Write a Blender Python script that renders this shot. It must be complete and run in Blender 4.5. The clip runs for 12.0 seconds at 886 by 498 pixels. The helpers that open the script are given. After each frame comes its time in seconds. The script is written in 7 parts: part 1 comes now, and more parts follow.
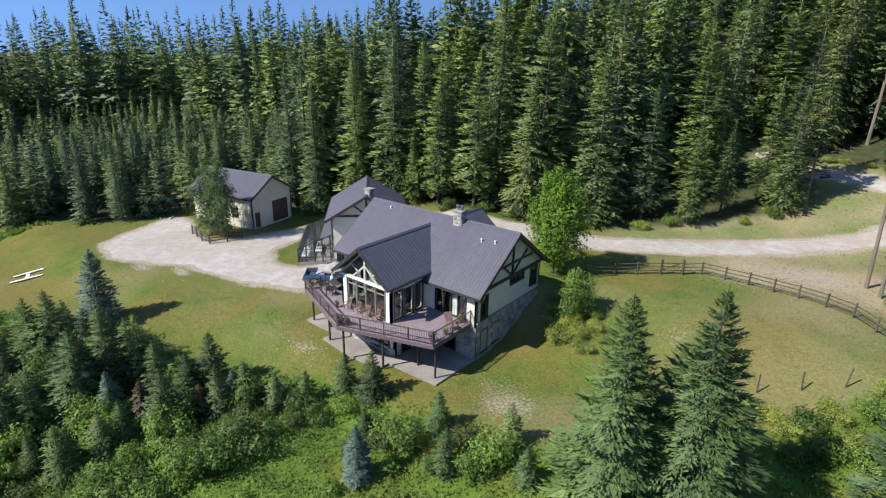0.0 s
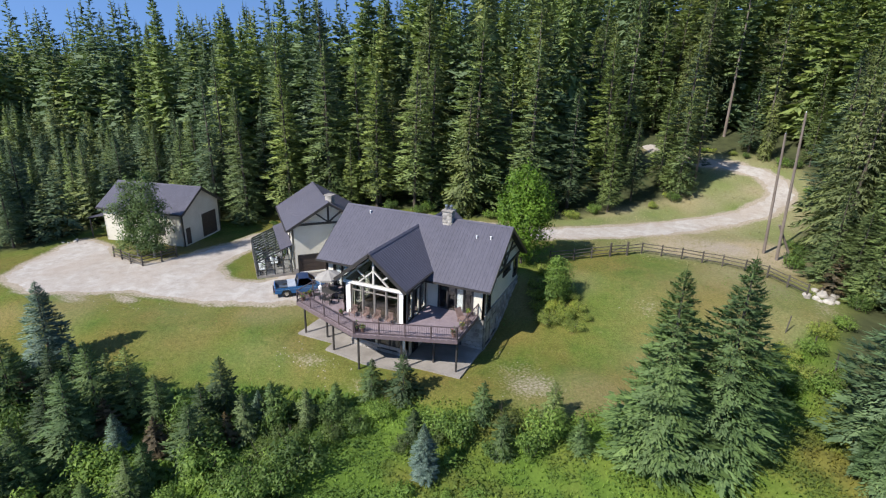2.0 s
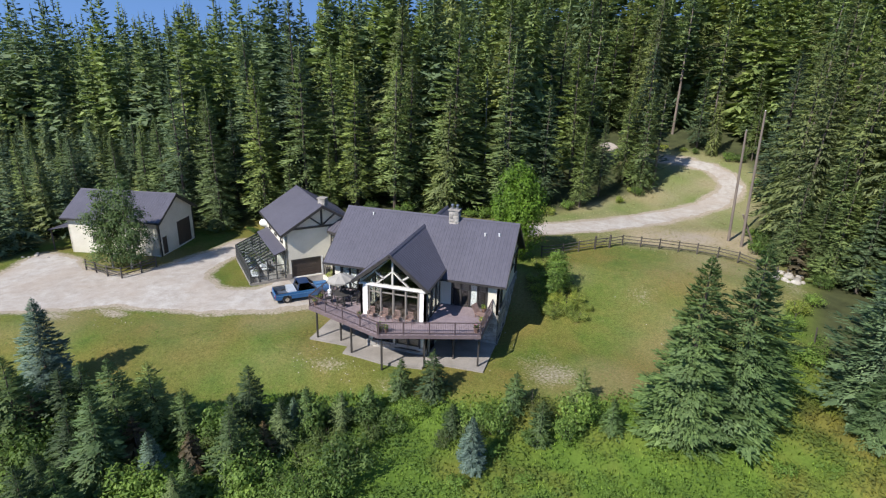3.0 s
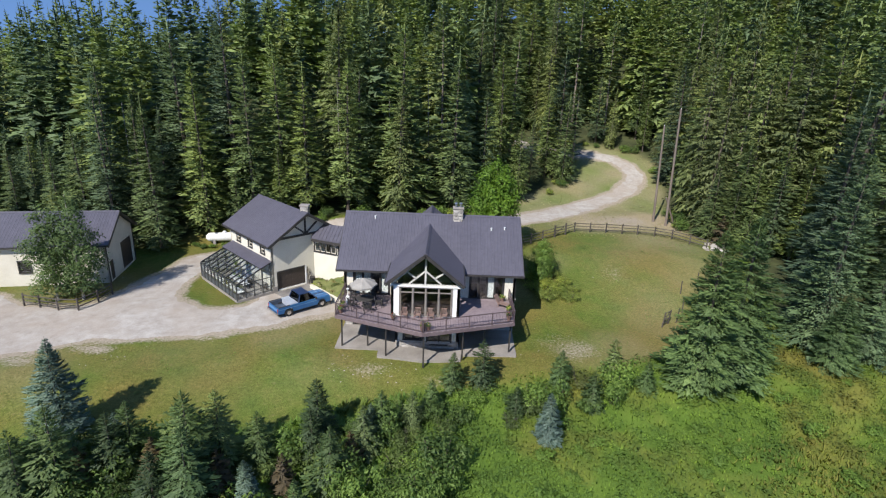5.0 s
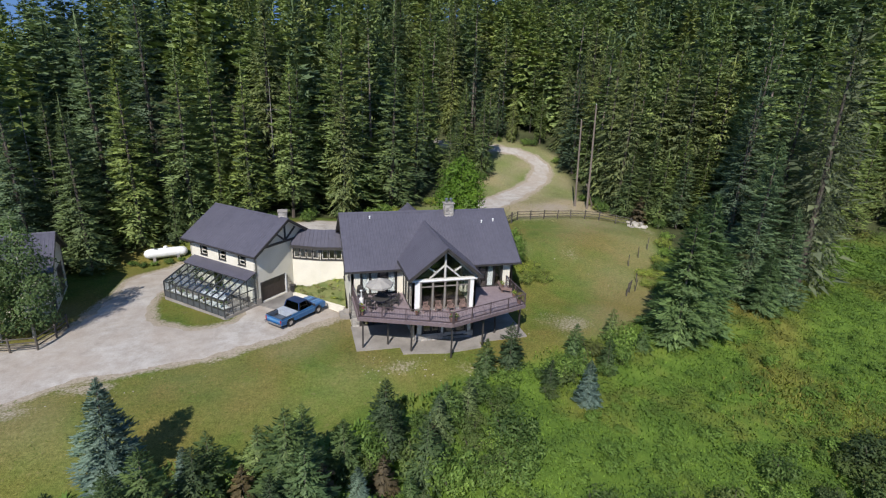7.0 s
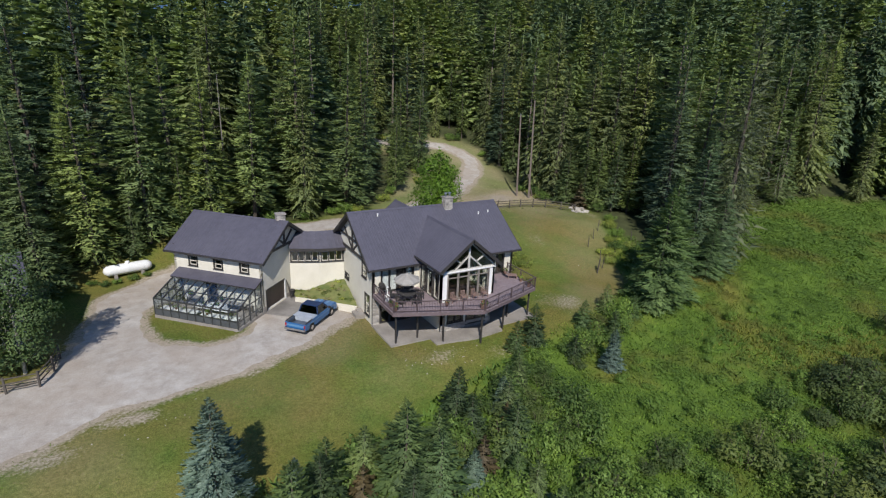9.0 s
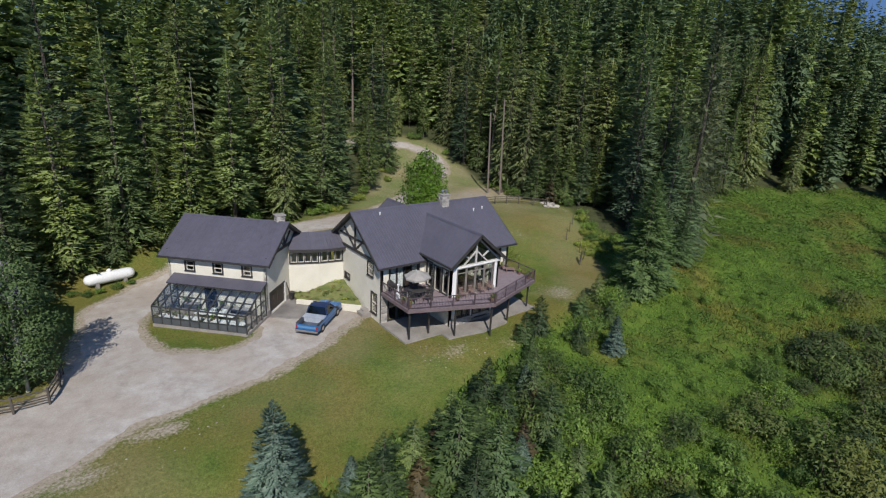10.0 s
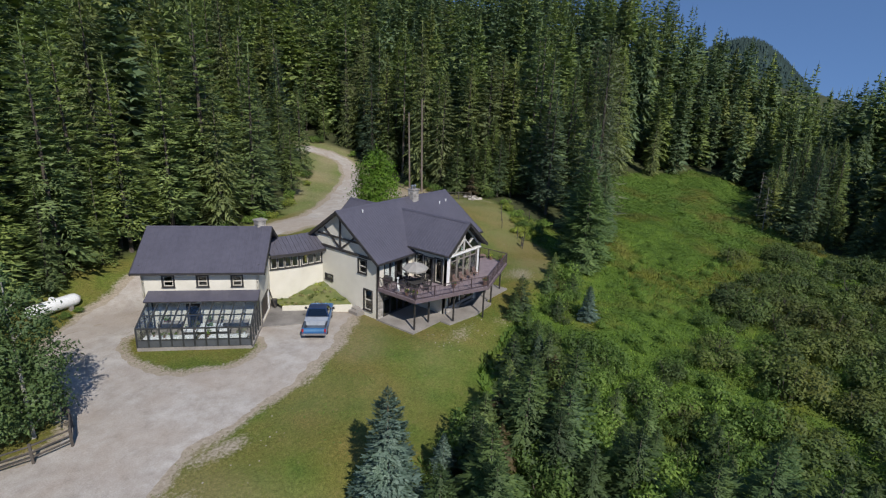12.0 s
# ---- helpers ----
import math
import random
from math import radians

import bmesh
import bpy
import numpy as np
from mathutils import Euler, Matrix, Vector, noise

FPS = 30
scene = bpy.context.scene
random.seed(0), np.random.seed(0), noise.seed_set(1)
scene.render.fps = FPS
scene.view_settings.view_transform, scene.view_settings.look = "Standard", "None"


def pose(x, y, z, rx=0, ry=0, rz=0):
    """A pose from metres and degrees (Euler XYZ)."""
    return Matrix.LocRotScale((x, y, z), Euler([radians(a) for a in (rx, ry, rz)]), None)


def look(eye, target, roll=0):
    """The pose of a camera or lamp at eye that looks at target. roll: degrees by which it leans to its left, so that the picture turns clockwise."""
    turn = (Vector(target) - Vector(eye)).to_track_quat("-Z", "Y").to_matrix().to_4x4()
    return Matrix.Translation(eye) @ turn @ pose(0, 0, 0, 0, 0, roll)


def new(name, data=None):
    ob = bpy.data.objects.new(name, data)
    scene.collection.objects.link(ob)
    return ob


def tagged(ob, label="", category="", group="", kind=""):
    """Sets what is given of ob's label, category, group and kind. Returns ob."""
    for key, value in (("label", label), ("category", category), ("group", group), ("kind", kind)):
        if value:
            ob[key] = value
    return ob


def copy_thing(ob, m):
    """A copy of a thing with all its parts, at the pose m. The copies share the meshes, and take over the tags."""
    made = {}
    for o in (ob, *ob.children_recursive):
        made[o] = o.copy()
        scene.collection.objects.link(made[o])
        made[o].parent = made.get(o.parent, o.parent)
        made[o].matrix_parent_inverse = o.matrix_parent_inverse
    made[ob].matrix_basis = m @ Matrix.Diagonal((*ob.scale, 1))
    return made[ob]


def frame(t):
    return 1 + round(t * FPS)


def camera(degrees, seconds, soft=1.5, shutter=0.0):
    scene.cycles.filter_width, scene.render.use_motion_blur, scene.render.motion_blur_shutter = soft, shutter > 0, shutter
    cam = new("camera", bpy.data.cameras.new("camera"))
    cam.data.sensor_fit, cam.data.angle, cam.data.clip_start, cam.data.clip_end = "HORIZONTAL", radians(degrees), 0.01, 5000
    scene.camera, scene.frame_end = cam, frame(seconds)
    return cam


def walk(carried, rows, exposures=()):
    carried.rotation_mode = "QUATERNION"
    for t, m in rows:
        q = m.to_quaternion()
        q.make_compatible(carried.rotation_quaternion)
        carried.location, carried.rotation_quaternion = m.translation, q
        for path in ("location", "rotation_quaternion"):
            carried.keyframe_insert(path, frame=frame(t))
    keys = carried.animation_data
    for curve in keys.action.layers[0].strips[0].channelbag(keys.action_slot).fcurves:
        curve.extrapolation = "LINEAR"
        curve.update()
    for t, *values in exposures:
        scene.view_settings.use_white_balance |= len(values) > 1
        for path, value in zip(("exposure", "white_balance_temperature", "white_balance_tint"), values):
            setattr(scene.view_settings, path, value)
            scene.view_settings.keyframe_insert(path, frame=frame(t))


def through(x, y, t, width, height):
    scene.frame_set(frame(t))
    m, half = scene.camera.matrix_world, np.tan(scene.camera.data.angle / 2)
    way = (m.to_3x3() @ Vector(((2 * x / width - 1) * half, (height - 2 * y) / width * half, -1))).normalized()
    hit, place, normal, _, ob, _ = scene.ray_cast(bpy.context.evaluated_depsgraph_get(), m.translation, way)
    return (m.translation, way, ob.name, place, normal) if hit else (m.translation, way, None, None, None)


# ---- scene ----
cam = camera(79.45, 12.0, 1.2)
PATH = [
    (0, (35.458, -34.230, 21.841), (34.2916, -32.7555, 21.1591), 1.15),
    (0.5, (33.791, -35.905, 21.904), (32.7168, -34.3608, 21.2238), 1.15),
    (1, (31.819, -37.626, 21.939), (30.8557, -36.0086, 21.2626), 1.32),
    (1.5, (29.578, -39.332, 21.951), (28.7294, -37.6497, 21.2796), 1.52),
    (2, (27.103, -40.971, 21.946), (26.3668, -39.2347, 21.2797), 1.68),
    (2.5, (24.426, -42.500, 21.929), (23.8017, -40.7189, 21.2677), 1.80),
    (3, (21.581, -43.883, 21.905), (21.0697, -42.0651, 21.2477), 1.88),
    (3.5, (18.600, -45.093, 21.875), (18.2055, -43.2442, 21.2232), 1.96),
    (4, (15.512, -46.108, 21.844), (15.2414, -44.2352, 21.1962), 2.03),
    (4.5, (12.347, -46.913, 21.811), (12.2068, -45.0242, 21.1681), 2.10),
    (5, (9.132, -47.498, 21.777), (9.1272, -45.6028, 21.1392), 2.17),
    (5.5, (5.893, -47.860, 21.743), (6.0256, -45.9675, 21.1090), 2.24),
    (6, (2.653, -47.997, 21.708), (2.9222, -46.1182, 21.0767), 2.31),
    (6.5, (-0.566, -47.913, 21.670), (-0.1646, -46.0580, 21.0404), 2.36),
    (7, (-3.744, -47.617, 21.627), (-3.2175, -45.7923, 20.9983), 2.40),
    (7.5, (-6.864, -47.116, 21.576), (-6.2203, -45.3293, 20.9476), 2.45),
    (8, (-9.911, -46.423, 21.512), (-9.1582, -44.6793, 20.8853), 2.50),
    (8.5, (-12.875, -45.550, 21.433), (-12.0178, -43.8551, 20.8074), 2.58),
    (9, (-15.745, -44.513, 21.332), (-14.7882, -42.8708, 20.7093), 2.68),
    (9.5, (-18.516, -43.324, 21.205), (-17.4616, -41.7416, 20.5856), 2.81),
    (10, (-21.184, -41.999, 21.044), (-20.0340, -40.4826, 20.4298), 2.95),
    (10.5, (-23.752, -40.549, 20.843), (-22.5054, -39.1081, 20.2350), 3.05),
    (11, (-26.221, -38.987, 20.594), (-24.8803, -37.6305, 19.9937), 3.05),
    (11.5, (-28.601, -37.322, 20.290), (-27.1668, -36.0598, 19.6990), 2.85),
    (12, (-30.902, -35.561, 19.921), (-29.3758, -34.4045, 19.3451), 2.34),
]
walk(cam, [(t, look(eye, target, roll)) for t, eye, target, roll in PATH], [(0, 0.7), (3, 0.6), (6, 0.42), (9.5, 0.06), (12, 0.0)])

# ---- light ----
SUN_AZ, SUN_EL = radians(-119), radians(43)
to_sun = Vector((math.cos(SUN_EL) * math.cos(SUN_AZ), math.cos(SUN_EL) * math.sin(SUN_AZ), math.sin(SUN_EL)))
world = bpy.data.worlds.new("world")
scene.world = world
world.use_nodes = True
sky = world.node_tree.nodes.new("ShaderNodeTexSky")
sky.sky_type, sky.sun_disc = "NISHITA", False
sky.sun_elevation, sky.sun_rotation = SUN_EL, radians(209)
sky.altitude, sky.air_density, sky.dust_density, sky.ozone_density = 800, 1.05, 0.0, 6.5
back = world.node_tree.nodes["Background"]
world.node_tree.links.new(sky.outputs[0], back.inputs[0])
coord, lift = world.node_tree.nodes.new("ShaderNodeTexCoord"), world.node_tree.nodes.new("ShaderNodeVectorMath")
lift.operation = "ADD"
lift.inputs[1].default_value = (0, 0, 0.4)
world.node_tree.links.new(coord.outputs["Generated"], lift.inputs[0])
world.node_tree.links.new(lift.outputs[0], sky.inputs[0])
back.inputs[1].default_value = 0.15
sun = new("sun", bpy.data.lights.new("sun", "SUN"))
sun.data.energy, sun.data.angle, sun.data.color = 4.5, radians(0.53), (1.0, 0.96, 0.91)
sun.matrix_world = look(to_sun * 200, (0, 0, 0))


# ---- materials ----
def nodes_of(name):
    m = bpy.data.materials.new(name)
    m.use_nodes = True
    nt = m.node_tree
    return m, nt, nt.nodes["Principled BSDF"]


def node(nt, kind, **values):
    n = nt.nodes.new("ShaderNode" + kind)
    for key, value in values.items():
        n.inputs[key].default_value = value
    return n


def noise_of(nt, scale, detail=4.0, rough=0.6, stretch=None):
    pos = nt.nodes.new("ShaderNodeNewGeometry")
    n = node(nt, "TexNoise", Scale=scale, Detail=detail, Roughness=rough)
    if stretch:
        mul = nt.nodes.new("ShaderNodeVectorMath")
        mul.operation = "MULTIPLY"
        mul.inputs[1].default_value = stretch
        nt.links.new(pos.outputs["Position"], mul.inputs[0])
        nt.links.new(mul.outputs[0], n.inputs["Vector"])
    else:
        nt.links.new(pos.outputs["Position"], n.inputs["Vector"])
    return n.outputs["Fac"]


def ramp(nt, fac, stops):
    r = nt.nodes.new("ShaderNodeValToRGB")
    e = r.color_ramp.elements
    while len(e) < len(stops):
        e.new(0.5)
    for el, (p, c) in zip(e, stops):
        el.position, el.color = p, (*c, 1)
    nt.links.new(fac, r.inputs[0])
    return r.outputs[0]


def mixed(nt, fac, a, b, how="MIX"):
    m = nt.nodes.new("ShaderNodeMix")
    m.data_type, m.blend_type = "RGBA", how
    for socket, value in ((m.inputs[0], fac), (m.inputs[6], a), (m.inputs[7], b)):
        if isinstance(value, (int, float)):
            socket.default_value = value
        elif isinstance(value, tuple):
            socket.default_value = (*value, 1)
        else:
            nt.links.new(value, socket)
    return m.outputs[2]


def bump(nt, bsdf, fac, strength, distance):
    b = node(nt, "Bump", Strength=strength, Distance=distance)
    nt.links.new(fac, b.inputs["Height"])
    nt.links.new(b.outputs[0], bsdf.inputs["Normal"])


def surface(name, a, b, scale, rough=0.7, metal=0.0, fine=None, relief=0.0, stretch=None, spread=0.0, spec=0.5):
    """Two tones at one scale, a fine grain at another, a relief, and a spread from object to object."""
    m, nt, p = nodes_of(name)
    fac = noise_of(nt, scale, stretch=stretch)
    col = ramp(nt, fac, [(0.32, a), (0.68, b)])
    fine_fac = noise_of(nt, fine or scale * 9, 5, 0.65, stretch)
    col = mixed(nt, 0.35, col, ramp(nt, fine_fac, [(0.3, (0.55, 0.55, 0.55)), (0.7, (1.35, 1.35, 1.35))]), "MULTIPLY")
    if spread:
        info = nt.nodes.new("ShaderNodeObjectInfo")
        lo, hi = 1 - spread, 1 + spread
        col = mixed(nt, 1.0, col, ramp(nt, info.outputs["Random"], [(0, (lo, lo, lo)), (1, (hi, hi, hi))]), "MULTIPLY")
    nt.links.new(col, p.inputs["Base Color"])
    p.inputs["Roughness"].default_value, p.inputs["Metallic"].default_value = rough, metal
    p.inputs["Specular IOR Level"].default_value = spec
    if relief:
        bump(nt, p, fine_fac, 0.7, relief)
    return m


def foliage(name, dark, mid, light, through=0.35, spread=0.3, tinge=None, gain=1.0):
    """Leaves: tones by island and by tree, part of the light passing through."""
    m, nt, p = nodes_of(name)
    geo, info = nt.nodes.new("ShaderNodeNewGeometry"), nt.nodes.new("ShaderNodeObjectInfo")
    dark, mid, light = (tuple(c * gain for c in some) for some in (dark, mid, light))
    col = ramp(nt, geo.outputs["Random Per Island"], [(0.0, dark), (0.5, mid), (1.0, light)])
    if tinge:
        col = mixed(nt, ramp(nt, noise_of(nt, 0.07, 4, 0.6), [(0.5, (0, 0, 0)), (0.66, (0.85, 0.85, 0.85))]), col, tinge)
    patch = noise_of(nt, 0.35, 3)
    col = mixed(nt, 0.8, col, ramp(nt, patch, [(0.3, (0.6, 0.65, 0.7)), (0.7, (1.35, 1.3, 1.15))]), "MULTIPLY")
    lo, hi = 1 - spread, 1 + spread
    col = mixed(nt, 1.0, col, ramp(nt, info.outputs["Random"], [(0, (lo, lo, lo * 1.12)), (0.5, (1, 1, 0.95)), (1, (hi * 1.05, hi, hi * 0.85))]), "MULTIPLY")
    nt.links.new(col, p.inputs["Base Color"])
    p.inputs["Roughness"].default_value = 0.6
    p.inputs["Specular IOR Level"].default_value = 0.25
    t = nt.nodes.new("ShaderNodeBsdfTranslucent")
    nt.links.new(mixed(nt, 1.0, col, (1.08, 1.14, 0.78), "MULTIPLY"), t.inputs[0])
    mix = nt.nodes.new("ShaderNodeMixShader")
    mix.inputs[0].default_value = through
    nt.links.new(p.outputs[0], mix.inputs[1])
    nt.links.new(t.outputs[0], mix.inputs[2])
    nt.links.new(mix.outputs[0], nt.nodes["Material Output"].inputs[0])
    return m


def glass(name, tint, clear=0.6):
    """A pane that mirrors by Fresnel and lets the rest through."""
    m, nt, p = nodes_of(name)
    gl = node(nt, "BsdfGlossy", Roughness=0.03)
    tr = nt.nodes.new("ShaderNodeBsdfTransparent")
    tr.inputs[0].default_value = (*[c * clear for c in tint], 1)
    fr = node(nt, "LayerWeight", Blend=0.5)
    power, scaled = nt.nodes.new("ShaderNodeMath"), nt.nodes.new("ShaderNodeMath")
    power.operation, power.inputs[1].default_value = "POWER", 4.0
    scaled.operation, scaled.inputs[1].default_value, scaled.inputs[2].default_value = "MULTIPLY_ADD", 0.9, 0.08
    nt.links.new(fr.outputs["Facing"], power.inputs[0])
    nt.links.new(power.outputs[0], scaled.inputs[0])
    mix = nt.nodes.new("ShaderNodeMixShader")
    nt.links.new(scaled.outputs[0], mix.inputs[0])
    nt.links.new(tr.outputs[0], mix.inputs[1])
    nt.links.new(gl.outputs[0], mix.inputs[2])
    nt.links.new(mix.outputs[0], nt.nodes["Material Output"].inputs[0])
    return m


stucco = surface("cream_stucco", (0.62, 0.58, 0.48), (0.70, 0.66, 0.56), 0.6, 0.9, fine=40, relief=0.004)
white_paint = surface("white_paint", (0.74, 0.73, 0.70), (0.80, 0.79, 0.77), 1.2, 0.6, fine=30)
taupe_frame = surface("taupe_frame_paint", (0.19, 0.165, 0.145), (0.26, 0.235, 0.21), 1.5, 0.55, fine=25)
gable_paint = surface("gable_beam_paint", (0.46, 0.44, 0.40), (0.56, 0.54, 0.50), 1.2, 0.6, fine=25)
beige_paint = surface("beige_sash_paint", (0.50, 0.46, 0.38), (0.58, 0.54, 0.46), 1.5, 0.6, fine=30)
dark_trim = surface("dark_trim", (0.030, 0.027, 0.026), (0.048, 0.043, 0.04), 2.0, 0.55, fine=25)
roof_metal = surface("roof_metal", (0.078, 0.074, 0.095), (0.092, 0.087, 0.110), 0.25, 0.5, fine=2.5, spread=0.03)
deck_wood = surface("deck_boards", (0.20, 0.155, 0.165), (0.27, 0.215, 0.225), 1.5, 0.7, fine=12, relief=0.002)
fascia_wood = surface("deck_fascia", (0.13, 0.095, 0.10), (0.18, 0.135, 0.14), 1.0, 0.65, fine=10)
rail_paint = surface("rail_paint", (0.070, 0.050, 0.052), (0.105, 0.075, 0.078), 2.0, 0.5, fine=20)
concrete = surface("concrete", (0.21, 0.19, 0.168), (0.33, 0.30, 0.268), 0.5, 0.9, fine=9, relief=0.003)
stone_mat = surface("field_stone", (0.24, 0.22, 0.20), (0.40, 0.37, 0.33), 1.8, 0.85, fine=14, relief=0.006, spread=0.35)
mortar = surface("mortar", (0.30, 0.28, 0.25), (0.38, 0.36, 0.32), 3.0, 0.95, fine=30, relief=0.004)
door_brown = surface("garage_door_brown", (0.045, 0.033, 0.028), (0.065, 0.048, 0.04), 1.0, 0.5, fine=12)
weathered = surface("weathered_wood", (0.05, 0.042, 0.036), (0.10, 0.085, 0.07), 1.5, 0.85, fine=12, stretch=(1, 1, 0.2))
pole_wood = surface("pole_wood", (0.13, 0.105, 0.085), (0.22, 0.18, 0.15), 1.0, 0.85, fine=8, stretch=(3, 3, 0.3))
bark = surface("bark", (0.055, 0.043, 0.034), (0.13, 0.105, 0.085), 2.5, 0.95, fine=14, relief=0.02, stretch=(1, 1, 0.25))
pale_bark = surface("pale_bark", (0.26, 0.25, 0.22), (0.42, 0.40, 0.35), 2.5, 0.9, fine=14, relief=0.01)
dead_wood = surface("dead_wood", (0.16, 0.145, 0.13), (0.28, 0.26, 0.235), 2.0, 0.9, fine=14)
steel = surface("galvanised_steel", (0.34, 0.35, 0.36), (0.48, 0.49, 0.50), 3.0, 0.35, 0.9, fine=20)
gh_frame = surface("greenhouse_frame", (0.030, 0.032, 0.032), (0.05, 0.052, 0.052), 2.0, 0.45, fine=20)
truck_blue = surface("truck_blue_paint", (0.020, 0.105, 0.265), (0.03, 0.130, 0.310), 0.6, 0.28, fine=8)
truck_bed = surface("truck_bed_liner", (0.035, 0.05, 0.075), (0.09, 0.11, 0.14), 2.0, 0.6, fine=15)
toolbox_metal = surface("toolbox_metal", (0.42, 0.46, 0.52), (0.54, 0.58, 0.63), 2.5, 0.45, 0.3, fine=20)
rubber = surface("rubber", (0.012, 0.012, 0.012), (0.022, 0.022, 0.022), 4.0, 0.8, fine=30)
chrome = surface("chrome", (0.55, 0.55, 0.56), (0.65, 0.65, 0.66), 3.0, 0.18, 1.0, fine=20)
tank_white = surface("tank_white_paint", (0.70, 0.70, 0.68), (0.78, 0.78, 0.76), 0.8, 0.45, fine=10)
canvas = surface("umbrella_canvas", (0.27, 0.25, 0.225), (0.34, 0.32, 0.285), 1.5, 0.9, fine=25)
red_wood = surface("red_brown_wood", (0.17, 0.105, 0.085), (0.27, 0.185, 0.155), 3.0, 0.55, fine=20)
dark_wicker = surface("dark_wicker", (0.03, 0.027, 0.026), (0.06, 0.055, 0.05), 6.0, 0.7, fine=40)
terracotta = surface("terracotta", (0.15, 0.085, 0.065), (0.21, 0.125, 0.095), 4.0, 0.85, fine=30)
curtain = surface("white_curtain", (0.76, 0.75, 0.74), (0.84, 0.83, 0.82), 2.0, 0.9, fine=15, stretch=(6, 6, 0.2))
room_paint = surface("room_paint", (0.26, 0.23, 0.20), (0.33, 0.29, 0.25), 0.8, 0.9, fine=8)
room_floor = surface("room_floor", (0.06, 0.042, 0.032), (0.095, 0.066, 0.05), 1.2, 0.5, fine=9)
pane = glass("window_glass", (0.9, 0.94, 0.93), 0.92)
gh_pane = glass("greenhouse_glass", (0.92, 0.96, 0.98), 0.95)
gh_panel = surface("greenhouse_panel", (0.055, 0.060, 0.065), (0.085, 0.092, 0.098), 1.5, 0.6, fine=18)
stained_concrete = surface("stained_concrete", (0.13, 0.12, 0.11), (0.27, 0.25, 0.23), 0.45, 0.8, fine=7, relief=0.003)
lamp_red = surface("tail_light_red", (0.30, 0.01, 0.01), (0.36, 0.02, 0.02), 5, 0.3)
shop_siding = surface("shop_siding", (0.58, 0.54, 0.44), (0.66, 0.62, 0.52), 0.7, 0.8, fine=30, relief=0.003)
boulder_mat = surface("boulder", (0.27, 0.245, 0.21), (0.43, 0.395, 0.345), 1.3, 0.9, fine=9, relief=0.02, spread=0.2)
flower_red = surface("flower_red", (0.35, 0.03, 0.05), (0.5, 0.06, 0.08), 9, 0.7)
flower_yellow = surface("flower_yellow", (0.62, 0.48, 0.05), (0.72, 0.6, 0.1), 9, 0.7)

needles = foliage("fir_needles", (0.047, 0.066, 0.026), (0.067, 0.092, 0.035), (0.095, 0.126, 0.046), 0.24, 0.28, gain=2.2)
light_needles = foliage("light_fir_needles", (0.062, 0.088, 0.028), (0.090, 0.120, 0.040), (0.124, 0.156, 0.052), 0.26, 0.25, gain=1.75)
dark_needles = foliage("dark_fir_needles", (0.036, 0.058, 0.033), (0.052, 0.078, 0.042), (0.074, 0.104, 0.053), 0.22, 0.25, gain=1.8)
lawn_needles = foliage("lawn_fir_needles", (0.044, 0.074, 0.028), (0.062, 0.100, 0.038), (0.088, 0.134, 0.050), 0.32, 0.12, gain=1.75)
young_needles = foliage("young_fir_needles", (0.042, 0.070, 0.029), (0.060, 0.094, 0.038), (0.084, 0.124, 0.049), 0.36, 0.3, gain=1.45)
blue_needles = foliage("blue_spruce_needles", (0.052, 0.084, 0.060), (0.085, 0.126, 0.092), (0.135, 0.182, 0.142), 0.3, 0.12, gain=1.75)
cedar_green = foliage("cedar_sprays", (0.055, 0.070, 0.028), (0.090, 0.11, 0.041), (0.130, 0.152, 0.059), 0.26, 0.25, gain=1.85)
spruce_green = foliage("tall_spruce_needles", (0.046, 0.076, 0.042), (0.066, 0.104, 0.056), (0.092, 0.138, 0.074), 0.28, 0.1, gain=1.6)
cedar_grey = foliage("weeping_cedar_sprays", (0.058, 0.076, 0.050), (0.080, 0.100, 0.064), (0.110, 0.132, 0.084), 0.25, 0.15, gain=1.3)
rust_needles = foliage("rust_needles", (0.075, 0.062, 0.034), (0.105, 0.082, 0.044), (0.14, 0.108, 0.056), 0.25, 0.2)
maple_leaf = foliage("maple_leaves", (0.075, 0.145, 0.02), (0.110, 0.20, 0.028), (0.15, 0.255, 0.042), 0.4, 0.1, gain=1.08)
aspen_leaf = foliage("aspen_leaves", (0.055, 0.092, 0.036), (0.080, 0.124, 0.048), (0.11, 0.16, 0.062), 0.25, 0.15, gain=1.15)
alder_leaf = foliage("alder_leaves", (0.053, 0.095, 0.024), (0.094, 0.15, 0.036), (0.138, 0.205, 0.055), 0.4, 0.3, gain=1.5)
willow_leaf = foliage("willow_leaves", (0.062, 0.095, 0.030), (0.083, 0.122, 0.038), (0.108, 0.148, 0.050), 0.28, 0.3, tinge=(0.125, 0.135, 0.038), gain=1.12)
herb_leaf = foliage("low_herb_leaves", (0.070, 0.125, 0.026), (0.096, 0.160, 0.034), (0.125, 0.195, 0.044), 0.32, 0.2, gain=1.3)
marsh_leaf = foliage("marsh_brush_leaves", (0.046, 0.072, 0.030), (0.070, 0.102, 0.042), (0.094, 0.130, 0.052), 0.3, 0.2, gain=1.0)
weed_leaf = foliage("weed_leaves", (0.075, 0.128, 0.024), (0.10, 0.165, 0.03), (0.13, 0.205, 0.04), 0.3, 0.2, tinge=(0.20, 0.175, 0.045), gain=1.5)
bloom_leaf = foliage("flowering_leaves", (0.15, 0.21, 0.045), (0.23, 0.29, 0.065), (0.36, 0.37, 0.09), 0.35, 0.1, gain=1.1)
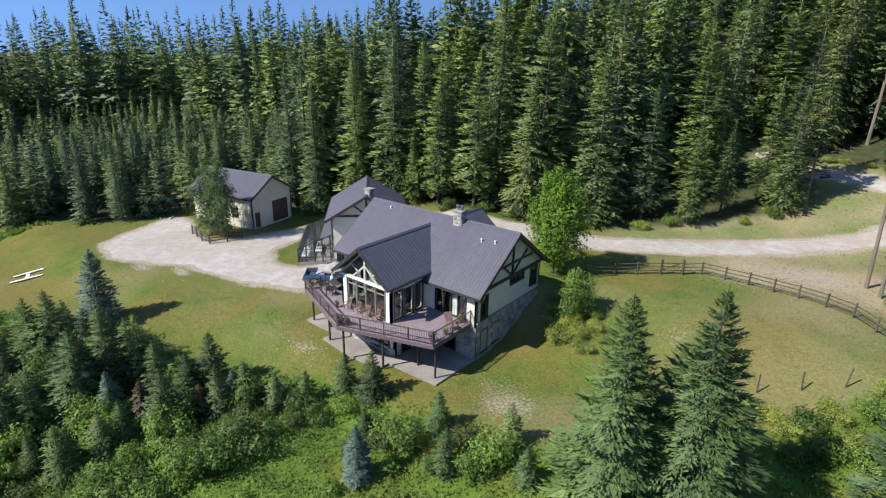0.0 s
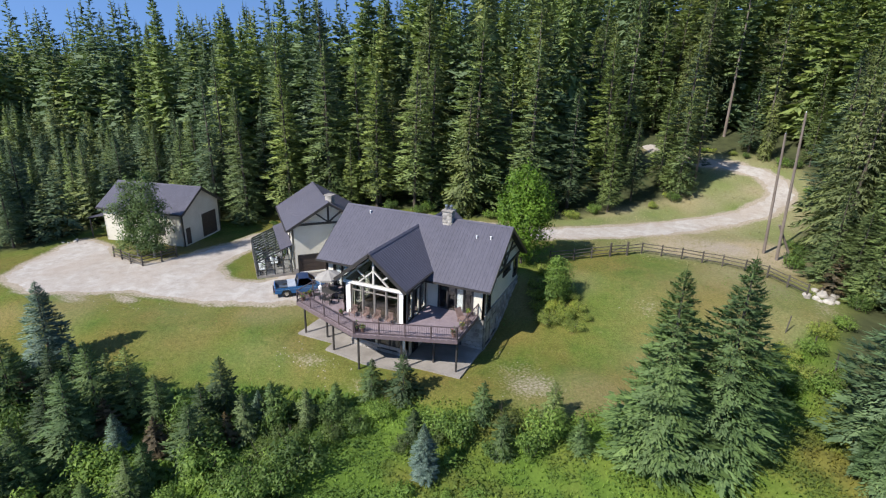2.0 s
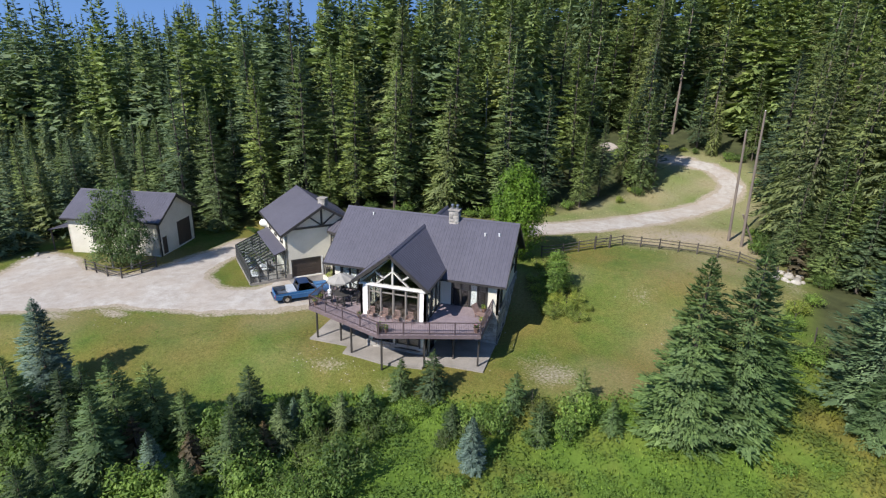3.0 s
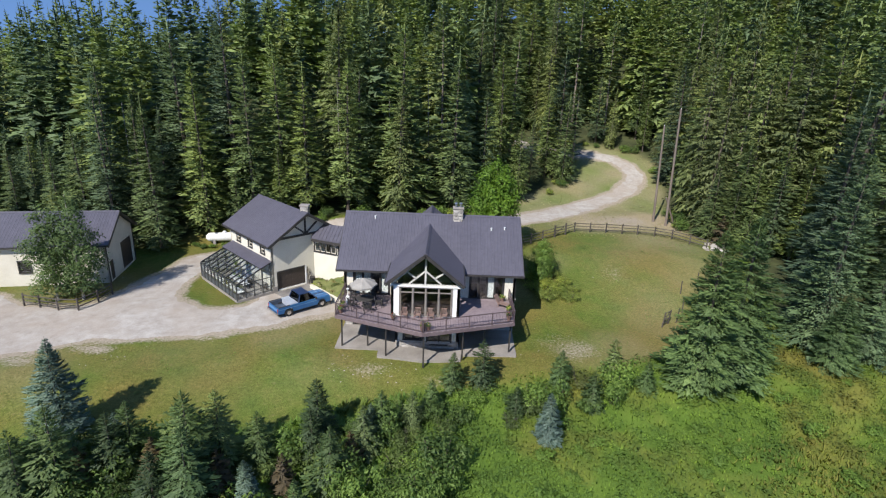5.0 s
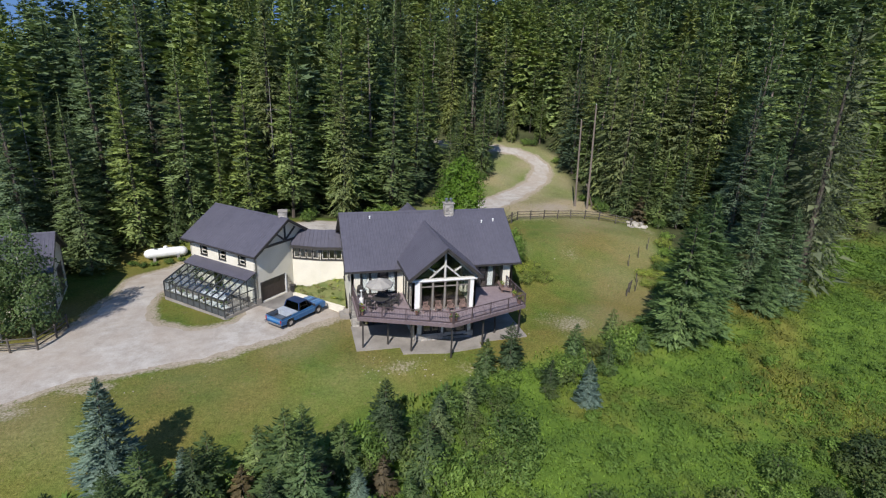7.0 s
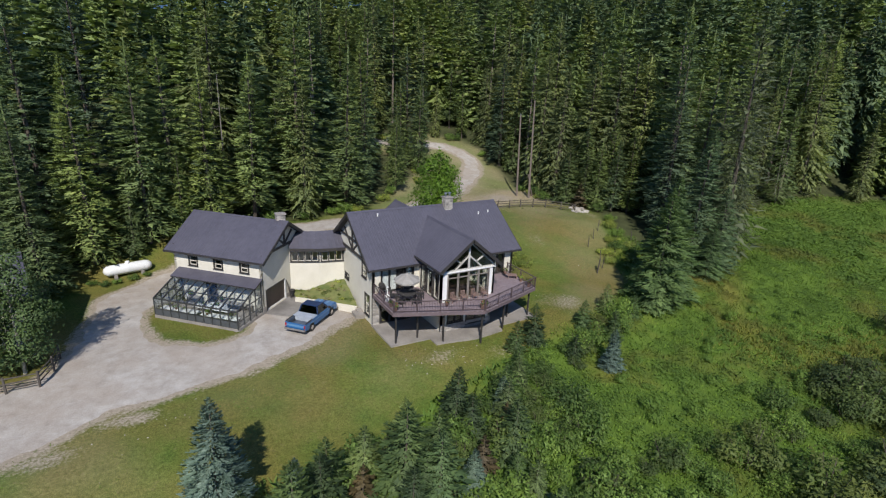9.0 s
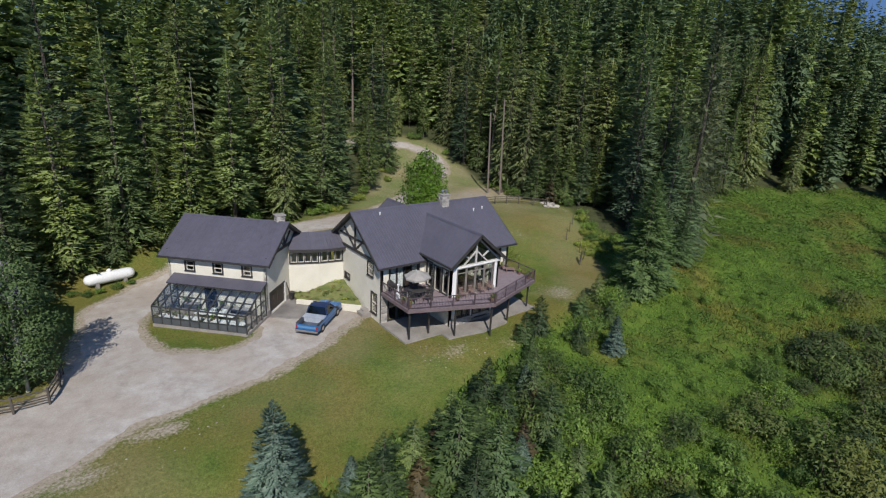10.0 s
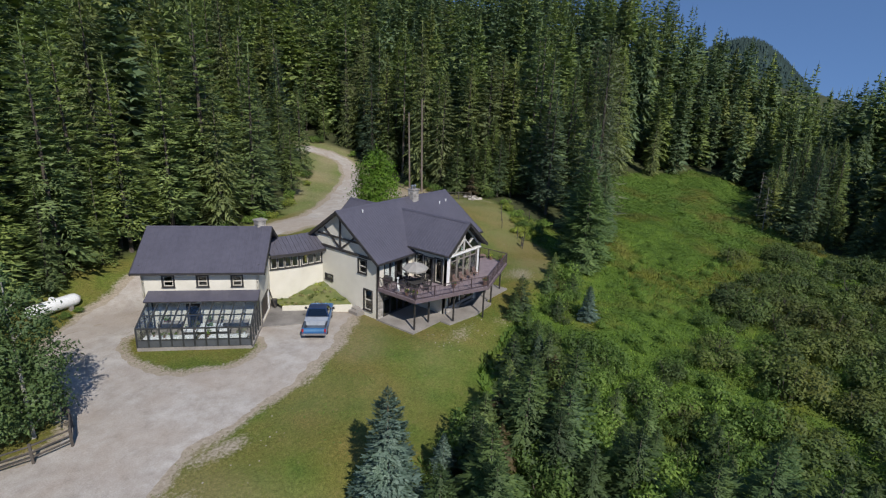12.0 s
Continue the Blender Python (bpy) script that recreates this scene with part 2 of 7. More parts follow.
sedge = foliage("yellow_sedge", (0.12, 0.145, 0.028), (0.18, 0.19, 0.042), (0.24, 0.23, 0.055), 0.35, 0.05, gain=1.15)
dry_grass = foliage("dry_grass", (0.22, 0.20, 0.10), (0.30, 0.27, 0.14), (0.38, 0.35, 0.19), 0.3, 0.05)
grass_blade = foliage("grass_blades", (0.07, 0.10, 0.02), (0.11, 0.145, 0.03), (0.15, 0.18, 0.045), 0.3, 0.2)


# ---- mesh helpers ----
class Mesh:
    """Vertices and faces, gathered and then linked as one object."""

    def __init__(self):
        self.v, self.f = [], []

    def add(self, verts, faces):
        k = len(self.v)
        self.v += [tuple(p) for p in verts]
        self.f += [tuple(k + i for i in face) for face in faces]
        return self

    def box(self, x0, x1, y0, y1, z0, z1, m=None):
        p = [Vector((x, y, z)) for z in (z0, z1) for y in (y0, y1) for x in (x0, x1)]
        if m:
            p = [m @ q for q in p]
        return self.add(p, [(0, 2, 3, 1), (4, 5, 7, 6), (0, 1, 5, 4), (2, 6, 7, 3), (0, 4, 6, 2), (1, 3, 7, 5)])

    def beam(self, a, b, w, h, up=(0, 0, 1)):
        """A bar from a to b, w wide and h high, its top towards up."""
        a, b = Vector(a), Vector(b)
        d = (b - a).normalized()
        s = d.cross(Vector(up))
        s = s.normalized() if s.length > 1e-4 else d.orthogonal().normalized()
        u = s.cross(d)
        p = [q + s * i * w / 2 + u * j * h / 2 for q in (a, b) for i, j in ((-1, -1), (1, -1), (1, 1), (-1, 1))]
        return self.add(p, [(3, 2, 1, 0), (4, 5, 6, 7), (0, 1, 5, 4), (1, 2, 6, 5), (2, 3, 7, 6), (3, 0, 4, 7)])

    def rod(self, a, b, r0, r1=None, n=8):
        a, b = Vector(a), Vector(b)
        r1 = r0 if r1 is None else r1
        s = (b - a).orthogonal().normalized()
        u = (b - a).normalized().cross(s)
        ring = [(math.cos(i * math.tau / n), math.sin(i * math.tau / n)) for i in range(n)]
        p = [q + (s * c + u * t) * r for q, r in ((a, r0), (b, r1)) for c, t in ring]
        f = [(i, (i + 1) % n, n + (i + 1) % n, n + i) for i in range(n)]
        return self.add(p, f + [tuple(range(n - 1, -1, -1)), tuple(range(n, 2 * n))])

    def lathe(self, profile, at=(0, 0, 0), n=14, m=None):
        p = [Vector((r * math.cos(i * math.tau / n), r * math.sin(i * math.tau / n), z)) + Vector(at) for r, z in profile for i in range(n)]
        if m:
            p = [m @ q for q in p]
        f = [(k * n + i, k * n + (i + 1) % n, (k + 1) * n + (i + 1) % n, (k + 1) * n + i) for k in range(len(profile) - 1) for i in range(n)]
        return self.add(p, f + [tuple(range(n - 1, -1, -1)), tuple((len(profile) - 1) * n + i for i in range(n))])

    def slab(self, outline, lift):
        """A flat piece: the outline, in order, and the same moved by lift."""
        n, d = len(outline), Vector(lift)
        p = [Vector(q) for q in outline]
        p += [q + d for q in p]
        return self.add(p, [tuple(range(n - 1, -1, -1)), tuple(range(n, 2 * n))] + [(i, (i + 1) % n, n + (i + 1) % n, n + i) for i in range(n)])


def mesh_of(mesh, material, name="mesh"):
    data = bpy.data.meshes.new(name)
    data.from_pydata(mesh.v, [], mesh.f)
    bm = bmesh.new()
    bm.from_mesh(data)
    bmesh.ops.recalc_face_normals(bm, faces=bm.faces)
    bm.to_mesh(data)
    bm.free()
    data.materials.append(material)
    return data


def thing(name, label, category, at=None, group="", kind=""):
    """An Empty at a thing's base, to carry its parts."""
    ob = new(name)
    ob.empty_display_size = 0.2
    if at is not None:
        ob.matrix_basis = at
    return tagged(ob, label, category, group, kind)


def part(name, mesh, material, parent=None, label=""):
    ob = new(name, mesh_of(mesh, material, name) if isinstance(mesh, Mesh) else mesh)
    if parent is not None:
        ob.parent = parent
    if label:
        ob["label"] = label
    return ob


def solid(name, mesh, material, label="", category="", kind="structure"):
    return tagged(part(name, mesh, material), label, category, "", kind)


def smooth(ob, angle=40):
    for poly in ob.data.polygons:
        poly.use_smooth = True
    ob.data.set_sharp_from_angle(angle=radians(angle))
    return ob


def fast_mesh(name, verts, faces, material, normals=None):
    """A mesh from arrays of triangles, with shading normals of its own where given."""
    data = bpy.data.meshes.new(name)
    v, f = np.asarray(verts, np.float32), np.asarray(faces, np.int32)
    data.vertices.add(len(v))
    data.vertices.foreach_set("co", v.ravel())
    data.loops.add(f.size)
    data.loops.foreach_set("vertex_index", f.ravel())
    data.polygons.add(len(f))
    data.polygons.foreach_set("loop_start", np.arange(0, f.size, f.shape[1], dtype=np.int32))
    data.polygons.foreach_set("loop_total", np.full(len(f), f.shape[1], np.int32))
    data.update(calc_edges=True)
    if normals is not None:
        data.attributes.new("custom_normal", "FLOAT_VECTOR", "POINT").data.foreach_set("vector", np.asarray(normals, np.float32).ravel())
    data.materials.append(material)
    return data


def shaded(v, f, up=0.45, own=0.32):
    """Turns loose sprays outward from the trunk, and rounds their shading normals towards the crown's outline."""
    t = v[f]
    face = np.cross(t[:, 1] - t[:, 0], t[:, 2] - t[:, 0])
    face /= np.linalg.norm(face, axis=1)[:, None] + 1e-9
    want = t.mean(1) * np.array([1, 1, 0])
    want = want / (np.linalg.norm(want, axis=1)[:, None] + 1e-9) + np.array([0, 0, up])
    want /= np.linalg.norm(want, axis=1)[:, None]
    back = (face * want).sum(1) < 0
    f = np.where(back[:, None], f[:, ::-1], f)
    face = np.where(back[:, None], -face, face)
    soft = own * face + (1 - own) * want
    soft /= np.linalg.norm(soft, axis=1)[:, None]
    n = np.zeros_like(v)
    n[f.ravel()] = np.repeat(soft, 3, axis=0)
    return v, f, n


# ---- the lie of the land ----
def step(a, b, v):
    t = np.clip((v - a) / (b - a), 0, 1)
    return t * t * (3 - 2 * t)


def rolling(x, y, scale, seed=0.0):
    """A smooth sum of waves, about -1 to 1."""
    x, y = x / scale, y / scale
    return (np.sin(x * 1.3 + y * 0.7 + seed) + np.sin(-x * 0.9 + y * 1.6 + seed * 1.7) + np.sin(x * 2.3 - y * 1.9 + seed * 2.9) * 0.5 + np.sin(x * 3.1 + y * 2.7 + seed * 0.3) * 0.35) / 2.6


def ground_z(x, y):
    x, y = np.asarray(x, float), np.asarray(y, float)
    shift = 4.5 * step(-4, -14, x)
    z = -1.5 * step(-9.5, -17, y + shift) - 1.2 * step(-17, -32, y)
    z = z + 0.2 * step(1, -4, x) * step(-11, -3, y) - 0.14 * step(-0.6, 0.4, x) * step(16.4, 15.6, x) * step(-11.6, -10.4, y)
    # the bank that carries the road behind the house
    foot = np.where(x > 18, -4.0, np.where(x > 8, -4.0 + 8.0 * step(18, 8, x), 4.0 + 8.5 * step(4, -8, x)))
    top = np.where(x > 16, 11.0, foot + 9.0)
    z = z + 2.75 * step(foot, top, y) * (1 - 0.35 * step(36, 60, x) * step(26, 8, y)) 
    z = z + 7.3 * step(28, 72, y) * step(-75, 22, x)
    # the hill under the woods
    z = z + 30 * step(56, 175, y) * step(-130, 20, x) + 12 * step(55, 95, x) * step(8, 36, y) + 15 * step(100, 165, x) * step(-30, 30, y)
    z = z + 0.12 * rolling(x, y, 7.0) * step(14, 30, np.hypot(x - 3, y + 1)) + 0.05 * rolling(x, y, 2.2, 2)
    return z


def inside(poly, x, y):
    """Signed distance to a polygon's edge, positive inside, for arrays."""
    x, y = np.asarray(x, float), np.asarray(y, float)
    best, odd = np.full(x.shape, 1e9), np.zeros(x.shape, bool)
    for (ax, ay), (bx, by) in zip(poly, poly[1:] + poly[:1]):
        dx, dy = bx - ax, by - ay
        t = np.clip(((x - ax) * dx + (y - ay) * dy) / (dx * dx + dy * dy), 0, 1)
        best = np.minimum(best, np.hypot(x - ax - t * dx, y - ay - t * dy))
        if dy:
            odd ^= ((ay > y) != (by > y)) & (x < (bx - ax) * (y - ay) / dy + ax)
    return np.where(odd, best, -best)


def along(line, x, y):
    """Distance to a line."""
    x, y = np.asarray(x, float), np.asarray(y, float)
    best = np.full(x.shape, 1e9)
    for (ax, ay), (bx, by) in zip(line, line[1:]):
        dx, dy = bx - ax, by - ay
        t = np.clip(((x - ax) * dx + (y - ay) * dy) / (dx * dx + dy * dy), 0, 1)
        best = np.minimum(best, np.hypot(x - ax - t * dx, y - ay - t * dy))
    return best


def rounded(points, times=2, closed=True):
    """Corner cutting."""
    for _ in range(times):
        out = []
        pairs = list(zip(points, points[1:] + points[:1])) if closed else list(zip(points, points[1:]))
        for (ax, ay), (bx, by) in pairs:
            out += [(0.75 * ax + 0.25 * bx, 0.75 * ay + 0.25 * by), (0.25 * ax + 0.75 * bx, 0.25 * ay + 0.75 * by)]
        points = out if closed else [points[0]] + out + [points[-1]]
    return points


DRIVE = rounded([(0.3, -1.9), (-2.0, -3.7), (-6.1, -6.2), (-10.5, -8.0), (-14.0, -8.7), (-17.5, -9.0), (-20.3, -9.8), (-22.5, -11.2), (-25.0, -12.9), (-29.0, -14.0), (-34.0, -12.3), (-36.0, -6.0), (-38.0, -1.0),
                 (-34.0, -1.6), (-28.0, -4.2), (-23.6, -4.4), (-21.7, -0.5), (-20.9, 5.5), (-20.4, 10.0), (-16.6, 13.3), (-12.0, 16.0), (-7.6, 12.2), (-4.0, 7.5), (-4.2, 2.4)], 2)
ISLAND = rounded([(-11.0, 11.8), (-15.0, 8.3), (-17.4, 4.3), (-17.1, 0.8), (-15.5, -1.9), (-13.2, -3.4), (-10.6, -3.0), (-8.5, -1.3), (-8.5, 3.0), (-8.0, 9.0)], 2)
ROAD = rounded([(-16.0, 9.0), (-11.5, 14.2), (-5.0, 17.0), (3.0, 18.8), (12.0, 19.6), (16.5, 21.2), (21.0, 23.9), (27.2, 29.0), (33.4, 34.2), (38.4, 39.3), (41.6, 43.6), (42.3, 48.8), (40.0, 52.7), (35.5, 54.4), (30.0, 55.0), (26.0, 56.5), (23.5, 59.5)], 2, False)
CLEARING = [(-56, -24), (-47.5, -14), (-38.0, -6.5), (-39.5, 0.5), (-39.0, 9.5), (-26.0, 11.6), (-22.0, 14.0), (-19.5, 16.4), (-13.0, 18.4), (-3.5, 20.6), (5.0, 22.2), (12.0, 25.8), (17.2, 29.4), (22.8, 34.8),
            (27.5, 39.2), (30.2, 43.6), (29.5, 49.0), (25.0, 51.5), (22.5, 58.0), (31.0, 58.5), (39.0, 58.0), (44.5, 55.0), (46.5, 50.0), (45.0, 43.0), (42.0, 34.0), (41.0, 26.0), (40.0, 18.5), (44.5, 15.5), (41.5, 9.0), (39.5, 1.0), (40.5, -5.5),
            (47.0, -6.5), (54.0, -0.5), (66.0, 5.0), (95.0, 8.5), (120.0, -5.0), (112.0, -20.0), (82.0, -23.0), (68.0, -36.0), (58.0, -70.0), (-56.0, -70.0)]
LAWN = rounded([(-50, -17), (-39, -8), (-38, 2), (-20, 18), (0, 22), (20, 26), (40, 32), (40.5, 18), (44, 15), (40, 6), (34, -1.5), (30.5, -7.0), (26.0, -9.5), (21.0, -11.0), (14.5, -12.0), (10.4, -13.4), (5.2, -14.8), (1.5, -15.2), (-1.5, -18.0), (-7.0, -18.8), (-14.0, -19.0), (-20.0, -21.5), (-27.0, -25.5), (-40, -28)], 1)


def road_gap(x, y):
    """Distance into the driveway or the road; positive on the gravel."""
    wob = 0.35 * rolling(np.asarray(x), np.asarray(y), 1.3, 4) + 0.16 * rolling(np.asarray(x), np.asarray(y), 0.4, 1)
    drive = np.minimum(inside(DRIVE, x, y), -inside(ISLAND, x, y))
    return np.maximum(drive, 2.15 - 0.65 * step(24, 38, np.asarray(y, float)) - along(ROAD, x, y)) + wob


# ---- ground ----
def ground_material():
    m, nt, p = nodes_of("ground")
    masks = nt.nodes.new("ShaderNodeVertexColor")
    masks.layer_name = "cover"
    sep = nt.nodes.new("ShaderNodeSeparateColor")
    nt.links.new(masks.outputs["Color"], sep.inputs[0])
    big, mid, small = noise_of(nt, 0.10, 3), noise_of(nt, 0.55, 5, 0.65), noise_of(nt, 5.0, 6, 0.7)
    lawn = ramp(nt, mid, [(0.25, (0.070, 0.120, 0.020)), (0.5, (0.108, 0.146, 0.026)), (0.75, (0.160, 0.166, 0.042))])
    lawn = mixed(nt, ramp(nt, big, [(0.40, (0, 0, 0)), (0.60, (0.8, 0.8, 0.8))]), lawn, (0.186, 0.146, 0.042))
    lawn = mixed(nt, 0.75, lawn, ramp(nt, small, [(0.3, (0.5, 0.55, 0.45)), (0.7, (1.32, 1.28, 1.3))]), "MULTIPLY")
    lawn = mixed(nt, 0.7, lawn, ramp(nt, noise_of(nt, 17.0, 4, 0.75), [(0.36, (0.3, 0.35, 0.3)), (0.64, (1.5, 1.45, 1.5))]), "MULTIPLY")
    lawn = mixed(nt, ramp(nt, noise_of(nt, 2.2, 4, 0.7), [(0.6, (0, 0, 0)), (0.7, (0.35, 0.35, 0.35))]), lawn, (0.20, 0.17, 0.085))
    wild = ramp(nt, mid, [(0.3, (0.070, 0.125, 0.018)), (0.7, (0.118, 0.180, 0.028))])
    wild = mixed(nt, ramp(nt, noise_of(nt, 0.07, 4, 0.6), [(0.5, (0, 0, 0)), (0.66, (0.85, 0.85, 0.85))]), wild, (0.19, 0.170, 0.04))
    wild = mixed(nt, 0.5, wild, ramp(nt, small, [(0.3, (0.5, 0.5, 0.5)), (0.7, (1.3, 1.3, 1.3))]), "MULTIPLY")
    dirt = ramp(nt, small, [(0.3, (0.235, 0.19, 0.14)), (0.5, (0.32, 0.27, 0.205)), (0.75, (0.44, 0.39, 0.32))])
    floor = ramp(nt, mid, [(0.3, (0.035, 0.04, 0.018)), (0.7, (0.075, 0.085, 0.035))])
    col = mixed(nt, sep.outputs[0], floor, lawn)
    col = mixed(nt, sep.outputs[1], col, wild)
    straw = ramp(nt, small, [(0.3, (0.22, 0.175, 0.10)), (0.7, (0.40, 0.335, 0.22))])
    col = mixed(nt, masks.outputs["Alpha"], col, straw)
    ragged = nt.nodes.new("ShaderNodeMath")
    ragged.operation, ragged.use_clamp = "MULTIPLY_ADD", True
    nt.links.new(small, ragged.inputs[0])
    ragged.inputs[1].default_value = 3.0
    shift = nt.nodes.new("ShaderNodeMath")
    shift.operation = "MULTIPLY_ADD"
    nt.links.new(sep.outputs[2], shift.inputs[0])
    shift.inputs[1].default_value, shift.inputs[2].default_value = 3.0, -2.55
    nt.links.new(shift.outputs[0], ragged.inputs[2])
    col = mixed(nt, ragged.outputs[0], col, dirt)
    nt.links.new(col, p.inputs["Base Color"])
    p.inputs["Roughness"].default_value = 0.95
    p.inputs["Specular IOR Level"].default_value = 0.15
    bump(nt, p, small, 0.9, 0.05)
    return m


def gravel_material():
    m, nt, p = nodes_of("gravel")
    big, mid, small = noise_of(nt, 0.16, 4, 0.6), noise_of(nt, 1.1, 5, 0.7), noise_of(nt, 14.0, 5, 0.7)
    col = ramp(nt, mid, [(0.28, (0.31, 0.275, 0.24)), (0.5, (0.41, 0.375, 0.335)), (0.72, (0.49, 0.455, 0.415))])
    col = mixed(nt, ramp(nt, big, [(0.4, (0, 0, 0)), (0.62, (0.6, 0.6, 0.6))]), col, (0.34, 0.28, 0.225))
    col = mixed(nt, 0.5, col, ramp(nt, small, [(0.3, (0.6, 0.6, 0.6)), (0.7, (1.3, 1.3, 1.3))]), "MULTIPLY")
    nt.links.new(col, p.inputs["Base Color"])
    p.inputs["Roughness"].default_value = 0.95
    p.inputs["Specular IOR Level"].default_value = 0.2
    bump(nt, p, small, 0.8, 0.03)
    return m


def sheet(xs, ys):
    """Vertices and quads of a grid over the land."""
    gx, gy = np.meshgrid(xs, ys)
    gz = ground_z(gx, gy)
    n, k = len(ys), len(xs)
    i = np.arange(n * k).reshape(n, k)
    quads = np.stack([i[:-1, :-1], i[:-1, 1:], i[1:, 1:], i[1:, :-1]], -1).reshape(-1, 4)
    return np.stack([gx, gy, gz], -1).reshape(-1, 3), quads


def spaced(fine, lo, hi, far_lo, far_hi):
    """Even steps between lo and hi, growing ones beyond."""
    near = np.arange(lo, hi + 1e-6, fine)
    grow = np.cumsum(fine * 1.17 ** np.arange(1, 80))
    return np.concatenate([(lo - grow)[(lo - grow) > far_lo][::-1], near, (hi + grow)[(hi + grow) < far_hi]])


gv, gq = sheet(spaced(0.55, -52, 62, -2600, 2600), spaced(0.55, -36, 46, -900, 2600))
ground = tagged(new("ground", fast_mesh("ground", gv, gq, ground_material())), "mown lawn, rough meadow and woodland floor", "ground", "", "structure")
cover = ground.data.color_attributes.new("cover", "FLOAT_COLOR", "POINT")
cx, cy = gv[:, 0], gv[:, 1]
mown = step(-0.8, 0.8, inside(LAWN, cx, cy) + 0.6 * rolling(cx, cy, 2.1, 3))
open_land = step(-2, 2, inside(CLEARING, cx, cy))
bare = np.maximum.reduce([step(-1.6, 0.3, road_gap(cx, cy)),
                          0.75 * np.exp(-((cx - 33) ** 2 / 40 + (cy - 24) ** 2 / 14)), 0.7 * np.exp(-((cx - 43) ** 2 / 12 + (cy - 9) ** 2 / 40)),
                          0.55 * np.exp(-((cx - 3.5) ** 2 / 5 + (cy + 11.5) ** 2 / 1.6)), 0.55 * np.exp(-((cx - 19.5) ** 2 / 16 + (cy + 7.5) ** 2 / 9)),
                          0.42 * np.exp(-((cx - 27) ** 2 / 9 + (cy - 5) ** 2 / 9)), 0.72 * np.exp(-((cx + 18.2) ** 2 / 5 + (cy + 10.8) ** 2 / 1.0)), 0.62 * np.exp(-((cx + 22.5) ** 2 / 8 + (cy + 12.8) ** 2 / 1.2)),
                          0.48 * np.exp(-((cx - 10) ** 2 / 16 + (cy + 12.6) ** 2 / 1.5))]) * open_land
bare = np.where(road_gap(cx, cy) > -1.6, bare, bare * (0.92 + 0.3 * rolling(cx, cy, 1.6, 13)))
dry = 0.17 * mown * np.exp(-((cx + 6) ** 2 / 120 + (cy + 11.5) ** 2 / 16)) * (0.6 + 0.5 * rolling(cx, cy, 2.4, 17))
straw = dry + np.maximum(step(16, 21, cy) * step(9, 20, cx) * step(-2.5, 0.5, inside(CLEARING, cx, cy)) * (0.5 + 0.5 * step(24, 29, cx) * step(31, 25, cy) + 0.3 * rolling(cx, cy, 2.6, 7)),
                   0.22 * step(0.2, 0.9, rolling(cx, cy, 5.0, 9)) * mown + 0.34 * mown * step(20, 34, cx) * (0.65 + 0.4 * rolling(cx, cy, 3.0, 21))) * step(130, 100, cx)
cover.data.foreach_set("color", np.stack([np.maximum(mown, open_land), open_land * (1 - mown), bare, straw], -1).astype(np.float32).ravel())


def gravel_sheet(name, fine, lo_x, hi_x, lo_y, hi_y, keep, label):
    v, q = sheet(np.arange(lo_x, hi_x, fine), np.arange(lo_y, hi_y, fine))
    mid = v[q].mean(1)
    q = q[keep(mid[:, 0], mid[:, 1])]
    used, q = np.unique(q, return_inverse=True)
    v = v[used]
    v[:, 2] += 0.035 * step(-0.1, 0.5, road_gap(v[:, 0], v[:, 1])) - 0.01 + 0.012 * rolling(v[:, 0], v[:, 1], 0.7, 5)
    ob = new(name, fast_mesh(name, v, q.reshape(-1, 4), gravel))
    for poly in ob.data.polygons:
        poly.use_smooth = True
    return tagged(ob, label, "road", "", "structure")


for poly in ground.data.polygons:
    poly.use_smooth = True
gravel = gravel_material()
gravel_sheet("driveway", 0.2, -40, 1, -17, 14, lambda x, y: (road_gap(x, y) > 0) & (y < 13 + 0.12 * x) , "pale gravel driveway widening into a turning place")
gravel_sheet("road", 0.3, -22, 50, 10, 90, lambda x, y: (road_gap(x, y) > 0) & (y >= 13 + 0.12 * x) & ~((x > -3) & (y < 12)), "pale gravel road curving uphill into the woods")


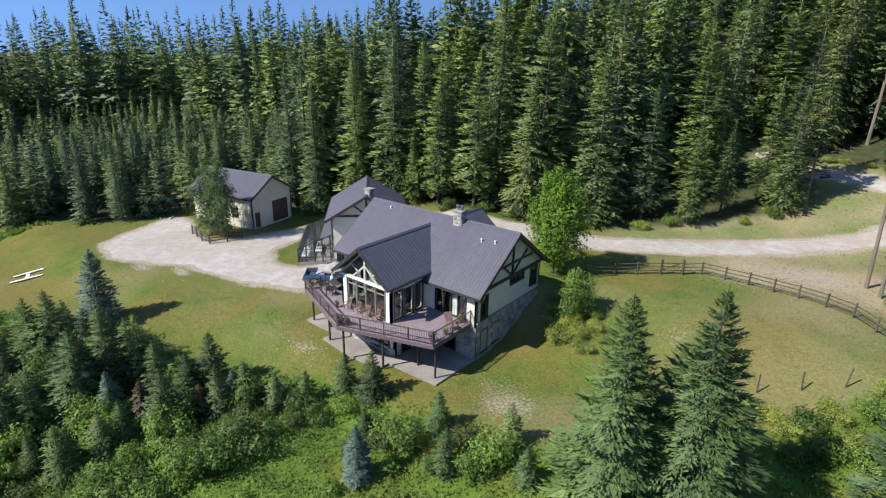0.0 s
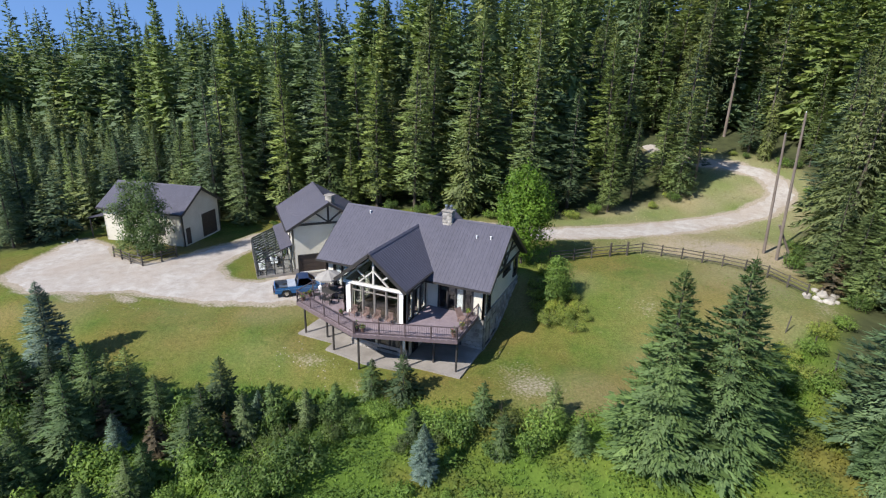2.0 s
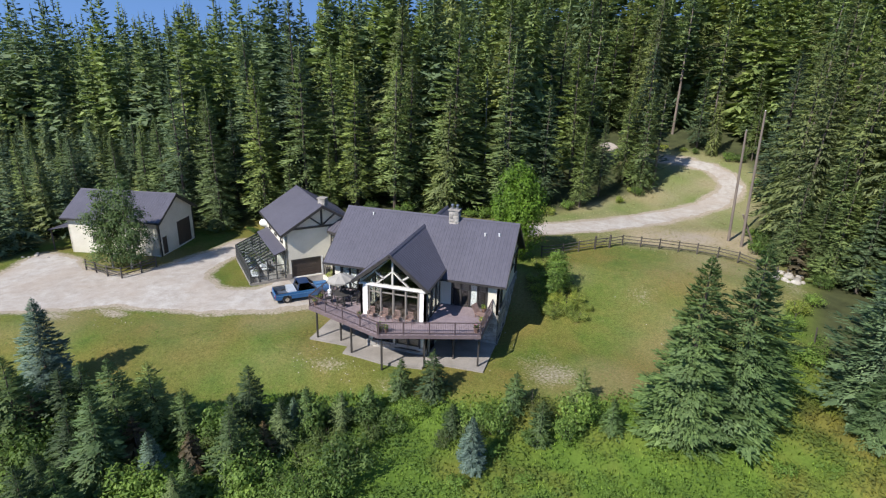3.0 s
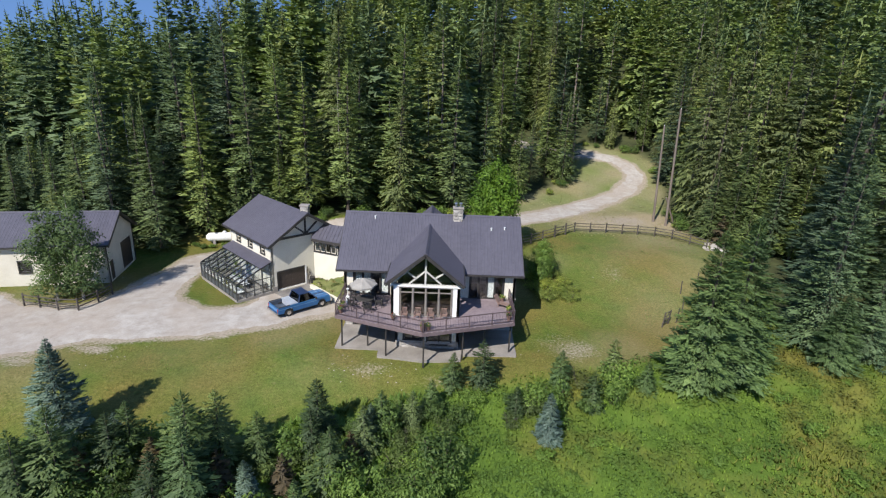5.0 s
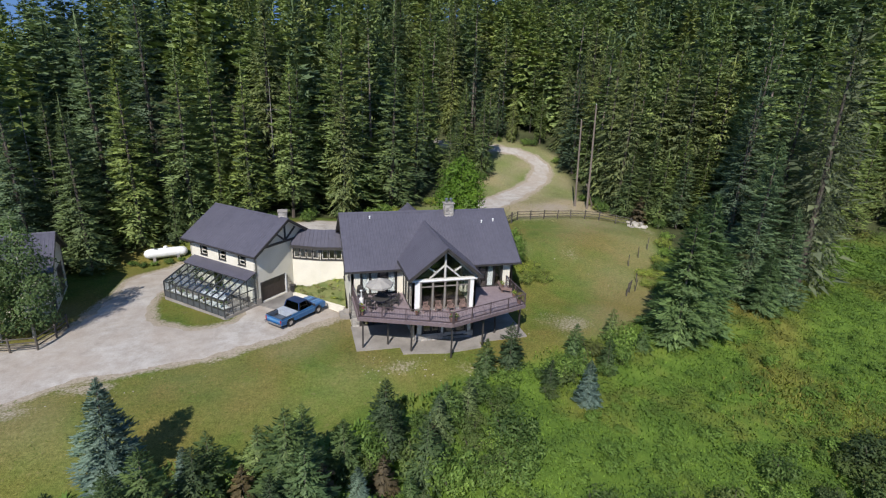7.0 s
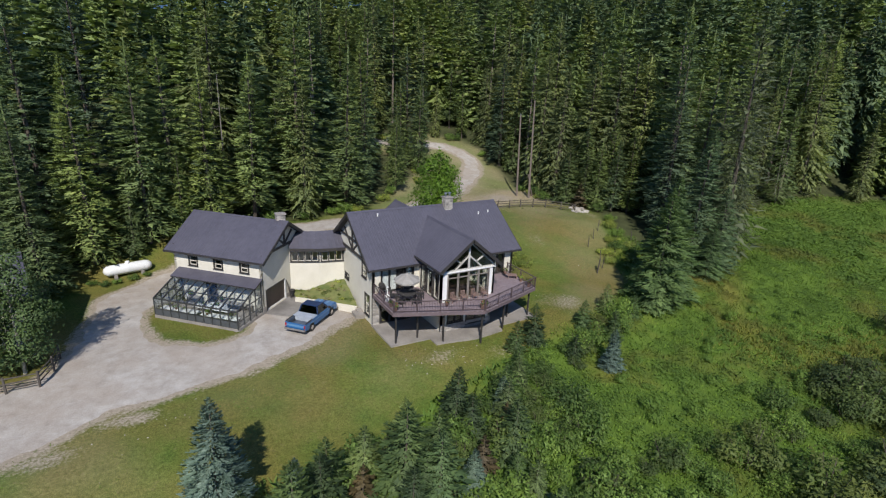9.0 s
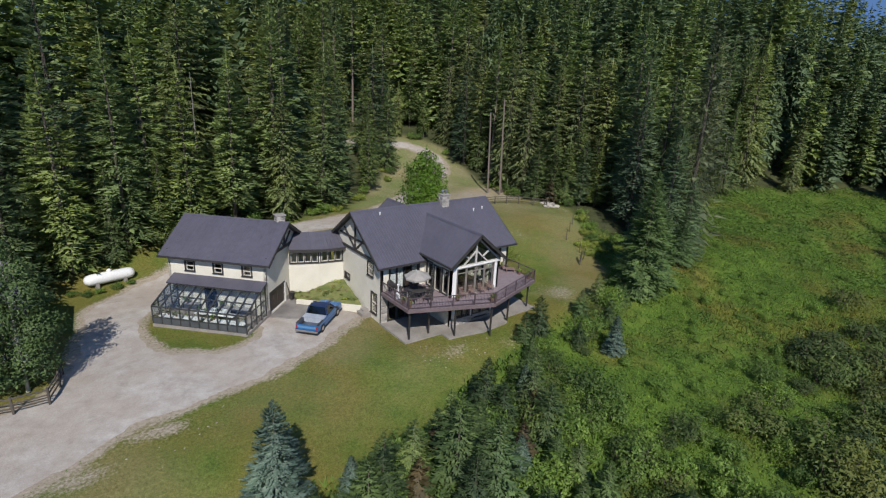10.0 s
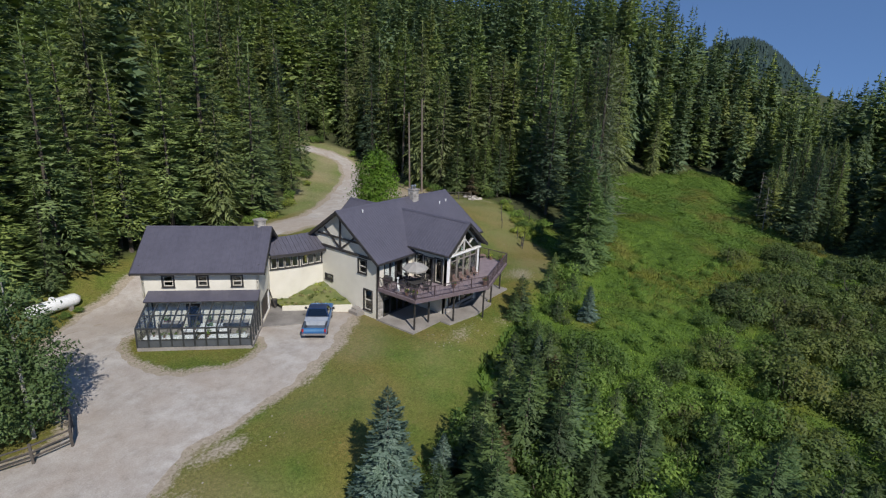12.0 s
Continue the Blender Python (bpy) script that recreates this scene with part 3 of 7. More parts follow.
# ---- trees ----
def crown_arrays(seed, height, radius, bare=0.05, gap=0.42, ring=7, pairs=6, droop=0.25, ragged=0.25, shape=0.85, fat=1.0, hang=0.3, rows=1, fine=1.25):
    """A conifer's boughs: whorls of flat fronds, each a row of paired twigs, as triangles."""
    rng = np.random.default_rng(seed)
    zs = []
    z = height * bare
    while z < height * 0.985:
        zs.append(z)
        z += gap * rng.uniform(0.75, 1.25) * (1.2 - 0.75 * z / height)
    z0, az = [], []
    for z in zs:
        n = max(3, int(round(ring * (1.05 - 0.5 * z / height))))
        z0 += list(z + rng.uniform(-0.35, 0.35, n) * gap)
        az += list(rng.uniform(0, math.tau) + np.arange(n) * math.tau / n + rng.uniform(-0.35, 0.35, n))
    z0, az = np.array(z0), np.array(az)
    up = np.clip(z0 / height, 0, 0.995)
    lobes = 1 + 0.2 * np.sin(az * 2 + rng.uniform(0, 6)) * np.sin(up * 9 + rng.uniform(0, 6))
    length = radius * (1 - up) ** shape * rng.uniform(1 - ragged, 1 + ragged, len(z0)) * lobes * np.clip(0.6 + (up - bare) * 3.5, 0.6, 1) + 0.012 * height ** 0.8
    rise = np.radians(-14 + 58 * up ** 1.6 + rng.uniform(-9, 9, len(z0)))
    tris = []
    n = len(z0)

    def point(s):
        r = s * length * np.cos(rise)
        return np.stack([np.cos(az) * r, np.sin(az) * r, z0 + length * (np.sin(rise) * s - droop * s * s * (1 - up * 0.7))], -1)

    for k in range(pairs):
        for flank in (-1, 1):
            for row in range(rows):
                s = np.clip(0.16 + 0.84 * (k + rng.uniform(0.1, 0.9, n)) / pairs, 0, 1)
                half = length * (0.10 + 0.32 * np.sin(math.pi * np.clip(s * 0.85 + 0.12, 0, 1))) * rng.uniform(0.75, 1.25, n) + 0.01 * height ** 0.7
                size = half * fine / rows
                turn = az + flank * rng.uniform(0.45, 1.15, n) * (1.1 - 0.5 * s)
                dip = rng.uniform(-hang * 1.5, 0.15 - hang * 0.3, n) + up * 0.55
                out = np.stack([np.cos(turn), np.sin(turn), dip], -1)
                wide = (size * 0.22 * fat + 0.3 * length / pairs * fat)[:, None]
                along_bough = np.stack([np.cos(az), np.sin(az), rng.uniform(-0.7, 0.5, n)], -1)
                shift = half * (row / rows) * rng.uniform(0.8, 1.1, n)
                c = point(s) + np.stack([np.cos(turn), np.sin(turn), -0.12 + 0 * turn], -1) * shift[:, None]
                tris.append(np.stack([c - along_bough * wide, c + along_bough * wide, c + out * size[:, None]], 1))
    tip = point(np.ones(n))
    out = np.stack([np.cos(az), np.sin(az), rng.uniform(-hang, 0.2, n) + up * 0.6], -1)
    across = np.stack([-np.sin(az), np.cos(az), rng.uniform(-0.4, 0.4, n)], -1)
    size = (0.16 * length + 0.01 * height ** 0.7)[:, None]
    tris.append(np.stack([tip - out * size - across * size * 0.5, tip - out * size + across * size * 0.5, tip + out * size], 1))
    t = np.concatenate(tris).reshape(-1, 3)
    w = 0.006 * height
    spike = np.array([[w, 0, height * 0.9], [-w * 0.5, w * 0.85, height * 0.9], [-w * 0.5, -w * 0.85, height * 0.9], [0, 0, height * 1.035]])
    n = len(t)
    return shaded(np.concatenate([t, spike]), np.concatenate([np.arange(n).reshape(-1, 3), n + np.array([[0, 1, 3], [1, 2, 3], [2, 0, 3]])]))


def trunk_mesh(height, r, material, lean=0.0):
    m = Mesh()
    rings = [(r * 1.35, -0.4), (r * 1.05, 0.25), (r * 0.9, height * 0.25), (r * 0.6, height * 0.6), (r * 0.12, height)]
    m.lathe(rings, n=8)
    return mesh_of(m, material, "trunk")


def leaf_cloud(seed, blobs, leaves, size):
    """Small leaf blades spread over and through rounded masses: (x, y, z, radius, flatness) each."""
    rng = np.random.default_rng(seed)
    weight = np.array([b[3] ** 2 for b in blobs])
    pick = rng.choice(len(blobs), leaves, p=weight / weight.sum())
    b = np.array(blobs)[pick]
    d = rng.normal(size=(leaves, 3))
    d /= np.linalg.norm(d, axis=1)[:, None]
    d[:, 2] = np.where((d[:, 2] < -0.3) & (rng.random(leaves) < 0.6), -d[:, 2], d[:, 2])
    rad = b[:, 3] * rng.uniform(0.55, 1.0, leaves) ** 0.5 * (1 + 0.22 * np.sin(d[:, 0] * 7 + d[:, 1] * 5) + 0.2 * rng.normal(size=leaves))
    c = b[:, :3] + d * rad[:, None] * np.stack([np.ones(leaves), np.ones(leaves), b[:, 4]], -1)
    n = d + rng.normal(size=(leaves, 3)) * 0.55 + np.array([0, 0, 0.45])
    n /= np.linalg.norm(n, axis=1)[:, None]
    u = np.cross(n, rng.normal(size=(leaves, 3)))
    u /= np.linalg.norm(u, axis=1)[:, None]
    w = np.cross(n, u)
    s = (size * rng.uniform(0.6, 1.35, leaves))[:, None]
    blade = np.stack([c - u * s, c + u * s * 1.1 - n * s * 0.2, c + w * s * 0.95 + n * s * 0.12], 1)
    soft = 0.45 * n + 0.55 * d + np.array([0, 0, 0.15])
    soft /= np.linalg.norm(soft, axis=1)[:, None]
    return blade.reshape(-1, 3), np.arange(leaves * 3).reshape(-1, 3), np.repeat(soft, 3, axis=0)


FIR, CEDAR, YOUNG, SPRUCE, PINE = [], [], [], [], []
for k in range(6):
    v, f, n = crown_arrays(10 + k, 22, 3.3 + 0.3 * (k % 3), 0.03 + 0.025 * k, 0.6, 9, 8, 0.24, 0.32, 0.85, 0.5, 0.3, 2, 1.0)
    FIR.append((fast_mesh("crown", v, f, (needles, light_needles, needles, dark_needles, light_needles, needles)[k], n), trunk_mesh(21, 0.24, bark)))
for k in range(3):
    v, f, n = crown_arrays(30 + k, 24, 2.9, 0.05, 0.62, 8, 7, 0.5, 0.38, 0.7, 0.6, 0.9, 2, 1.05)
    CEDAR.append((fast_mesh("crown", v, f, cedar_green, n), trunk_mesh(22, 0.26, bark)))
WEEPING = []
for k in range(2):
    v, f, n = crown_arrays(35 + k, 24, 2.6, 0.05, 0.4, 11, 8, 0.7, 0.5, 0.45, 0.3, 0.8, 2, 0.5)
    WEEPING.append((fast_mesh("crown", v, f, cedar_grey, n), trunk_mesh(23, 0.26, bark)))
for k in range(3):
    v, f, n = crown_arrays(40 + k, 25, 2.3, 0.28 + 0.08 * k, 0.8, 6, 5, 0.2, 0.45, 0.55, 0.9, 0.5, 2)
    PINE.append((fast_mesh("crown", v, f, needles, n), trunk_mesh(24, 0.2, pole_wood)))
for k in range(4):
    v, f, n = crown_arrays(50 + k, 6, 2.0, 0.02, 0.32, 9, 6, 0.08, 0.3, 0.8, 0.75, 0.3, 2, 1.0)
    YOUNG.append((fast_mesh("crown", v, f, (young_needles, young_needles, lawn_needles, needles)[k], n), trunk_mesh(5.6, 0.09, bark)))
for k in range(2):
    v, f, n = crown_arrays(60 + k, 7.2, 2.05, 0.02, 0.30, 11, 8, 0.02, 0.15, 0.75, 0.75, 0.1, 3, 1.2)
    SPRUCE.append((fast_mesh("crown", v, f, blue_needles, n), trunk_mesh(6.8, 0.1, bark)))
v, f, n = crown_arrays(70, 11.5, 2.9, 0.02, 0.40, 12, 12, 0.08, 0.32, 0.85, 0.72, 0.2, 4, 1.1)
NEAR_FIR = [(fast_mesh("crown", v, f, lawn_needles, n), trunk_mesh(11, 0.17, bark))]
v, f, n = crown_arrays(71, 12, 3.0, 0.02, 0.41, 12, 12, 0.08, 0.32, 0.85, 0.72, 0.2, 4, 1.1)
NEAR_FIR.append((fast_mesh("crown", v, f, lawn_needles, n), trunk_mesh(11.5, 0.17, bark)))
v, f, n = crown_arrays(72, 17, 3.2, 0.02, 0.5, 12, 10, 0.1, 0.34, 0.8, 0.55, 0.25, 3, 0.95)
TALL_SPRUCE = [(fast_mesh("crown", v, f, spruce_green, n), trunk_mesh(16, 0.22, bark))]
v, f, n = crown_arrays(80, 3.6, 1.1, 0.05, 0.28, 7, 6, 0.2, 0.3)
RUST = [(fast_mesh("crown", v, f, rust_needles, n), trunk_mesh(3.4, 0.06, bark))]

rng = random.Random(5)


def plant(kinds, k, x, y, scale, name, label, group="", sink=0.0, squash=1.0):
    crown, trunk = kinds[k % len(kinds)]
    ob = thing(name, label, "tree", group=group)
    part("trunk", trunk, None, ob)
    part("crown", crown, None, ob)
    ob.matrix_basis = pose(x, y, float(ground_z(x, y)) - sink, rng.uniform(-1.5, 1.5), rng.uniform(-1.5, 1.5), rng.uniform(0, 360)) @ Matrix.Diagonal((scale * squash, scale * squash, scale, 1))
    return ob


# the wood's edge: single trees; deeper in: one mass of woods
FAR = [crown_arrays(90 + k, 26, 3.5 + 0.25 * k, 0.06, 0.95, 6, 5, 0.3, 0.38, 0.8, 1.0, 0.45) for k in range(5)]
FAR_DROOP = [crown_arrays(93 + k, 26, 3.2, 0.08, 0.9, 6, 5, 0.55, 0.4, 0.62, 1.0, 0.95) for k in range(2)]
FAR_TOP = [crown_arrays(95 + k, 26, 3.5 + 0.25 * k, 0.45, 1.0, 6, 4, 0.3, 0.38, 0.8, 1.2, 0.5) for k in range(5)]
FAR_PLAIN = [crown_arrays(290 + k, 26, 3.6, 0.06, 1.35, 5, 3, 0.3, 0.3, 0.8, 1.2, 0.5) for k in range(3)]
FAR_CHEAP = [crown_arrays(190 + k, 26, 3.6, 0.35, 1.5, 5, 3, 0.3, 0.3, 0.8, 1.2, 0.5) for k in range(3)]
grid_rng = np.random.default_rng(3)


class Mass:
    """Many plants gathered into one mesh."""

    def __init__(self):
        self.v, self.f, self.n, self.tone, self.count = [], [], [], [], 0

    def put(self, kind, x, y, wide, high, tone=0):
        v, f, n = kind
        a = grid_rng.uniform(0, math.tau)
        rot = np.array([[math.cos(a), math.sin(a), 0], [-math.sin(a), math.cos(a), 0], [0, 0, 1]])
        self.v.append(v @ rot * np.array([wide, wide, high]) + np.array([x, y, float(ground_z(x, y))]))
        self.n.append(n @ rot)
        self.f.append(f + self.count)
        self.tone.append(np.full(len(f), tone))
        self.count += len(v)

    def finish(self, name, materials, label, category):
        data = fast_mesh(name, np.concatenate(self.v), np.concatenate(self.f), materials[0], np.concatenate(self.n))
        for some in materials[1:]:
            data.materials.append(some)
        data.polygons.foreach_set("material_index", np.concatenate(self.tone).astype(np.int32))
        return tagged(new(name, data), label, category, "", "stuff")


cells = []
for gx in np.arange(-185, 215, 4.9):
    for gy in np.arange(-60, 225, 4.9):
        cells.append((gx + grid_rng.uniform(-2.2, 2.2), gy + grid_rng.uniform(-2.2, 2.2)))
cells = np.array(cells)
gap = -inside(CLEARING, cells[:, 0], cells[:, 1])
gap = np.minimum(gap, along(ROAD, cells[:, 0], cells[:, 1]) - 4.0)
clump = rolling(cells[:, 0], cells[:, 1], 9.0, 6.0)
woods = Mass()
edge_count = 0
for (x, y), d, thick in zip(cells, gap, clump):
    if d < 0.3 or (36 < x < 55 and -13 < y < 7) or (40 < x < 50 and 7 <= y < 19):
        continue
    far = math.hypot(x - 5, y - 5)
    west = x < -36 and y < 24 - 0.12 * (x + 40) and math.hypot(x + 40, y) < 78
    marsh = x > 56 and y < -10
    if -60 < x < 108 and d < 11 and (y > -12 or x < -45 or x > 56) and edge_count < 295:
        if grid_rng.random() < 0.1:
            continue
        edge_count += 1
        pick = grid_rng.random()
        size = (0.66 + 0.045 * d) * grid_rng.uniform(0.6, 1.3) * (1 + 0.12 * thick)
        size = min(size, 0.5 if west else 0.75 if marsh else 1.2)
        wide = grid_rng.uniform(0.85, 1.25)
        if marsh:
            plant([FIR[3], FIR[0]], edge_count, x, y, size, "fir_tree", "dark green fir beside the marsh", "firs by the marsh", squash=wide)
        elif x < -14:
            plant([FIR[3], FIR[0], FIR[3], FIR[2]], edge_count, x, y, size * 1.05, "fir_tree", "tall dark green fir at the edge of the woods", "firs at the wood's edge", squash=wide)
        elif pick < 0.56 or (pick >= 0.80 and d < 4):
            plant(FIR, edge_count, x, y, size * 1.05, "fir_tree", "tall dark green fir at the edge of the woods", "firs at the wood's edge", squash=wide)
        elif pick < 0.80:
            plant(CEDAR, edge_count, x, y, size * 1.0, "cedar_tree", "yellow-green drooping cedar at the edge of the woods", "cedars at the wood's edge", squash=wide)
        else:
            plant(PINE, edge_count, x, y, max(size, 0.6), "pine_tree", "slender pine with a bare lower trunk in the woods", "pines at the wood's edge")
    else:
        if far > 245 or (x < -40 and y < -46) or (y < -14 and -45 < x < 60):
            continue
        if grid_rng.random() < (0.1 if d < 22 or west else 0.2 if d < 42 else 0.3) - 0.12 * thick:
            continue
        kinds = FAR if d < 18 or west or (x < -30 and d < 38) else FAR_PLAIN if x < -30 and d < 150 and y < 62 else FAR_TOP if d < 46 else FAR_CHEAP
        if d < 26 and grid_rng.random() < 0.25:
            kinds = FAR_DROOP
        size = grid_rng.uniform(0.66, 1.18) * (1 + 0.1 * thick) * (0.36 if west else 0.7 if marsh and d < 16 else 1.0)
        tone = grid_rng.choice(4, p=(0.40, 0.26, 0.20, 0.14) if -22 < x < 60 else (0.3, 0.15, 0.1, 0.45) if west else (0.3, 0.08, 0.06, 0.56))
        woods.put(kinds[grid_rng.integers(len(kinds))], x, y, size * grid_rng.uniform(0.85, 1.2), size, tone)
woods.finish("woods", (needles, cedar_green, light_needles, dark_needles), "dense dark green conifer forest rising behind the clearing", "forest")

# young light-green forest west of the turning place, and brush trees by the marsh
SAPLING = [crown_arrays(400 + k, 7, 1.7, 0.0, 0.5, 7, 4, 0.15, 0.35, 0.75, 0.7, 0.5, 1, 1.0) for k in range(4)]
for name, spots, keep_out, materials, label in (
        ("young_woods", [(a, b) for a in np.arange(-84, -33, 2.6) for b in np.arange(-30, 26, 2.6)], 0.3, (dark_needles, cedar_green), "dense young light green forest beside the clearing"),
        ("marsh_woods", [(a, b) for a in np.arange(56, 108, 2.6) for b in np.arange(-62, -14, 2.6)], 0.3, (dark_needles, cedar_green), "dense dark olive young trees along the marsh")):
    young = Mass()
    for gx, gy in spots:
        x, y = gx + grid_rng.uniform(-1, 1), gy + grid_rng.uniform(-1, 1)
        if inside(CLEARING, np.array([x]), np.array([y]))[0] > -keep_out or grid_rng.random() < 0.14:
            continue
        size = grid_rng.uniform(0.5, 1.45)
        young.put(SAPLING[grid_rng.integers(4)], x, y, size * grid_rng.uniform(0.9, 1.3), size, int(grid_rng.random() < 0.35))
    young.finish(name, materials, label, "forest")

# ---- distance ----
def far_hill(cx, cy, radius, high, seed):
    """A wooded hill far off."""
    r = np.random.default_rng(seed)
    rings, spokes = 22, 60
    v = [(cx, cy, high)]
    for i in range(1, rings + 1):
        for j in range(spokes):
            a = j * math.tau / spokes
            u = i / rings
            d = radius * u * (1 + 0.15 * math.sin(3 * a + seed))
            v.append((cx + d * math.cos(a), cy + d * math.sin(a), high * (math.cos(math.pi * u) * 0.5 + 0.5) + r.uniform(-1, 1) * high * 0.03 - 4))
    f = [(0, 1 + j, 1 + (j + 1) % spokes) for j in range(spokes)]
    f += [(1 + i * spokes + j, 1 + (i + 1) * spokes + j, 1 + (i + 1) * spokes + (j + 1) % spokes, 1 + i * spokes + (j + 1) % spokes) for i in range(rings - 1) for j in range(spokes)]
    return Mesh().add(v, f)


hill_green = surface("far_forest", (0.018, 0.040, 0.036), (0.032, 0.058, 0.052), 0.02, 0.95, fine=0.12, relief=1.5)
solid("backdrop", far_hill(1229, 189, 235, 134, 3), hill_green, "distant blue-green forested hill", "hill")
hr = np.random.default_rng(44)
ha, hu = hr.uniform(0, math.tau, 5200), hr.uniform(0, 0.75, 5200) ** 0.6
hd = 235 * hu * (1 + 0.15 * np.sin(3 * ha + 3))
foot = np.stack([1229 + hd * np.cos(ha), 189 + hd * np.sin(ha), 134 * (np.cos(math.pi * hu) * 0.5 + 0.5) - 8], -1)
high, wide = hr.uniform(9, 19, 5200), hr.uniform(2.2, 4.0, 5200)
cone = np.array([[1, 0, 0], [-0.5, 0.87, 0], [-0.5, -0.87, 0], [0, 0, 1]])
hv = (foot[:, None] + cone[None] * np.stack([wide, wide, high], -1)[:, None]).reshape(-1, 3)
hf = (np.array([[0, 1, 3], [1, 2, 3], [2, 0, 3]])[None] + 4 * np.arange(5200)[:, None, None]).reshape(-1, 3)
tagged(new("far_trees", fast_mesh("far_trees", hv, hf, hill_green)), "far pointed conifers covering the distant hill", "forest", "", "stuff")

for k, (x, y, size) in enumerate(((-24.8, 13.0, 0.8), (-20.6, 16.9, 0.92), (-15.6, 19.2, 0.95), (-29.6, 12.4, 0.9), (-9.0, 20.6, 0.85), (-4.0, 22.0, 0.9))):
    plant(FIR, k, x, y, size, "fir_tree", "tall dark green fir at the edge of the woods", "firs at the wood's edge")


# ---- building helpers ----
def facing(ox, oy, ux, uy, nx, ny):
    """A wall's frame: along (ux, uy), outward (nx, ny), up."""
    return Matrix(((ux, nx, 0, ox), (uy, ny, 0, oy), (0, 0, 1, 0), (0, 0, 0, 1)))


def wall(parent, frame_m, x0, x1, z0, z1, holes, material, thick=0.2, name="wall", label=""):
    """A wall with openings that go through it."""
    m = Mesh()
    xs = sorted({x0, x1, *[h[0] for h in holes], *[h[1] for h in holes]})
    for a, b in zip(xs, xs[1:]):
        cuts = sorted((h[2], h[3]) for h in holes if h[0] <= a + 1e-6 and h[1] >= b - 1e-6)
        z = z0
        for lo, hi in cuts + [(z1, z1)]:
            if lo > z + 1e-4:
                m.box(a, b, -thick, 0, z, lo, frame_m)
            z = max(z, hi)
    ob = part(name, m, material, parent, label)
    bm = bmesh.new()
    bm.from_mesh(ob.data)
    bmesh.ops.remove_doubles(bm, verts=bm.verts, dist=1e-4)
    bm.to_mesh(ob.data)
    bm.free()
    return ob


def window(parent, frame_m, x0, x1, z0, z1, leaves=1, transom=None, curtains=(), trim=0.11, trim_mat=None, name="window", sill=True, label="", sash_mat=None, split=0):
    """A framed window: trim round the opening, mullions, a pane for each leaf, curtains behind some."""
    trim_mat = trim_mat or dark_trim
    f = Mesh()
    f.box(x0 - trim, x1 + trim, -0.08, 0.045, z1, z1 + trim, frame_m).box(x0 - trim, x1 + trim, -0.08, 0.045, z0 - trim, z0, frame_m)
    f.box(x0 - trim, x0, -0.08, 0.04, z0, z1, frame_m).box(x1, x1 + trim, -0.08, 0.04, z0, z1, frame_m)
    step_x = (x1 - x0) / leaves
    ob = part(name, f, trim_mat, parent, label)
    for k in range(1, leaves):
        part("mullion", Mesh().box(x0 + k * step_x - 0.045, x0 + k * step_x + 0.045, -0.09, 0.03, z0, z1, frame_m), trim_mat, ob)
    for k in range(leaves):
        a, b = x0 + k * step_x, x0 + (k + 1) * step_x
        glassy = part("pane", Mesh().box(a + 0.03, b - 0.03, -0.07, -0.058, z0 + 0.02, z1 - 0.02, frame_m), pane, ob)
        glassy.visible_shadow = False
        sash = Mesh()
        sash.box(a + 0.03, a + 0.09, -0.10, -0.03, z0, z1, frame_m).box(b - 0.09, b - 0.03, -0.10, -0.03, z0, z1, frame_m)
        sash.box(a + 0.09, b - 0.09, -0.10, -0.03, z0, z0 + 0.07, frame_m).box(a + 0.09, b - 0.09, -0.10, -0.03, z1 - 0.06, z1, frame_m)
        if transom:
            sash.box(a + 0.09, b - 0.09, -0.09, 0.0, transom - 0.04, transom + 0.04, frame_m)
        part("sash", sash, sash_mat or trim_mat, ob)
        if k in curtains:
            c, n = Mesh(), 12
            pts = [(a + 0.05 + (b - a - 0.1) * i / n, -0.125 + 0.02 * (i % 2)) for i in range(n + 1)]
            for (xa, ya), (xb, yb) in zip(pts, pts[1:]):
                c.slab([frame_m @ Vector(p) for p in ((xa, ya, z0 + 0.05), (xb, yb, z0 + 0.05), (xb, yb, z1 - 0.05), (xa, ya, z1 - 0.05))], frame_m.to_3x3() @ Vector((0, -0.01, 0)))
            part("curtain", c, curtain, ob, "white drawn curtain")
    if sill:
        part("sill", Mesh().box(x0 - trim - 0.03, x1 + trim + 0.03, 0.045, 0.11, z0 - trim, z0 - trim + 0.05, frame_m), trim_mat, ob)
    return ob


def roof_slope(roof, eave_a, eave_b, ridge_a, width=0.91, overlap=0.0):
    """Ribbed metal sheets from eave to ridge, side by side, each one a panel."""
    ea, eb, ra = Vector(eave_a), Vector(eave_b), Vector(ridge_a)
    run, up = (eb - ea), (ra - ea)
    n = max(1, round(run.length / width))
    w, length = run.length / n, up.length
    x, y = run.normalized(), up.normalized()
    z = x.cross(y)
    if z.z < 0:
        z = -z
    m = Mesh().box(0.002, w - 0.002, 0, length, 0.0, 0.03)
    for k in range(3):
        c = w * (k + 0.5) / 3
        m.slab([(c - 0.04, 0, 0.03), (c - 0.018, 0, 0.043), (c + 0.018, 0, 0.043), (c + 0.04, 0, 0.03)], (0, length, 0))
    data = mesh_of(m, roof_metal, "roof_panel")
    for k in range(n):
        o = ea + x * w * k
        ob = part("roof_panel", data, None, roof)
        ob.matrix_basis = Matrix(((x.x, y.x, z.x, o.x), (x.y, y.y, z.y, o.y), (x.z, y.z, z.z, o.z), (0, 0, 0, 1)))


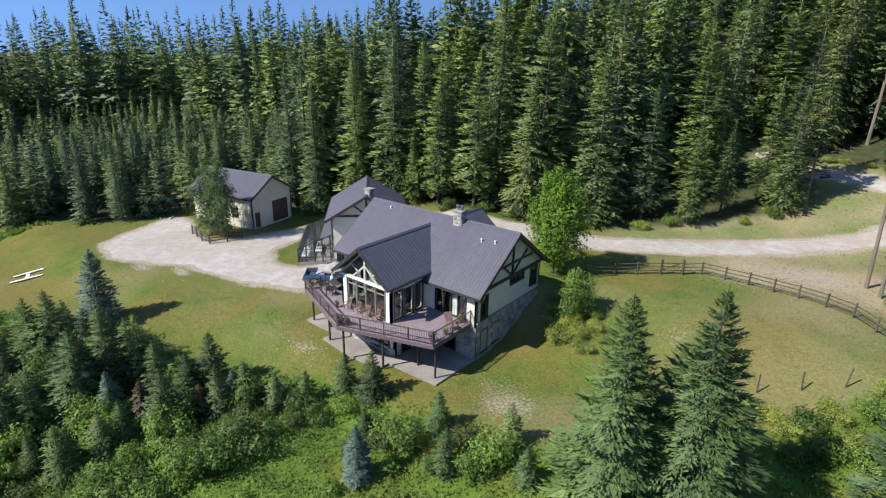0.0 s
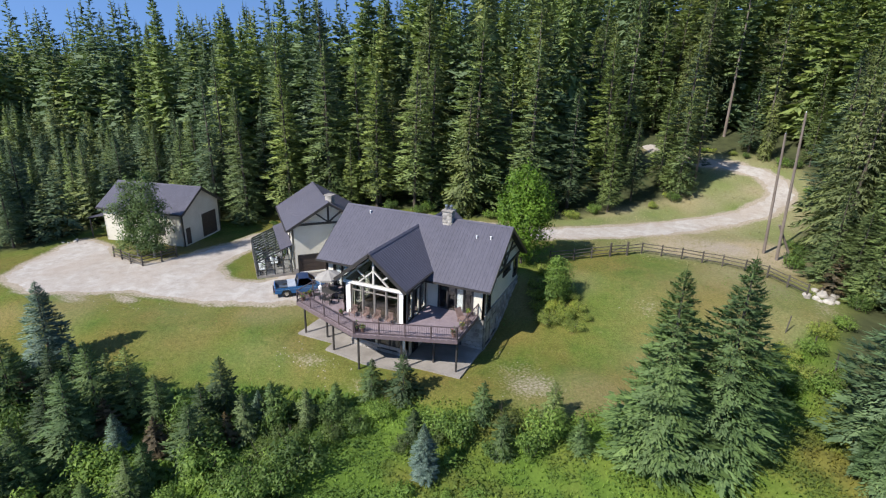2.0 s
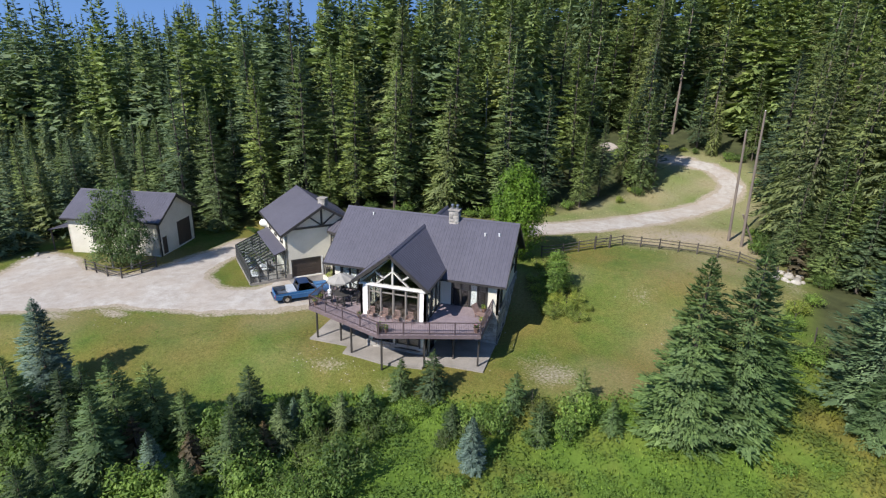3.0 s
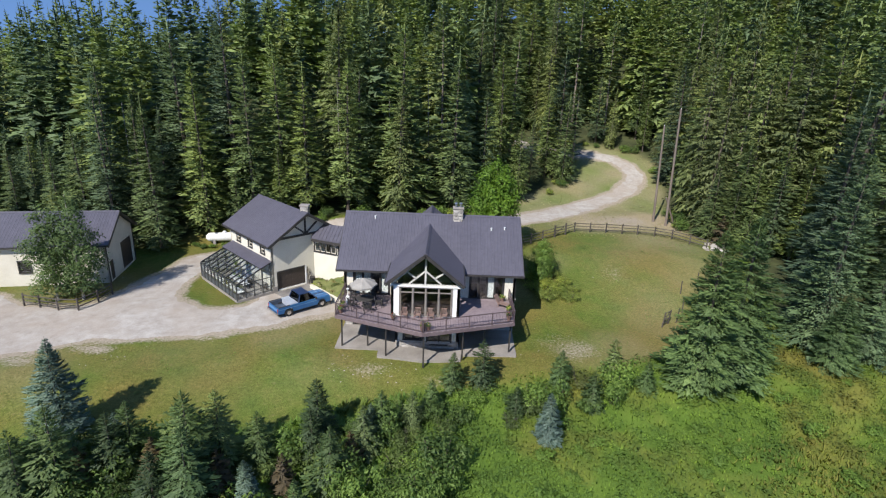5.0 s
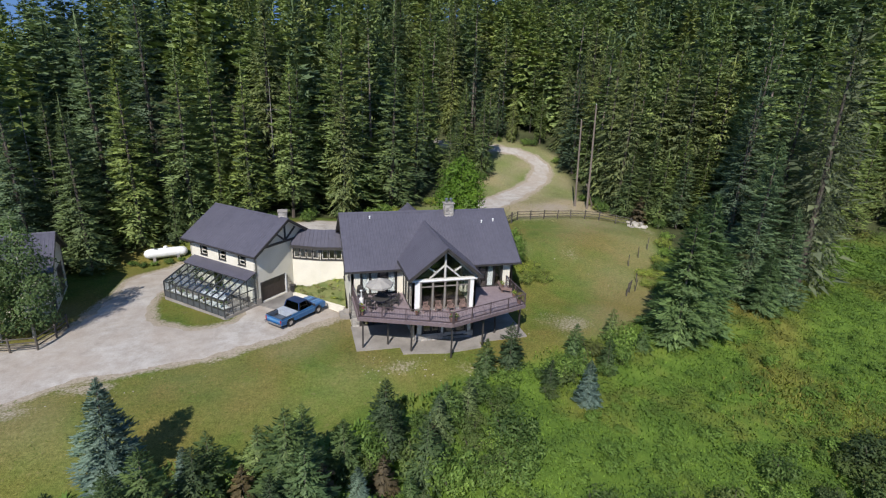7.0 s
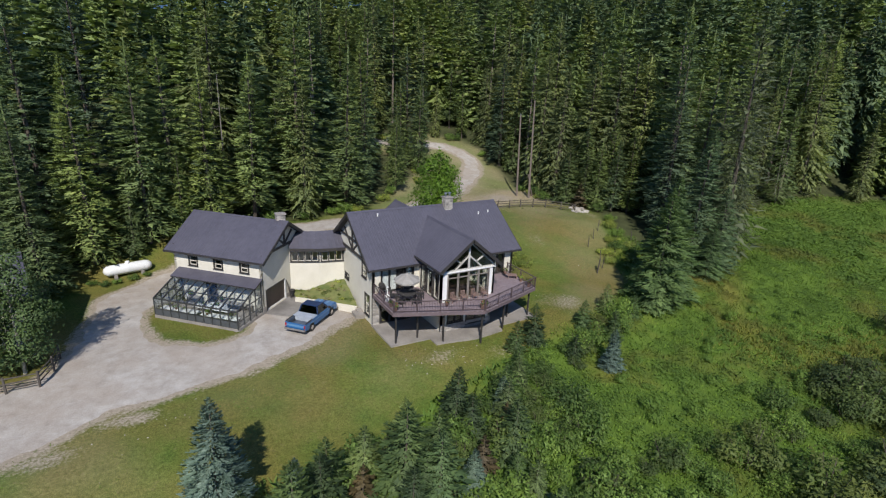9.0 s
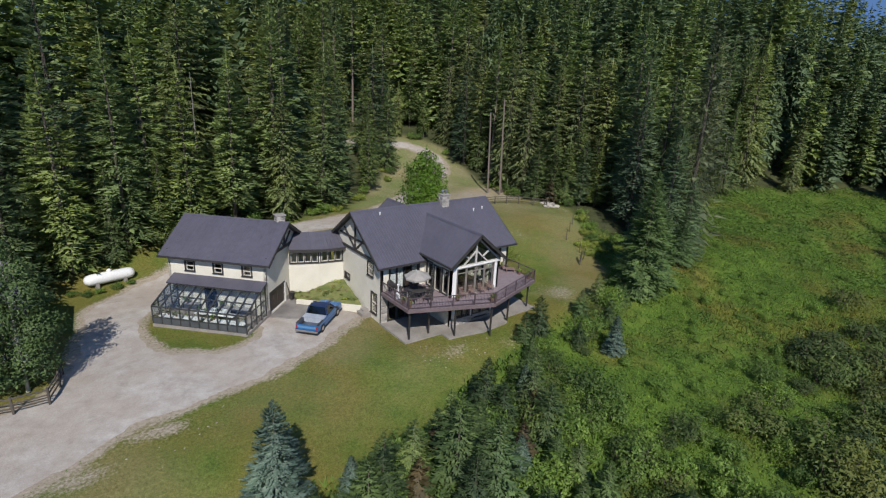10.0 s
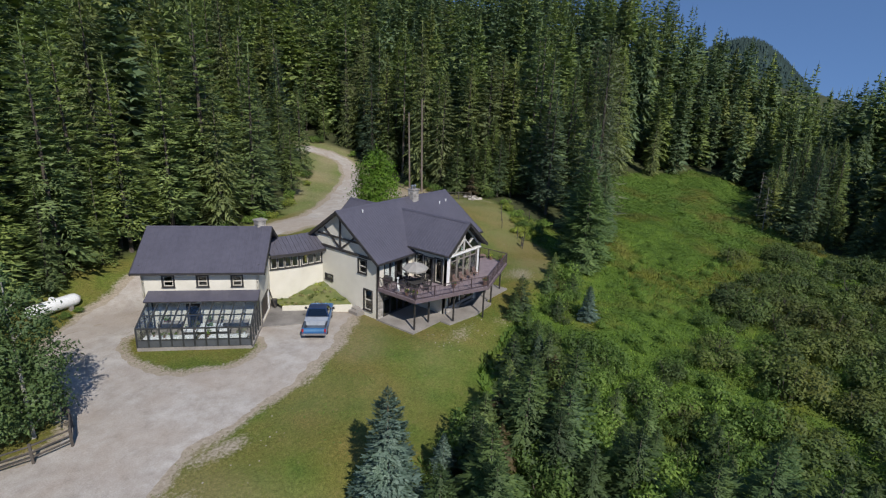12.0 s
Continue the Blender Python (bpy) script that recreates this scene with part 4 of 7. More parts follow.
def gable_roof(parent, frame_m, x0, x1, half, eave, ridge, name="roof", rake=True, back=True, deck_thick=0.16):
    """A gable roof along local x, its boarding, fascias and metal sheets."""
    at = lambda x, y, z: frame_m @ Vector((x, y, z))
    m = Mesh()
    for s in (-1, 1):
        m.slab([at(x0 + 0.02, s * (half - 0.02), eave - deck_thick), at(x1 - 0.02, s * (half - 0.02), eave - deck_thick), at(x1 - 0.02, 0, ridge - deck_thick), at(x0 + 0.02, 0, ridge - deck_thick)], (0, 0, deck_thick - 0.01))
    roof = part(name, m, dark_trim, parent)
    for s in (-1, 1):
        roof_slope(roof, at(x0, s * half, eave), at(x1, s * half, eave), at(x0, 0, ridge))
        part("gutter", Mesh().beam(at(x0, s * (half + 0.06), eave - 0.07), at(x1, s * (half + 0.06), eave - 0.07), 0.12, 0.12), dark_trim, roof)
    part("ridge_cap", Mesh().slab([at(x0 - 0.01, -0.18, ridge - 0.05), at(x0 - 0.01, 0, ridge + 0.085), at(x0 - 0.01, 0.18, ridge - 0.05)], frame_m.to_3x3() @ Vector((x1 - x0 + 0.02, 0, 0))), roof_metal, roof)
    if rake:
        ends = (x0, x1) if back else (x0,)
        for x in ends:
            for s in (-1, 1):
                part("barge_board", Mesh().beam(at(x, s * (half + 0.02), eave - 0.13), at(x, 0, ridge - 0.13), 0.07, 0.26), dark_trim, roof)
    return roof


def stones_on(parent, frame_m, x0, x1, z0, z1, seed, row=0.34, holes=(), top=None):
    """Rough field stones laid in courses, standing proud of their wall."""
    r = random.Random(seed)
    z = z0
    while z < z1 - 0.1:
        h = min(row * r.uniform(0.75, 1.3), z1 - z)
        x = x0
        while x < x1 - 0.08:
            w = min(r.uniform(0.28, 0.75), x1 - x)
            mid = (x + w / 2, z + h / 2)
            if not any(a - 0.1 < mid[0] < b + 0.1 and c - 0.1 < mid[1] < d + 0.1 for a, b, c, d in holes) and (top is None or z + h < top(mid[0])):
                ob = part("stone", STONES[r.randrange(len(STONES))], None, parent)
                ob.matrix_basis = frame_m @ pose(mid[0], 0.0, mid[1], 0, r.uniform(-3, 3), 0) @ Matrix.Diagonal(((w - 0.03) / 1.0, r.uniform(0.6, 1.3), (h - 0.03) / 1.0, 1))
            x += w
        z += h


def stone_mesh(seed):
    """A cushion with broken corners, one metre wide and high, about five centimetres proud."""
    r = random.Random(seed)
    ring = [(-0.5, -0.3), (-0.3, -0.5), (0.3, -0.5), (0.5, -0.25), (0.5, 0.3), (0.25, 0.5), (-0.3, 0.5), (-0.5, 0.25)]
    ring = [(x * r.uniform(0.88, 1.02), z * r.uniform(0.88, 1.02)) for x, z in ring]
    inner = [(x * 0.72, z * 0.72) for x, z in ring]
    v = [(x, -0.03, z) for x, z in ring] + [(x, 0.03, z) for x, z in ring] + [(x, 0.05 + r.uniform(-0.012, 0.012), z) for x, z in inner]
    f = [(i, (i + 1) % 8, 8 + (i + 1) % 8, 8 + i) for i in range(8)] + [(8 + i, 8 + (i + 1) % 8, 16 + (i + 1) % 8, 16 + i) for i in range(8)] + [tuple(range(16, 24))]
    return mesh_of(Mesh().add(v, f), stone_mat, "stone")


STONES = [stone_mesh(k) for k in range(6)]


def chimney(at, wide, deep, low, high, label, cap=True):
    """A stone stack with a concrete crown and a flue."""
    ob = thing("chimney", label, "chimney")
    x, y = at
    part("stack", Mesh().box(x - wide / 2, x + wide / 2, y - deep / 2, y + deep / 2, low, high), mortar, ob)
    stack = ob.children[0]
    for k, (ox, oy, ux, uy, nx, ny, w) in enumerate(((x - wide / 2, y - deep / 2, 1, 0, 0, -1, wide), (x - wide / 2, y + deep / 2, 1, 0, 0, 1, wide), (x - wide / 2, y - deep / 2, 0, 1, -1, 0, deep), (x + wide / 2, y - deep / 2, 0, 1, 1, 0, deep))):
        stones_on(stack, facing(ox, oy, ux, uy, nx, ny), 0, w, low + 0.1, high - 0.02, 40 + k, 0.24)
    part("crown", Mesh().box(x - wide / 2 - 0.09, x + wide / 2 + 0.09, y - deep / 2 - 0.09, y + deep / 2 + 0.09, high, high + 0.1), concrete, ob)
    if cap:
        for s in (-0.22, 0.22):
            flue = Mesh().lathe([(0.11, high + 0.1), (0.11, high + 0.38)], (x + s, y, 0), 10)
            part("flue", flue, steel, ob)
            part("flue_cap", Mesh().lathe([(0.17, high + 0.43), (0.15, high + 0.50), (0.02, high + 0.56)], (x + s, y, 0), 10), steel, ob)
            part("cap_leg", Mesh().rod((x + s, y, high + 0.38), (x + s, y, high + 0.45), 0.03), steel, ob)
    return ob


# ---- the main house ----
DECK = 2.95
house = thing("house", "cream stucco lodge with a ribbed dark grey metal roof", "house")
W_FRONT = facing(0, -4.7, 1, 0, 0, -1)
W_BACK = facing(0, 4.7, 1, 0, 0, 1)
W_LEFT = facing(0.6, 0, 0, 1, -1, 0)
W_RIGHT = facing(15.4, 0, 0, 1, 1, 0)
B_FRONT = facing(0, -8.7, 1, 0, 0, -1)
B_LEFT = facing(5.06, 0, 0, 1, -1, 0)
B_RIGHT = facing(10.5, 0, 0, 1, 1, 0)
L_FRONT = facing(0, -8.4, 1, 0, 0, -1)

door_top = 5.0
left_doors, right_doors = (1.45, 4.45, 2.98, door_top), (11.5, 14.35, 2.98, door_top)
wall(house, W_FRONT, 0.6, 5.06, -0.5, 5.55, [left_doors, (1.35, 4.95, 0.05, 2.3)], stucco)
wall(house, W_FRONT, 10.5, 15.4, -0.5, 5.55, [right_doors, (10.75, 13.5, 0.05, 2.3)], stucco)
window(house, W_FRONT, *left_doors, leaves=4, curtains=(0, 1, 3), name="patio_door", sill=False, label="glazed doors with white curtains")
window(house, W_FRONT, *right_doors, leaves=4, curtains=(2,), name="patio_door", sill=False, label="glazed doors, one with a white curtain")
# lower doors made this wide so their dark glass stands for under-deck shade
window(house, W_FRONT, 1.35, 4.95, 0.05, 2.3, leaves=4, name="patio_door", sill=False)
window(house, W_FRONT, 10.75, 13.5, 0.05, 2.3, leaves=3, name="patio_door", sill=False)
left_holes = [(-3.25, -2.3, 3.9, 5.1), (-3.95, -3.0, 0.55, 2.4), (1.25, 2.2, 2.15, 2.6)]
wall(house, W_LEFT, -4.7, 4.7, -0.5, 5.5, left_holes, stucco)
window(house, W_LEFT, *left_holes[0], transom=4.5, sash_mat=beige_paint)
window(house, W_LEFT, *left_holes[1], transom=1.5, sash_mat=beige_paint)
window(house, W_LEFT, *left_holes[2])
right_holes = [(-4.1, -3.3, 3.2, 4.9), (-0.1, 1.9, 4.75, 5.2), (3.1, 4.1, 3.6, 5.2), (-4.0, -3.2, 0.3, 2.1), (-2.5, -1.6, 0.5, 2.1)]
wall(house, W_RIGHT, -4.7, 4.7, -0.5, 5.5, right_holes, stucco)
for hole in right_holes:
    window(house, W_RIGHT, *hole, leaves=3 if hole[1] - hole[0] > 1.5 else 1)
wall(house, W_BACK, 0.6, 15.4, -0.5, 5.5, [(3.0, 4.2, 3.7, 5.0), (11.5, 13.0, 3.7, 5.0)], stucco)
window(house, W_BACK, 3.0, 4.2, 3.7, 5.0, leaves=2)
window(house, W_BACK, 11.5, 13.0, 3.7, 5.0, leaves=2)
for frame_m, s in ((W_LEFT, 1), (W_RIGHT, 1)):
    tri = [frame_m @ Vector(p) for p in ((-4.7, -0.2, 5.5), (4.7, -0.2, 5.5), (4.7, -0.2, 5.62), (0, -0.2, 8.96), (-4.7, -0.2, 5.62))]
    part("gable_wall", Mesh().slab(tri, frame_m.to_3x3() @ Vector((0, 0.2, 0))), stucco, house)
    t = Mesh()
    at = lambda y, z, d=0.06: frame_m @ Vector((y, d, z))
    t.beam(at(-4.6, 5.45), at(4.6, 5.45), 0.14, 0.22).beam(at(-3.1, 6.55, 0.05), at(3.1, 6.55, 0.05), 0.12, 0.16)
    t.beam(at(0, 5.5, 0.05), at(0, 8.7, 0.05), 0.12, 0.2, (1, 0, 0)).beam(at(-0.1, 5.6, 0.045), at(-2.2, 7.2, 0.045), 0.1, 0.16).beam(at(0.1, 5.6, 0.045), at(2.2, 7.2, 0.045), 0.1, 0.16)
    part("gable_timber", t, dark_trim, house, "dark timber framing on the gable")
    corner = Mesh()
    corner.box(-4.7, -4.58, 0.0, 0.035, 0, 5.4, frame_m)
    part("corner_board", corner, dark_trim, house)
stone_wall = part("stone_facing", Mesh().box(-4.7, 4.7, 0.0, 0.03, -0.5, 2.95, W_RIGHT), mortar, house, "field stone facing on the lower wall")
stones_on(stone_wall, W_RIGHT @ Matrix.Translation((0, 0.03, 0)), -4.7, 4.7, -0.4, 2.95, 7, 0.42, right_holes[3:])
part("stone_ledge", Mesh().box(-4.72, 4.72, 0.0, 0.12, 2.95, 3.03, W_RIGHT), concrete, house)

# the glazed bay
bay_hole = (5.76, 9.88, 3.06, 5.42)
wall(house, B_FRONT, 5.06, 10.5, 2.7, 5.6, [bay_hole], white_paint)
window(house, B_FRONT, *bay_hole, leaves=4, transom=5.0, trim=0.07, sill=False, trim_mat=taupe_frame, sash_mat=taupe_frame, label="tall window of four leaves in taupe frames")
part("bay_band", Mesh().box(5.0, 10.56, 0.0, 0.09, 5.5, 5.62, B_FRONT), white_paint, house)
side_l = [(-8.3, -7.5, 3.1, 5.3), (-7.2, -6.3, 2.98, 5.2), (-6.0, -5.2, 3.1, 5.3)]
wall(house, B_LEFT, -8.7, -4.7, 2.7, 5.95, side_l, stucco)
wall(house, B_RIGHT, -8.7, -4.7, 2.7, 5.95, side_l, stucco)
for frame_m in (B_LEFT, B_RIGHT):
    for k, hole in enumerate(side_l):
        window(house, frame_m, *hole, name="patio_door" if k == 1 else "window", sill=False, sash_mat=beige_paint)
# glass and timbers in the bay's gable
peak, foot_z, half_w = 8.0, 5.62, 2.7
tri = lambda s, y: [(7.76 - half_w * s, y, foot_z), (7.76 + half_w * s, y, foot_z), (7.76, y, foot_z + (peak - foot_z) * s)]
gl = part("gable_glass", Mesh().slab(tri(0.98, -8.62), (0, 0.012, 0)), pane, house)
gl.visible_shadow = False
t = Mesh()
q = lambda x, z: (x, -8.68, z)
t.beam(q(5.15, 5.66), q(10.37, 5.66), 0.10, 0.11).beam(q(5.08, 5.68), q(7.76, peak + 0.05), 0.11, 0.12, (0, 0, 1)).beam(q(10.44, 5.68), q(7.76, peak + 0.05), 0.11, 0.12, (0, 0, 1))
t.beam(q(7.76, 5.7), q(7.76, peak), 0.10, 0.15, (1, 0, 0))
for s in (-1, 1):
    t.beam(q(7.76, 6.85), q(7.76 + s * 1.3, 5.72), 0.09, 0.12).beam(q(7.76 + s * 1.42, 6.68), q(7.76 + s * 0.72, 6.2), 0.09, 0.12)
part("gable_frame", t, gable_paint, house, "pale timber frame in the glazed gable")
# inside
part("floor_slab", Mesh().box(0.8, 15.2, -4.5, 4.5, 2.62, 2.9).box(5.26, 10.3, -8.5, -4.5, 2.62, 2.9), room_floor, house)
part("partition", Mesh().box(0.8, 15.2, -1.2, -1.05, 2.9, 5.4).box(0.8, 15.2, -1.9, -1.75, -0.4, 2.6).box(5.3, 5.4, -4.6, -1.2, 2.9, 5.4), room_paint, house)
part("attic_floor", Mesh().box(0.8, 15.2, -4.5, 4.5, 5.42, 5.5), room_paint, house)
# lower storey under the bay
low = [(6.1, 7.55, 0.75, 2.3), (8.0, 9.9, 0.35, 2.3)]
wall(house, L_FRONT, 5.4, 10.55, -0.5, 2.62, low, stucco)
for hole in low:
    window(house, L_FRONT, *hole, leaves=2)
wall(house, facing(5.4, 0, 0, 1, -1, 0), -8.4, -4.7, -0.5, 2.62, [], stucco)
wall(house, facing(10.55, 0, 0, 1, 1, 0), -8.4, -4.7, -0.5, 2.62, [(-7.6, -6.7, 0.1, 2.1)], stucco)
window(house, facing(10.55, 0, 0, 1, 1, 0), -7.6, -6.7, 0.1, 2.1, name="patio_door", sill=False)
low_stone = part("stone_base", Mesh().box(5.4, 10.55, 0, 0.03, -0.3, 0.62, L_FRONT), mortar, house)
stones_on(low_stone, L_FRONT @ Matrix.Translation((0, 0.03, 0)), 5.4, 10.55, -0.1, 0.62, 3, 0.3, low)
left_stone = part("stone_base", Mesh().box(0.6, 1.25, 0, 0.03, -0.3, 2.6, W_FRONT), mortar, house)
stones_on(left_stone, W_FRONT @ Matrix.Translation((0, 0.03, 0)), 0.6, 1.25, -0.1, 2.6, 4, 0.3)
right_stone = part("stone_base", Mesh().box(13.6, 15.4, 0, 0.03, -0.3, 2.6, W_FRONT), mortar, house)
stones_on(right_stone, W_FRONT @ Matrix.Translation((0, 0.03, 0)), 13.6, 15.4, -0.1, 2.6, 5, 0.34)
# roofs
gable_roof(house, Matrix.Identity(4), 0.0, 16.0, 5.26, 5.36, 9.12)
TURN_Y = Matrix(((0, 1, 0, 7.73), (1, 0, 0, 0), (0, 0, 1, 0), (0, 0, 0, 1)))
gable_roof(house, TURN_Y, -9.3, -0.75, 3.06, 5.93, 8.43, back=False)
gable_roof(house, TURN_Y, 1.0, 6.4, 2.2, 6.5, 8.35, back=True)
part("rear_gable_wall", Mesh().slab([(5.9, 6.0, 2.0), (9.56, 6.0, 2.0), (9.56, 6.0, 6.6), (7.73, 6.0, 8.15), (5.9, 6.0, 6.6)], (0, 0.2, 0)).box(5.9, 6.1, 4.7, 6.0, 2.0, 6.5).box(9.36, 9.56, 4.7, 6.0, 2.0, 6.5), stucco, house)
for x, y in ((2.75, -0.6), (13.3, -1.35), (14.5, -1.25)):
    z = 9.12 - 0.714 * abs(y)
    part("vent_pipe", Mesh().rod((x, y, z - 0.1), (x, y, z + 0.2), 0.06).rod((x, y, z + 0.2), (x, y, z + 0.27), 0.085), tank_white, house)
chimney((10.28, -0.25), 0.82, 0.7, 8.5, 9.85, "fieldstone chimney with two steel flue caps on the roof")

# ---- deck and patio ----
BALUSTER = mesh_of(Mesh().box(-0.007, 0.007, -0.007, 0.007, 0.12, 0.96), rail_paint, "baluster")
deck = thing("deck", "raised purple-brown timber deck on posts round the bay", "deck")
RIM = [(0.62, -4.72), (0.62, -9.0), (7.75, -11.6), (14.95, -9.15), (14.95, -4.72), (10.54, -4.72), (10.54, -8.72), (5.02, -8.72), (5.02, -4.72)]


def clip_strip(poly, lo, hi):
    """The part of a polygon between two y values, as runs of x at the middle: enough for a board."""
    y, xs = (lo + hi) / 2, []
    for (ax, ay), (bx, by) in zip(poly, poly[1:] + poly[:1]):
        if (ay > y) != (by > y):
            xs.append(ax + (bx - ax) * (y - ay) / (by - ay))
    xs.sort()
    return list(zip(xs[::2], xs[1::2]))


y = -11.55
while y < -4.75:
    for a, b in clip_strip(RIM, y, y + 0.14):
        part("deck_board", Mesh().box(a, b, y, y + 0.134, DECK - 0.04, DECK + 0.002 * math.sin(y * 40)), deck_wood, deck)
    y += 0.14
edge = RIM[:5]
f = Mesh()
for (ax, ay), (bx, by) in zip(edge, edge[1:]):
    f.beam((ax, ay, DECK - 0.15), (bx, by, DECK - 0.15), 0.06, 0.30)
part("fascia", f, fascia_wood, deck)
joists = Mesh()
for k in range(17):
    x = 1.0 + k * 0.85
    far = -9.0 - 2.6 * (1 - abs(x - 7.75) / 7.2)
    joists.box(x - 0.025, x + 0.025, far + 0.15, -4.75 if not 4.9 < x < 10.6 else -8.75, DECK - 0.27, DECK - 0.045)
part("joists", joists, weathered, deck)
for x, y in ((1.06, -8.6), (3.13, -8.46), (4.79, -9.96), (7.83, -11.12), (10.86, -10.02), (12.66, -8.17), (14.72, -8.63)):
    z = float(ground_z(x, y)) - 0.3 if y < -10.5 else 0.0
    part("post", Mesh().box(x - 0.06, x + 0.06, y - 0.06, y + 0.06, z, DECK - 0.27), dark_trim, deck)
for k, ((ax, ay), (bx, by)) in enumerate(zip(edge, edge[1:])):
    a, b = Vector((ax, ay, DECK)), Vector((bx, by, DECK))
    inward = Vector((7.7, -6.5, DECK)) - (a + b) / 2
    inward = Vector((inward.x, inward.y, 0)).normalized() * 0.07
    a, b = a + inward, b + inward
    n = max(2, round((b - a).length / 1.85))
    up = Vector((0, 0, 1))
    rails = part("top_rail", Mesh().beam(a + up * 0.98, b + up * 0.98, 0.085, 0.05), rail_paint, deck)
    part("bottom_rail", Mesh().beam(a + up * 0.12, b + up * 0.12, 0.05, 0.05), rail_paint, deck)
    for i in range(n + 1):
        p = a.lerp(b, i / n)
        part("rail_post", Mesh().box(p.x - 0.035, p.x + 0.035, p.y - 0.035, p.y + 0.035, DECK, DECK + 1.04), rail_paint, deck)
    count = int((b - a).length / 0.13)
    for i in range(1, count):
        part("baluster", BALUSTER, None, deck).matrix_basis = Matrix.Translation(a.lerp(b, i / count))

patio = Mesh()
PATIO = [(0.5, -4.6), (0.5, -8.95), (4.05, -9.05), (4.1, -10.15), (7.7, -10.5), (10.75, -10.2), (10.8, -9.35), (15.3, -9.25), (15.4, -4.6)]
patio.slab([(x, y, -0.32) for x, y in PATIO], (0, 0, 0.32))
solid("patio", patio, concrete, "pale concrete patio slab under the deck", "patio")

# ---- garage wing ----
GM = Matrix(((0.713, 0.701, 0, -8.05), (-0.701, 0.713, 0, 6.63), (0, 0, 0.955, 0.14), (0, 0, 0, 1)))
garage = thing("garage_wing", "cream two-storey garage with a dark metal roof", "garage")
G_SIDE = GM @ facing(0, -3.8, 1, 0, 0, -1)
G_END = GM @ facing(4.45, 0, 0, 1, 1, 0)
G_BACK = GM @ facing(0, 3.8, 1, 0, 0, 1)
G_FAR = GM @ facing(-4.5, 0, 0, 1, -1, 0)
small = [(-2.85, -2.1, 4.02, 4.9), (-0.25, 0.5, 4.02, 4.9), (2.4, 3.15, 4.02, 4.9)]
wall(garage, G_SIDE, -4.5, 4.45, -0.4, 5.4, small + [(-1.2, -0.3, 0.35, 2.3)], stucco)
for hole in small:
    window(garage, G_SIDE, *hole, transom=4.45, trim=0.12, sash_mat=beige_paint)
window(garage, G_SIDE, -1.2, -0.3, 0.35, 2.3, name="door", sill=False)
wall(garage, G_END, -3.8, 3.8, -0.4, 5.4, [(-3.2, -0.2, 0.22, 2.2)], stucco)
wall(garage, G_BACK, -4.5, 4.45, -0.4, 5.4, [], stucco)
wall(garage, G_FAR, -3.8, 3.8, -0.4, 5.4, [], stucco)
for frame_m in (G_END, G_FAR):
    tri_p = [frame_m @ Vector(p) for p in ((-3.8, -0.2, 5.4), (3.8, -0.2, 5.4), (3.8, -0.2, 5.62), (0, -0.2, 7.98), (-3.8, -0.2, 5.62))]
    part("gable_wall", Mesh().slab(tri_p, frame_m.to_3x3() @ Vector((0, 0.2, 0))), stucco, garage)
    t = Mesh()
    at = lambda y, z, d=0.06: frame_m @ Vector((y, d, z))
    t.beam(at(-3.7, 5.75), at(3.7, 5.75), 0.13, 0.2).beam(at(0, 5.8, 0.05), at(0, 7.8, 0.05), 0.11, 0.18, (1, 0, 0))
    t.beam(at(-0.1, 5.9, 0.045), at(-1.35, 6.95, 0.045), 0.1, 0.16).beam(at(0.1, 5.9, 0.045), at(1.35, 6.95, 0.045), 0.1, 0.16)
    part("gable_timber", t, dark_trim, garage)
gable_roof(garage, GM, -5.05, 5.05, 4.35, 5.36, 8.14)
gd = part("garage_door", Mesh().box(-3.2, -0.2, -0.14, -0.09, 0.22, 2.2, G_END), door_brown, garage, "dark brown sectional garage door")
for k in range(4):
    for j in range(4):
        x, z = -3.2 + 0.75 * j, 0.22 + 0.495 * k
        part("door_panel", Mesh().box(x + 0.07, x + 0.68, -0.09, -0.07, z + 0.07, z + 0.43, G_END), door_brown, gd)
part("door_frame", Mesh().box(-3.34, -3.2, -0.1, 0.04, 0.2, 2.34, G_END).box(-3.2, -0.2, -0.1, 0.04, 2.2, 2.34, G_END), dark_trim, garage)
part("door_jamb", Mesh().box(-0.2, -0.06, -0.1, 0.045, 0.2, 2.34, G_END), white_paint, garage, "white door jamb")
part("door_seal", Mesh().box(-3.18, -0.22, -0.085, -0.04, 0.22, 0.31, G_END), white_paint, gd, "pale strip along the door's foot")
part("upper_floor", Mesh().box(-4.3, 4.25, -3.6, 3.6, 2.7, 2.85, GM), room_floor, garage)
part("plinth", Mesh().box(-3.85, -3.36, 0, 0.05, -0.3, 0.75, G_END), concrete, garage)
part("plinth", Mesh().box(-0.04, 3.85, 0, 0.05, -0.3, 0.6, G_END), concrete, garage)
gc = GM @ Vector((4.0, 0.35, 0))
chimney((gc.x, gc.y), 0.75, 0.65, 7.2, 8.42, "small fieldstone chimney on the garage roof", cap=False)

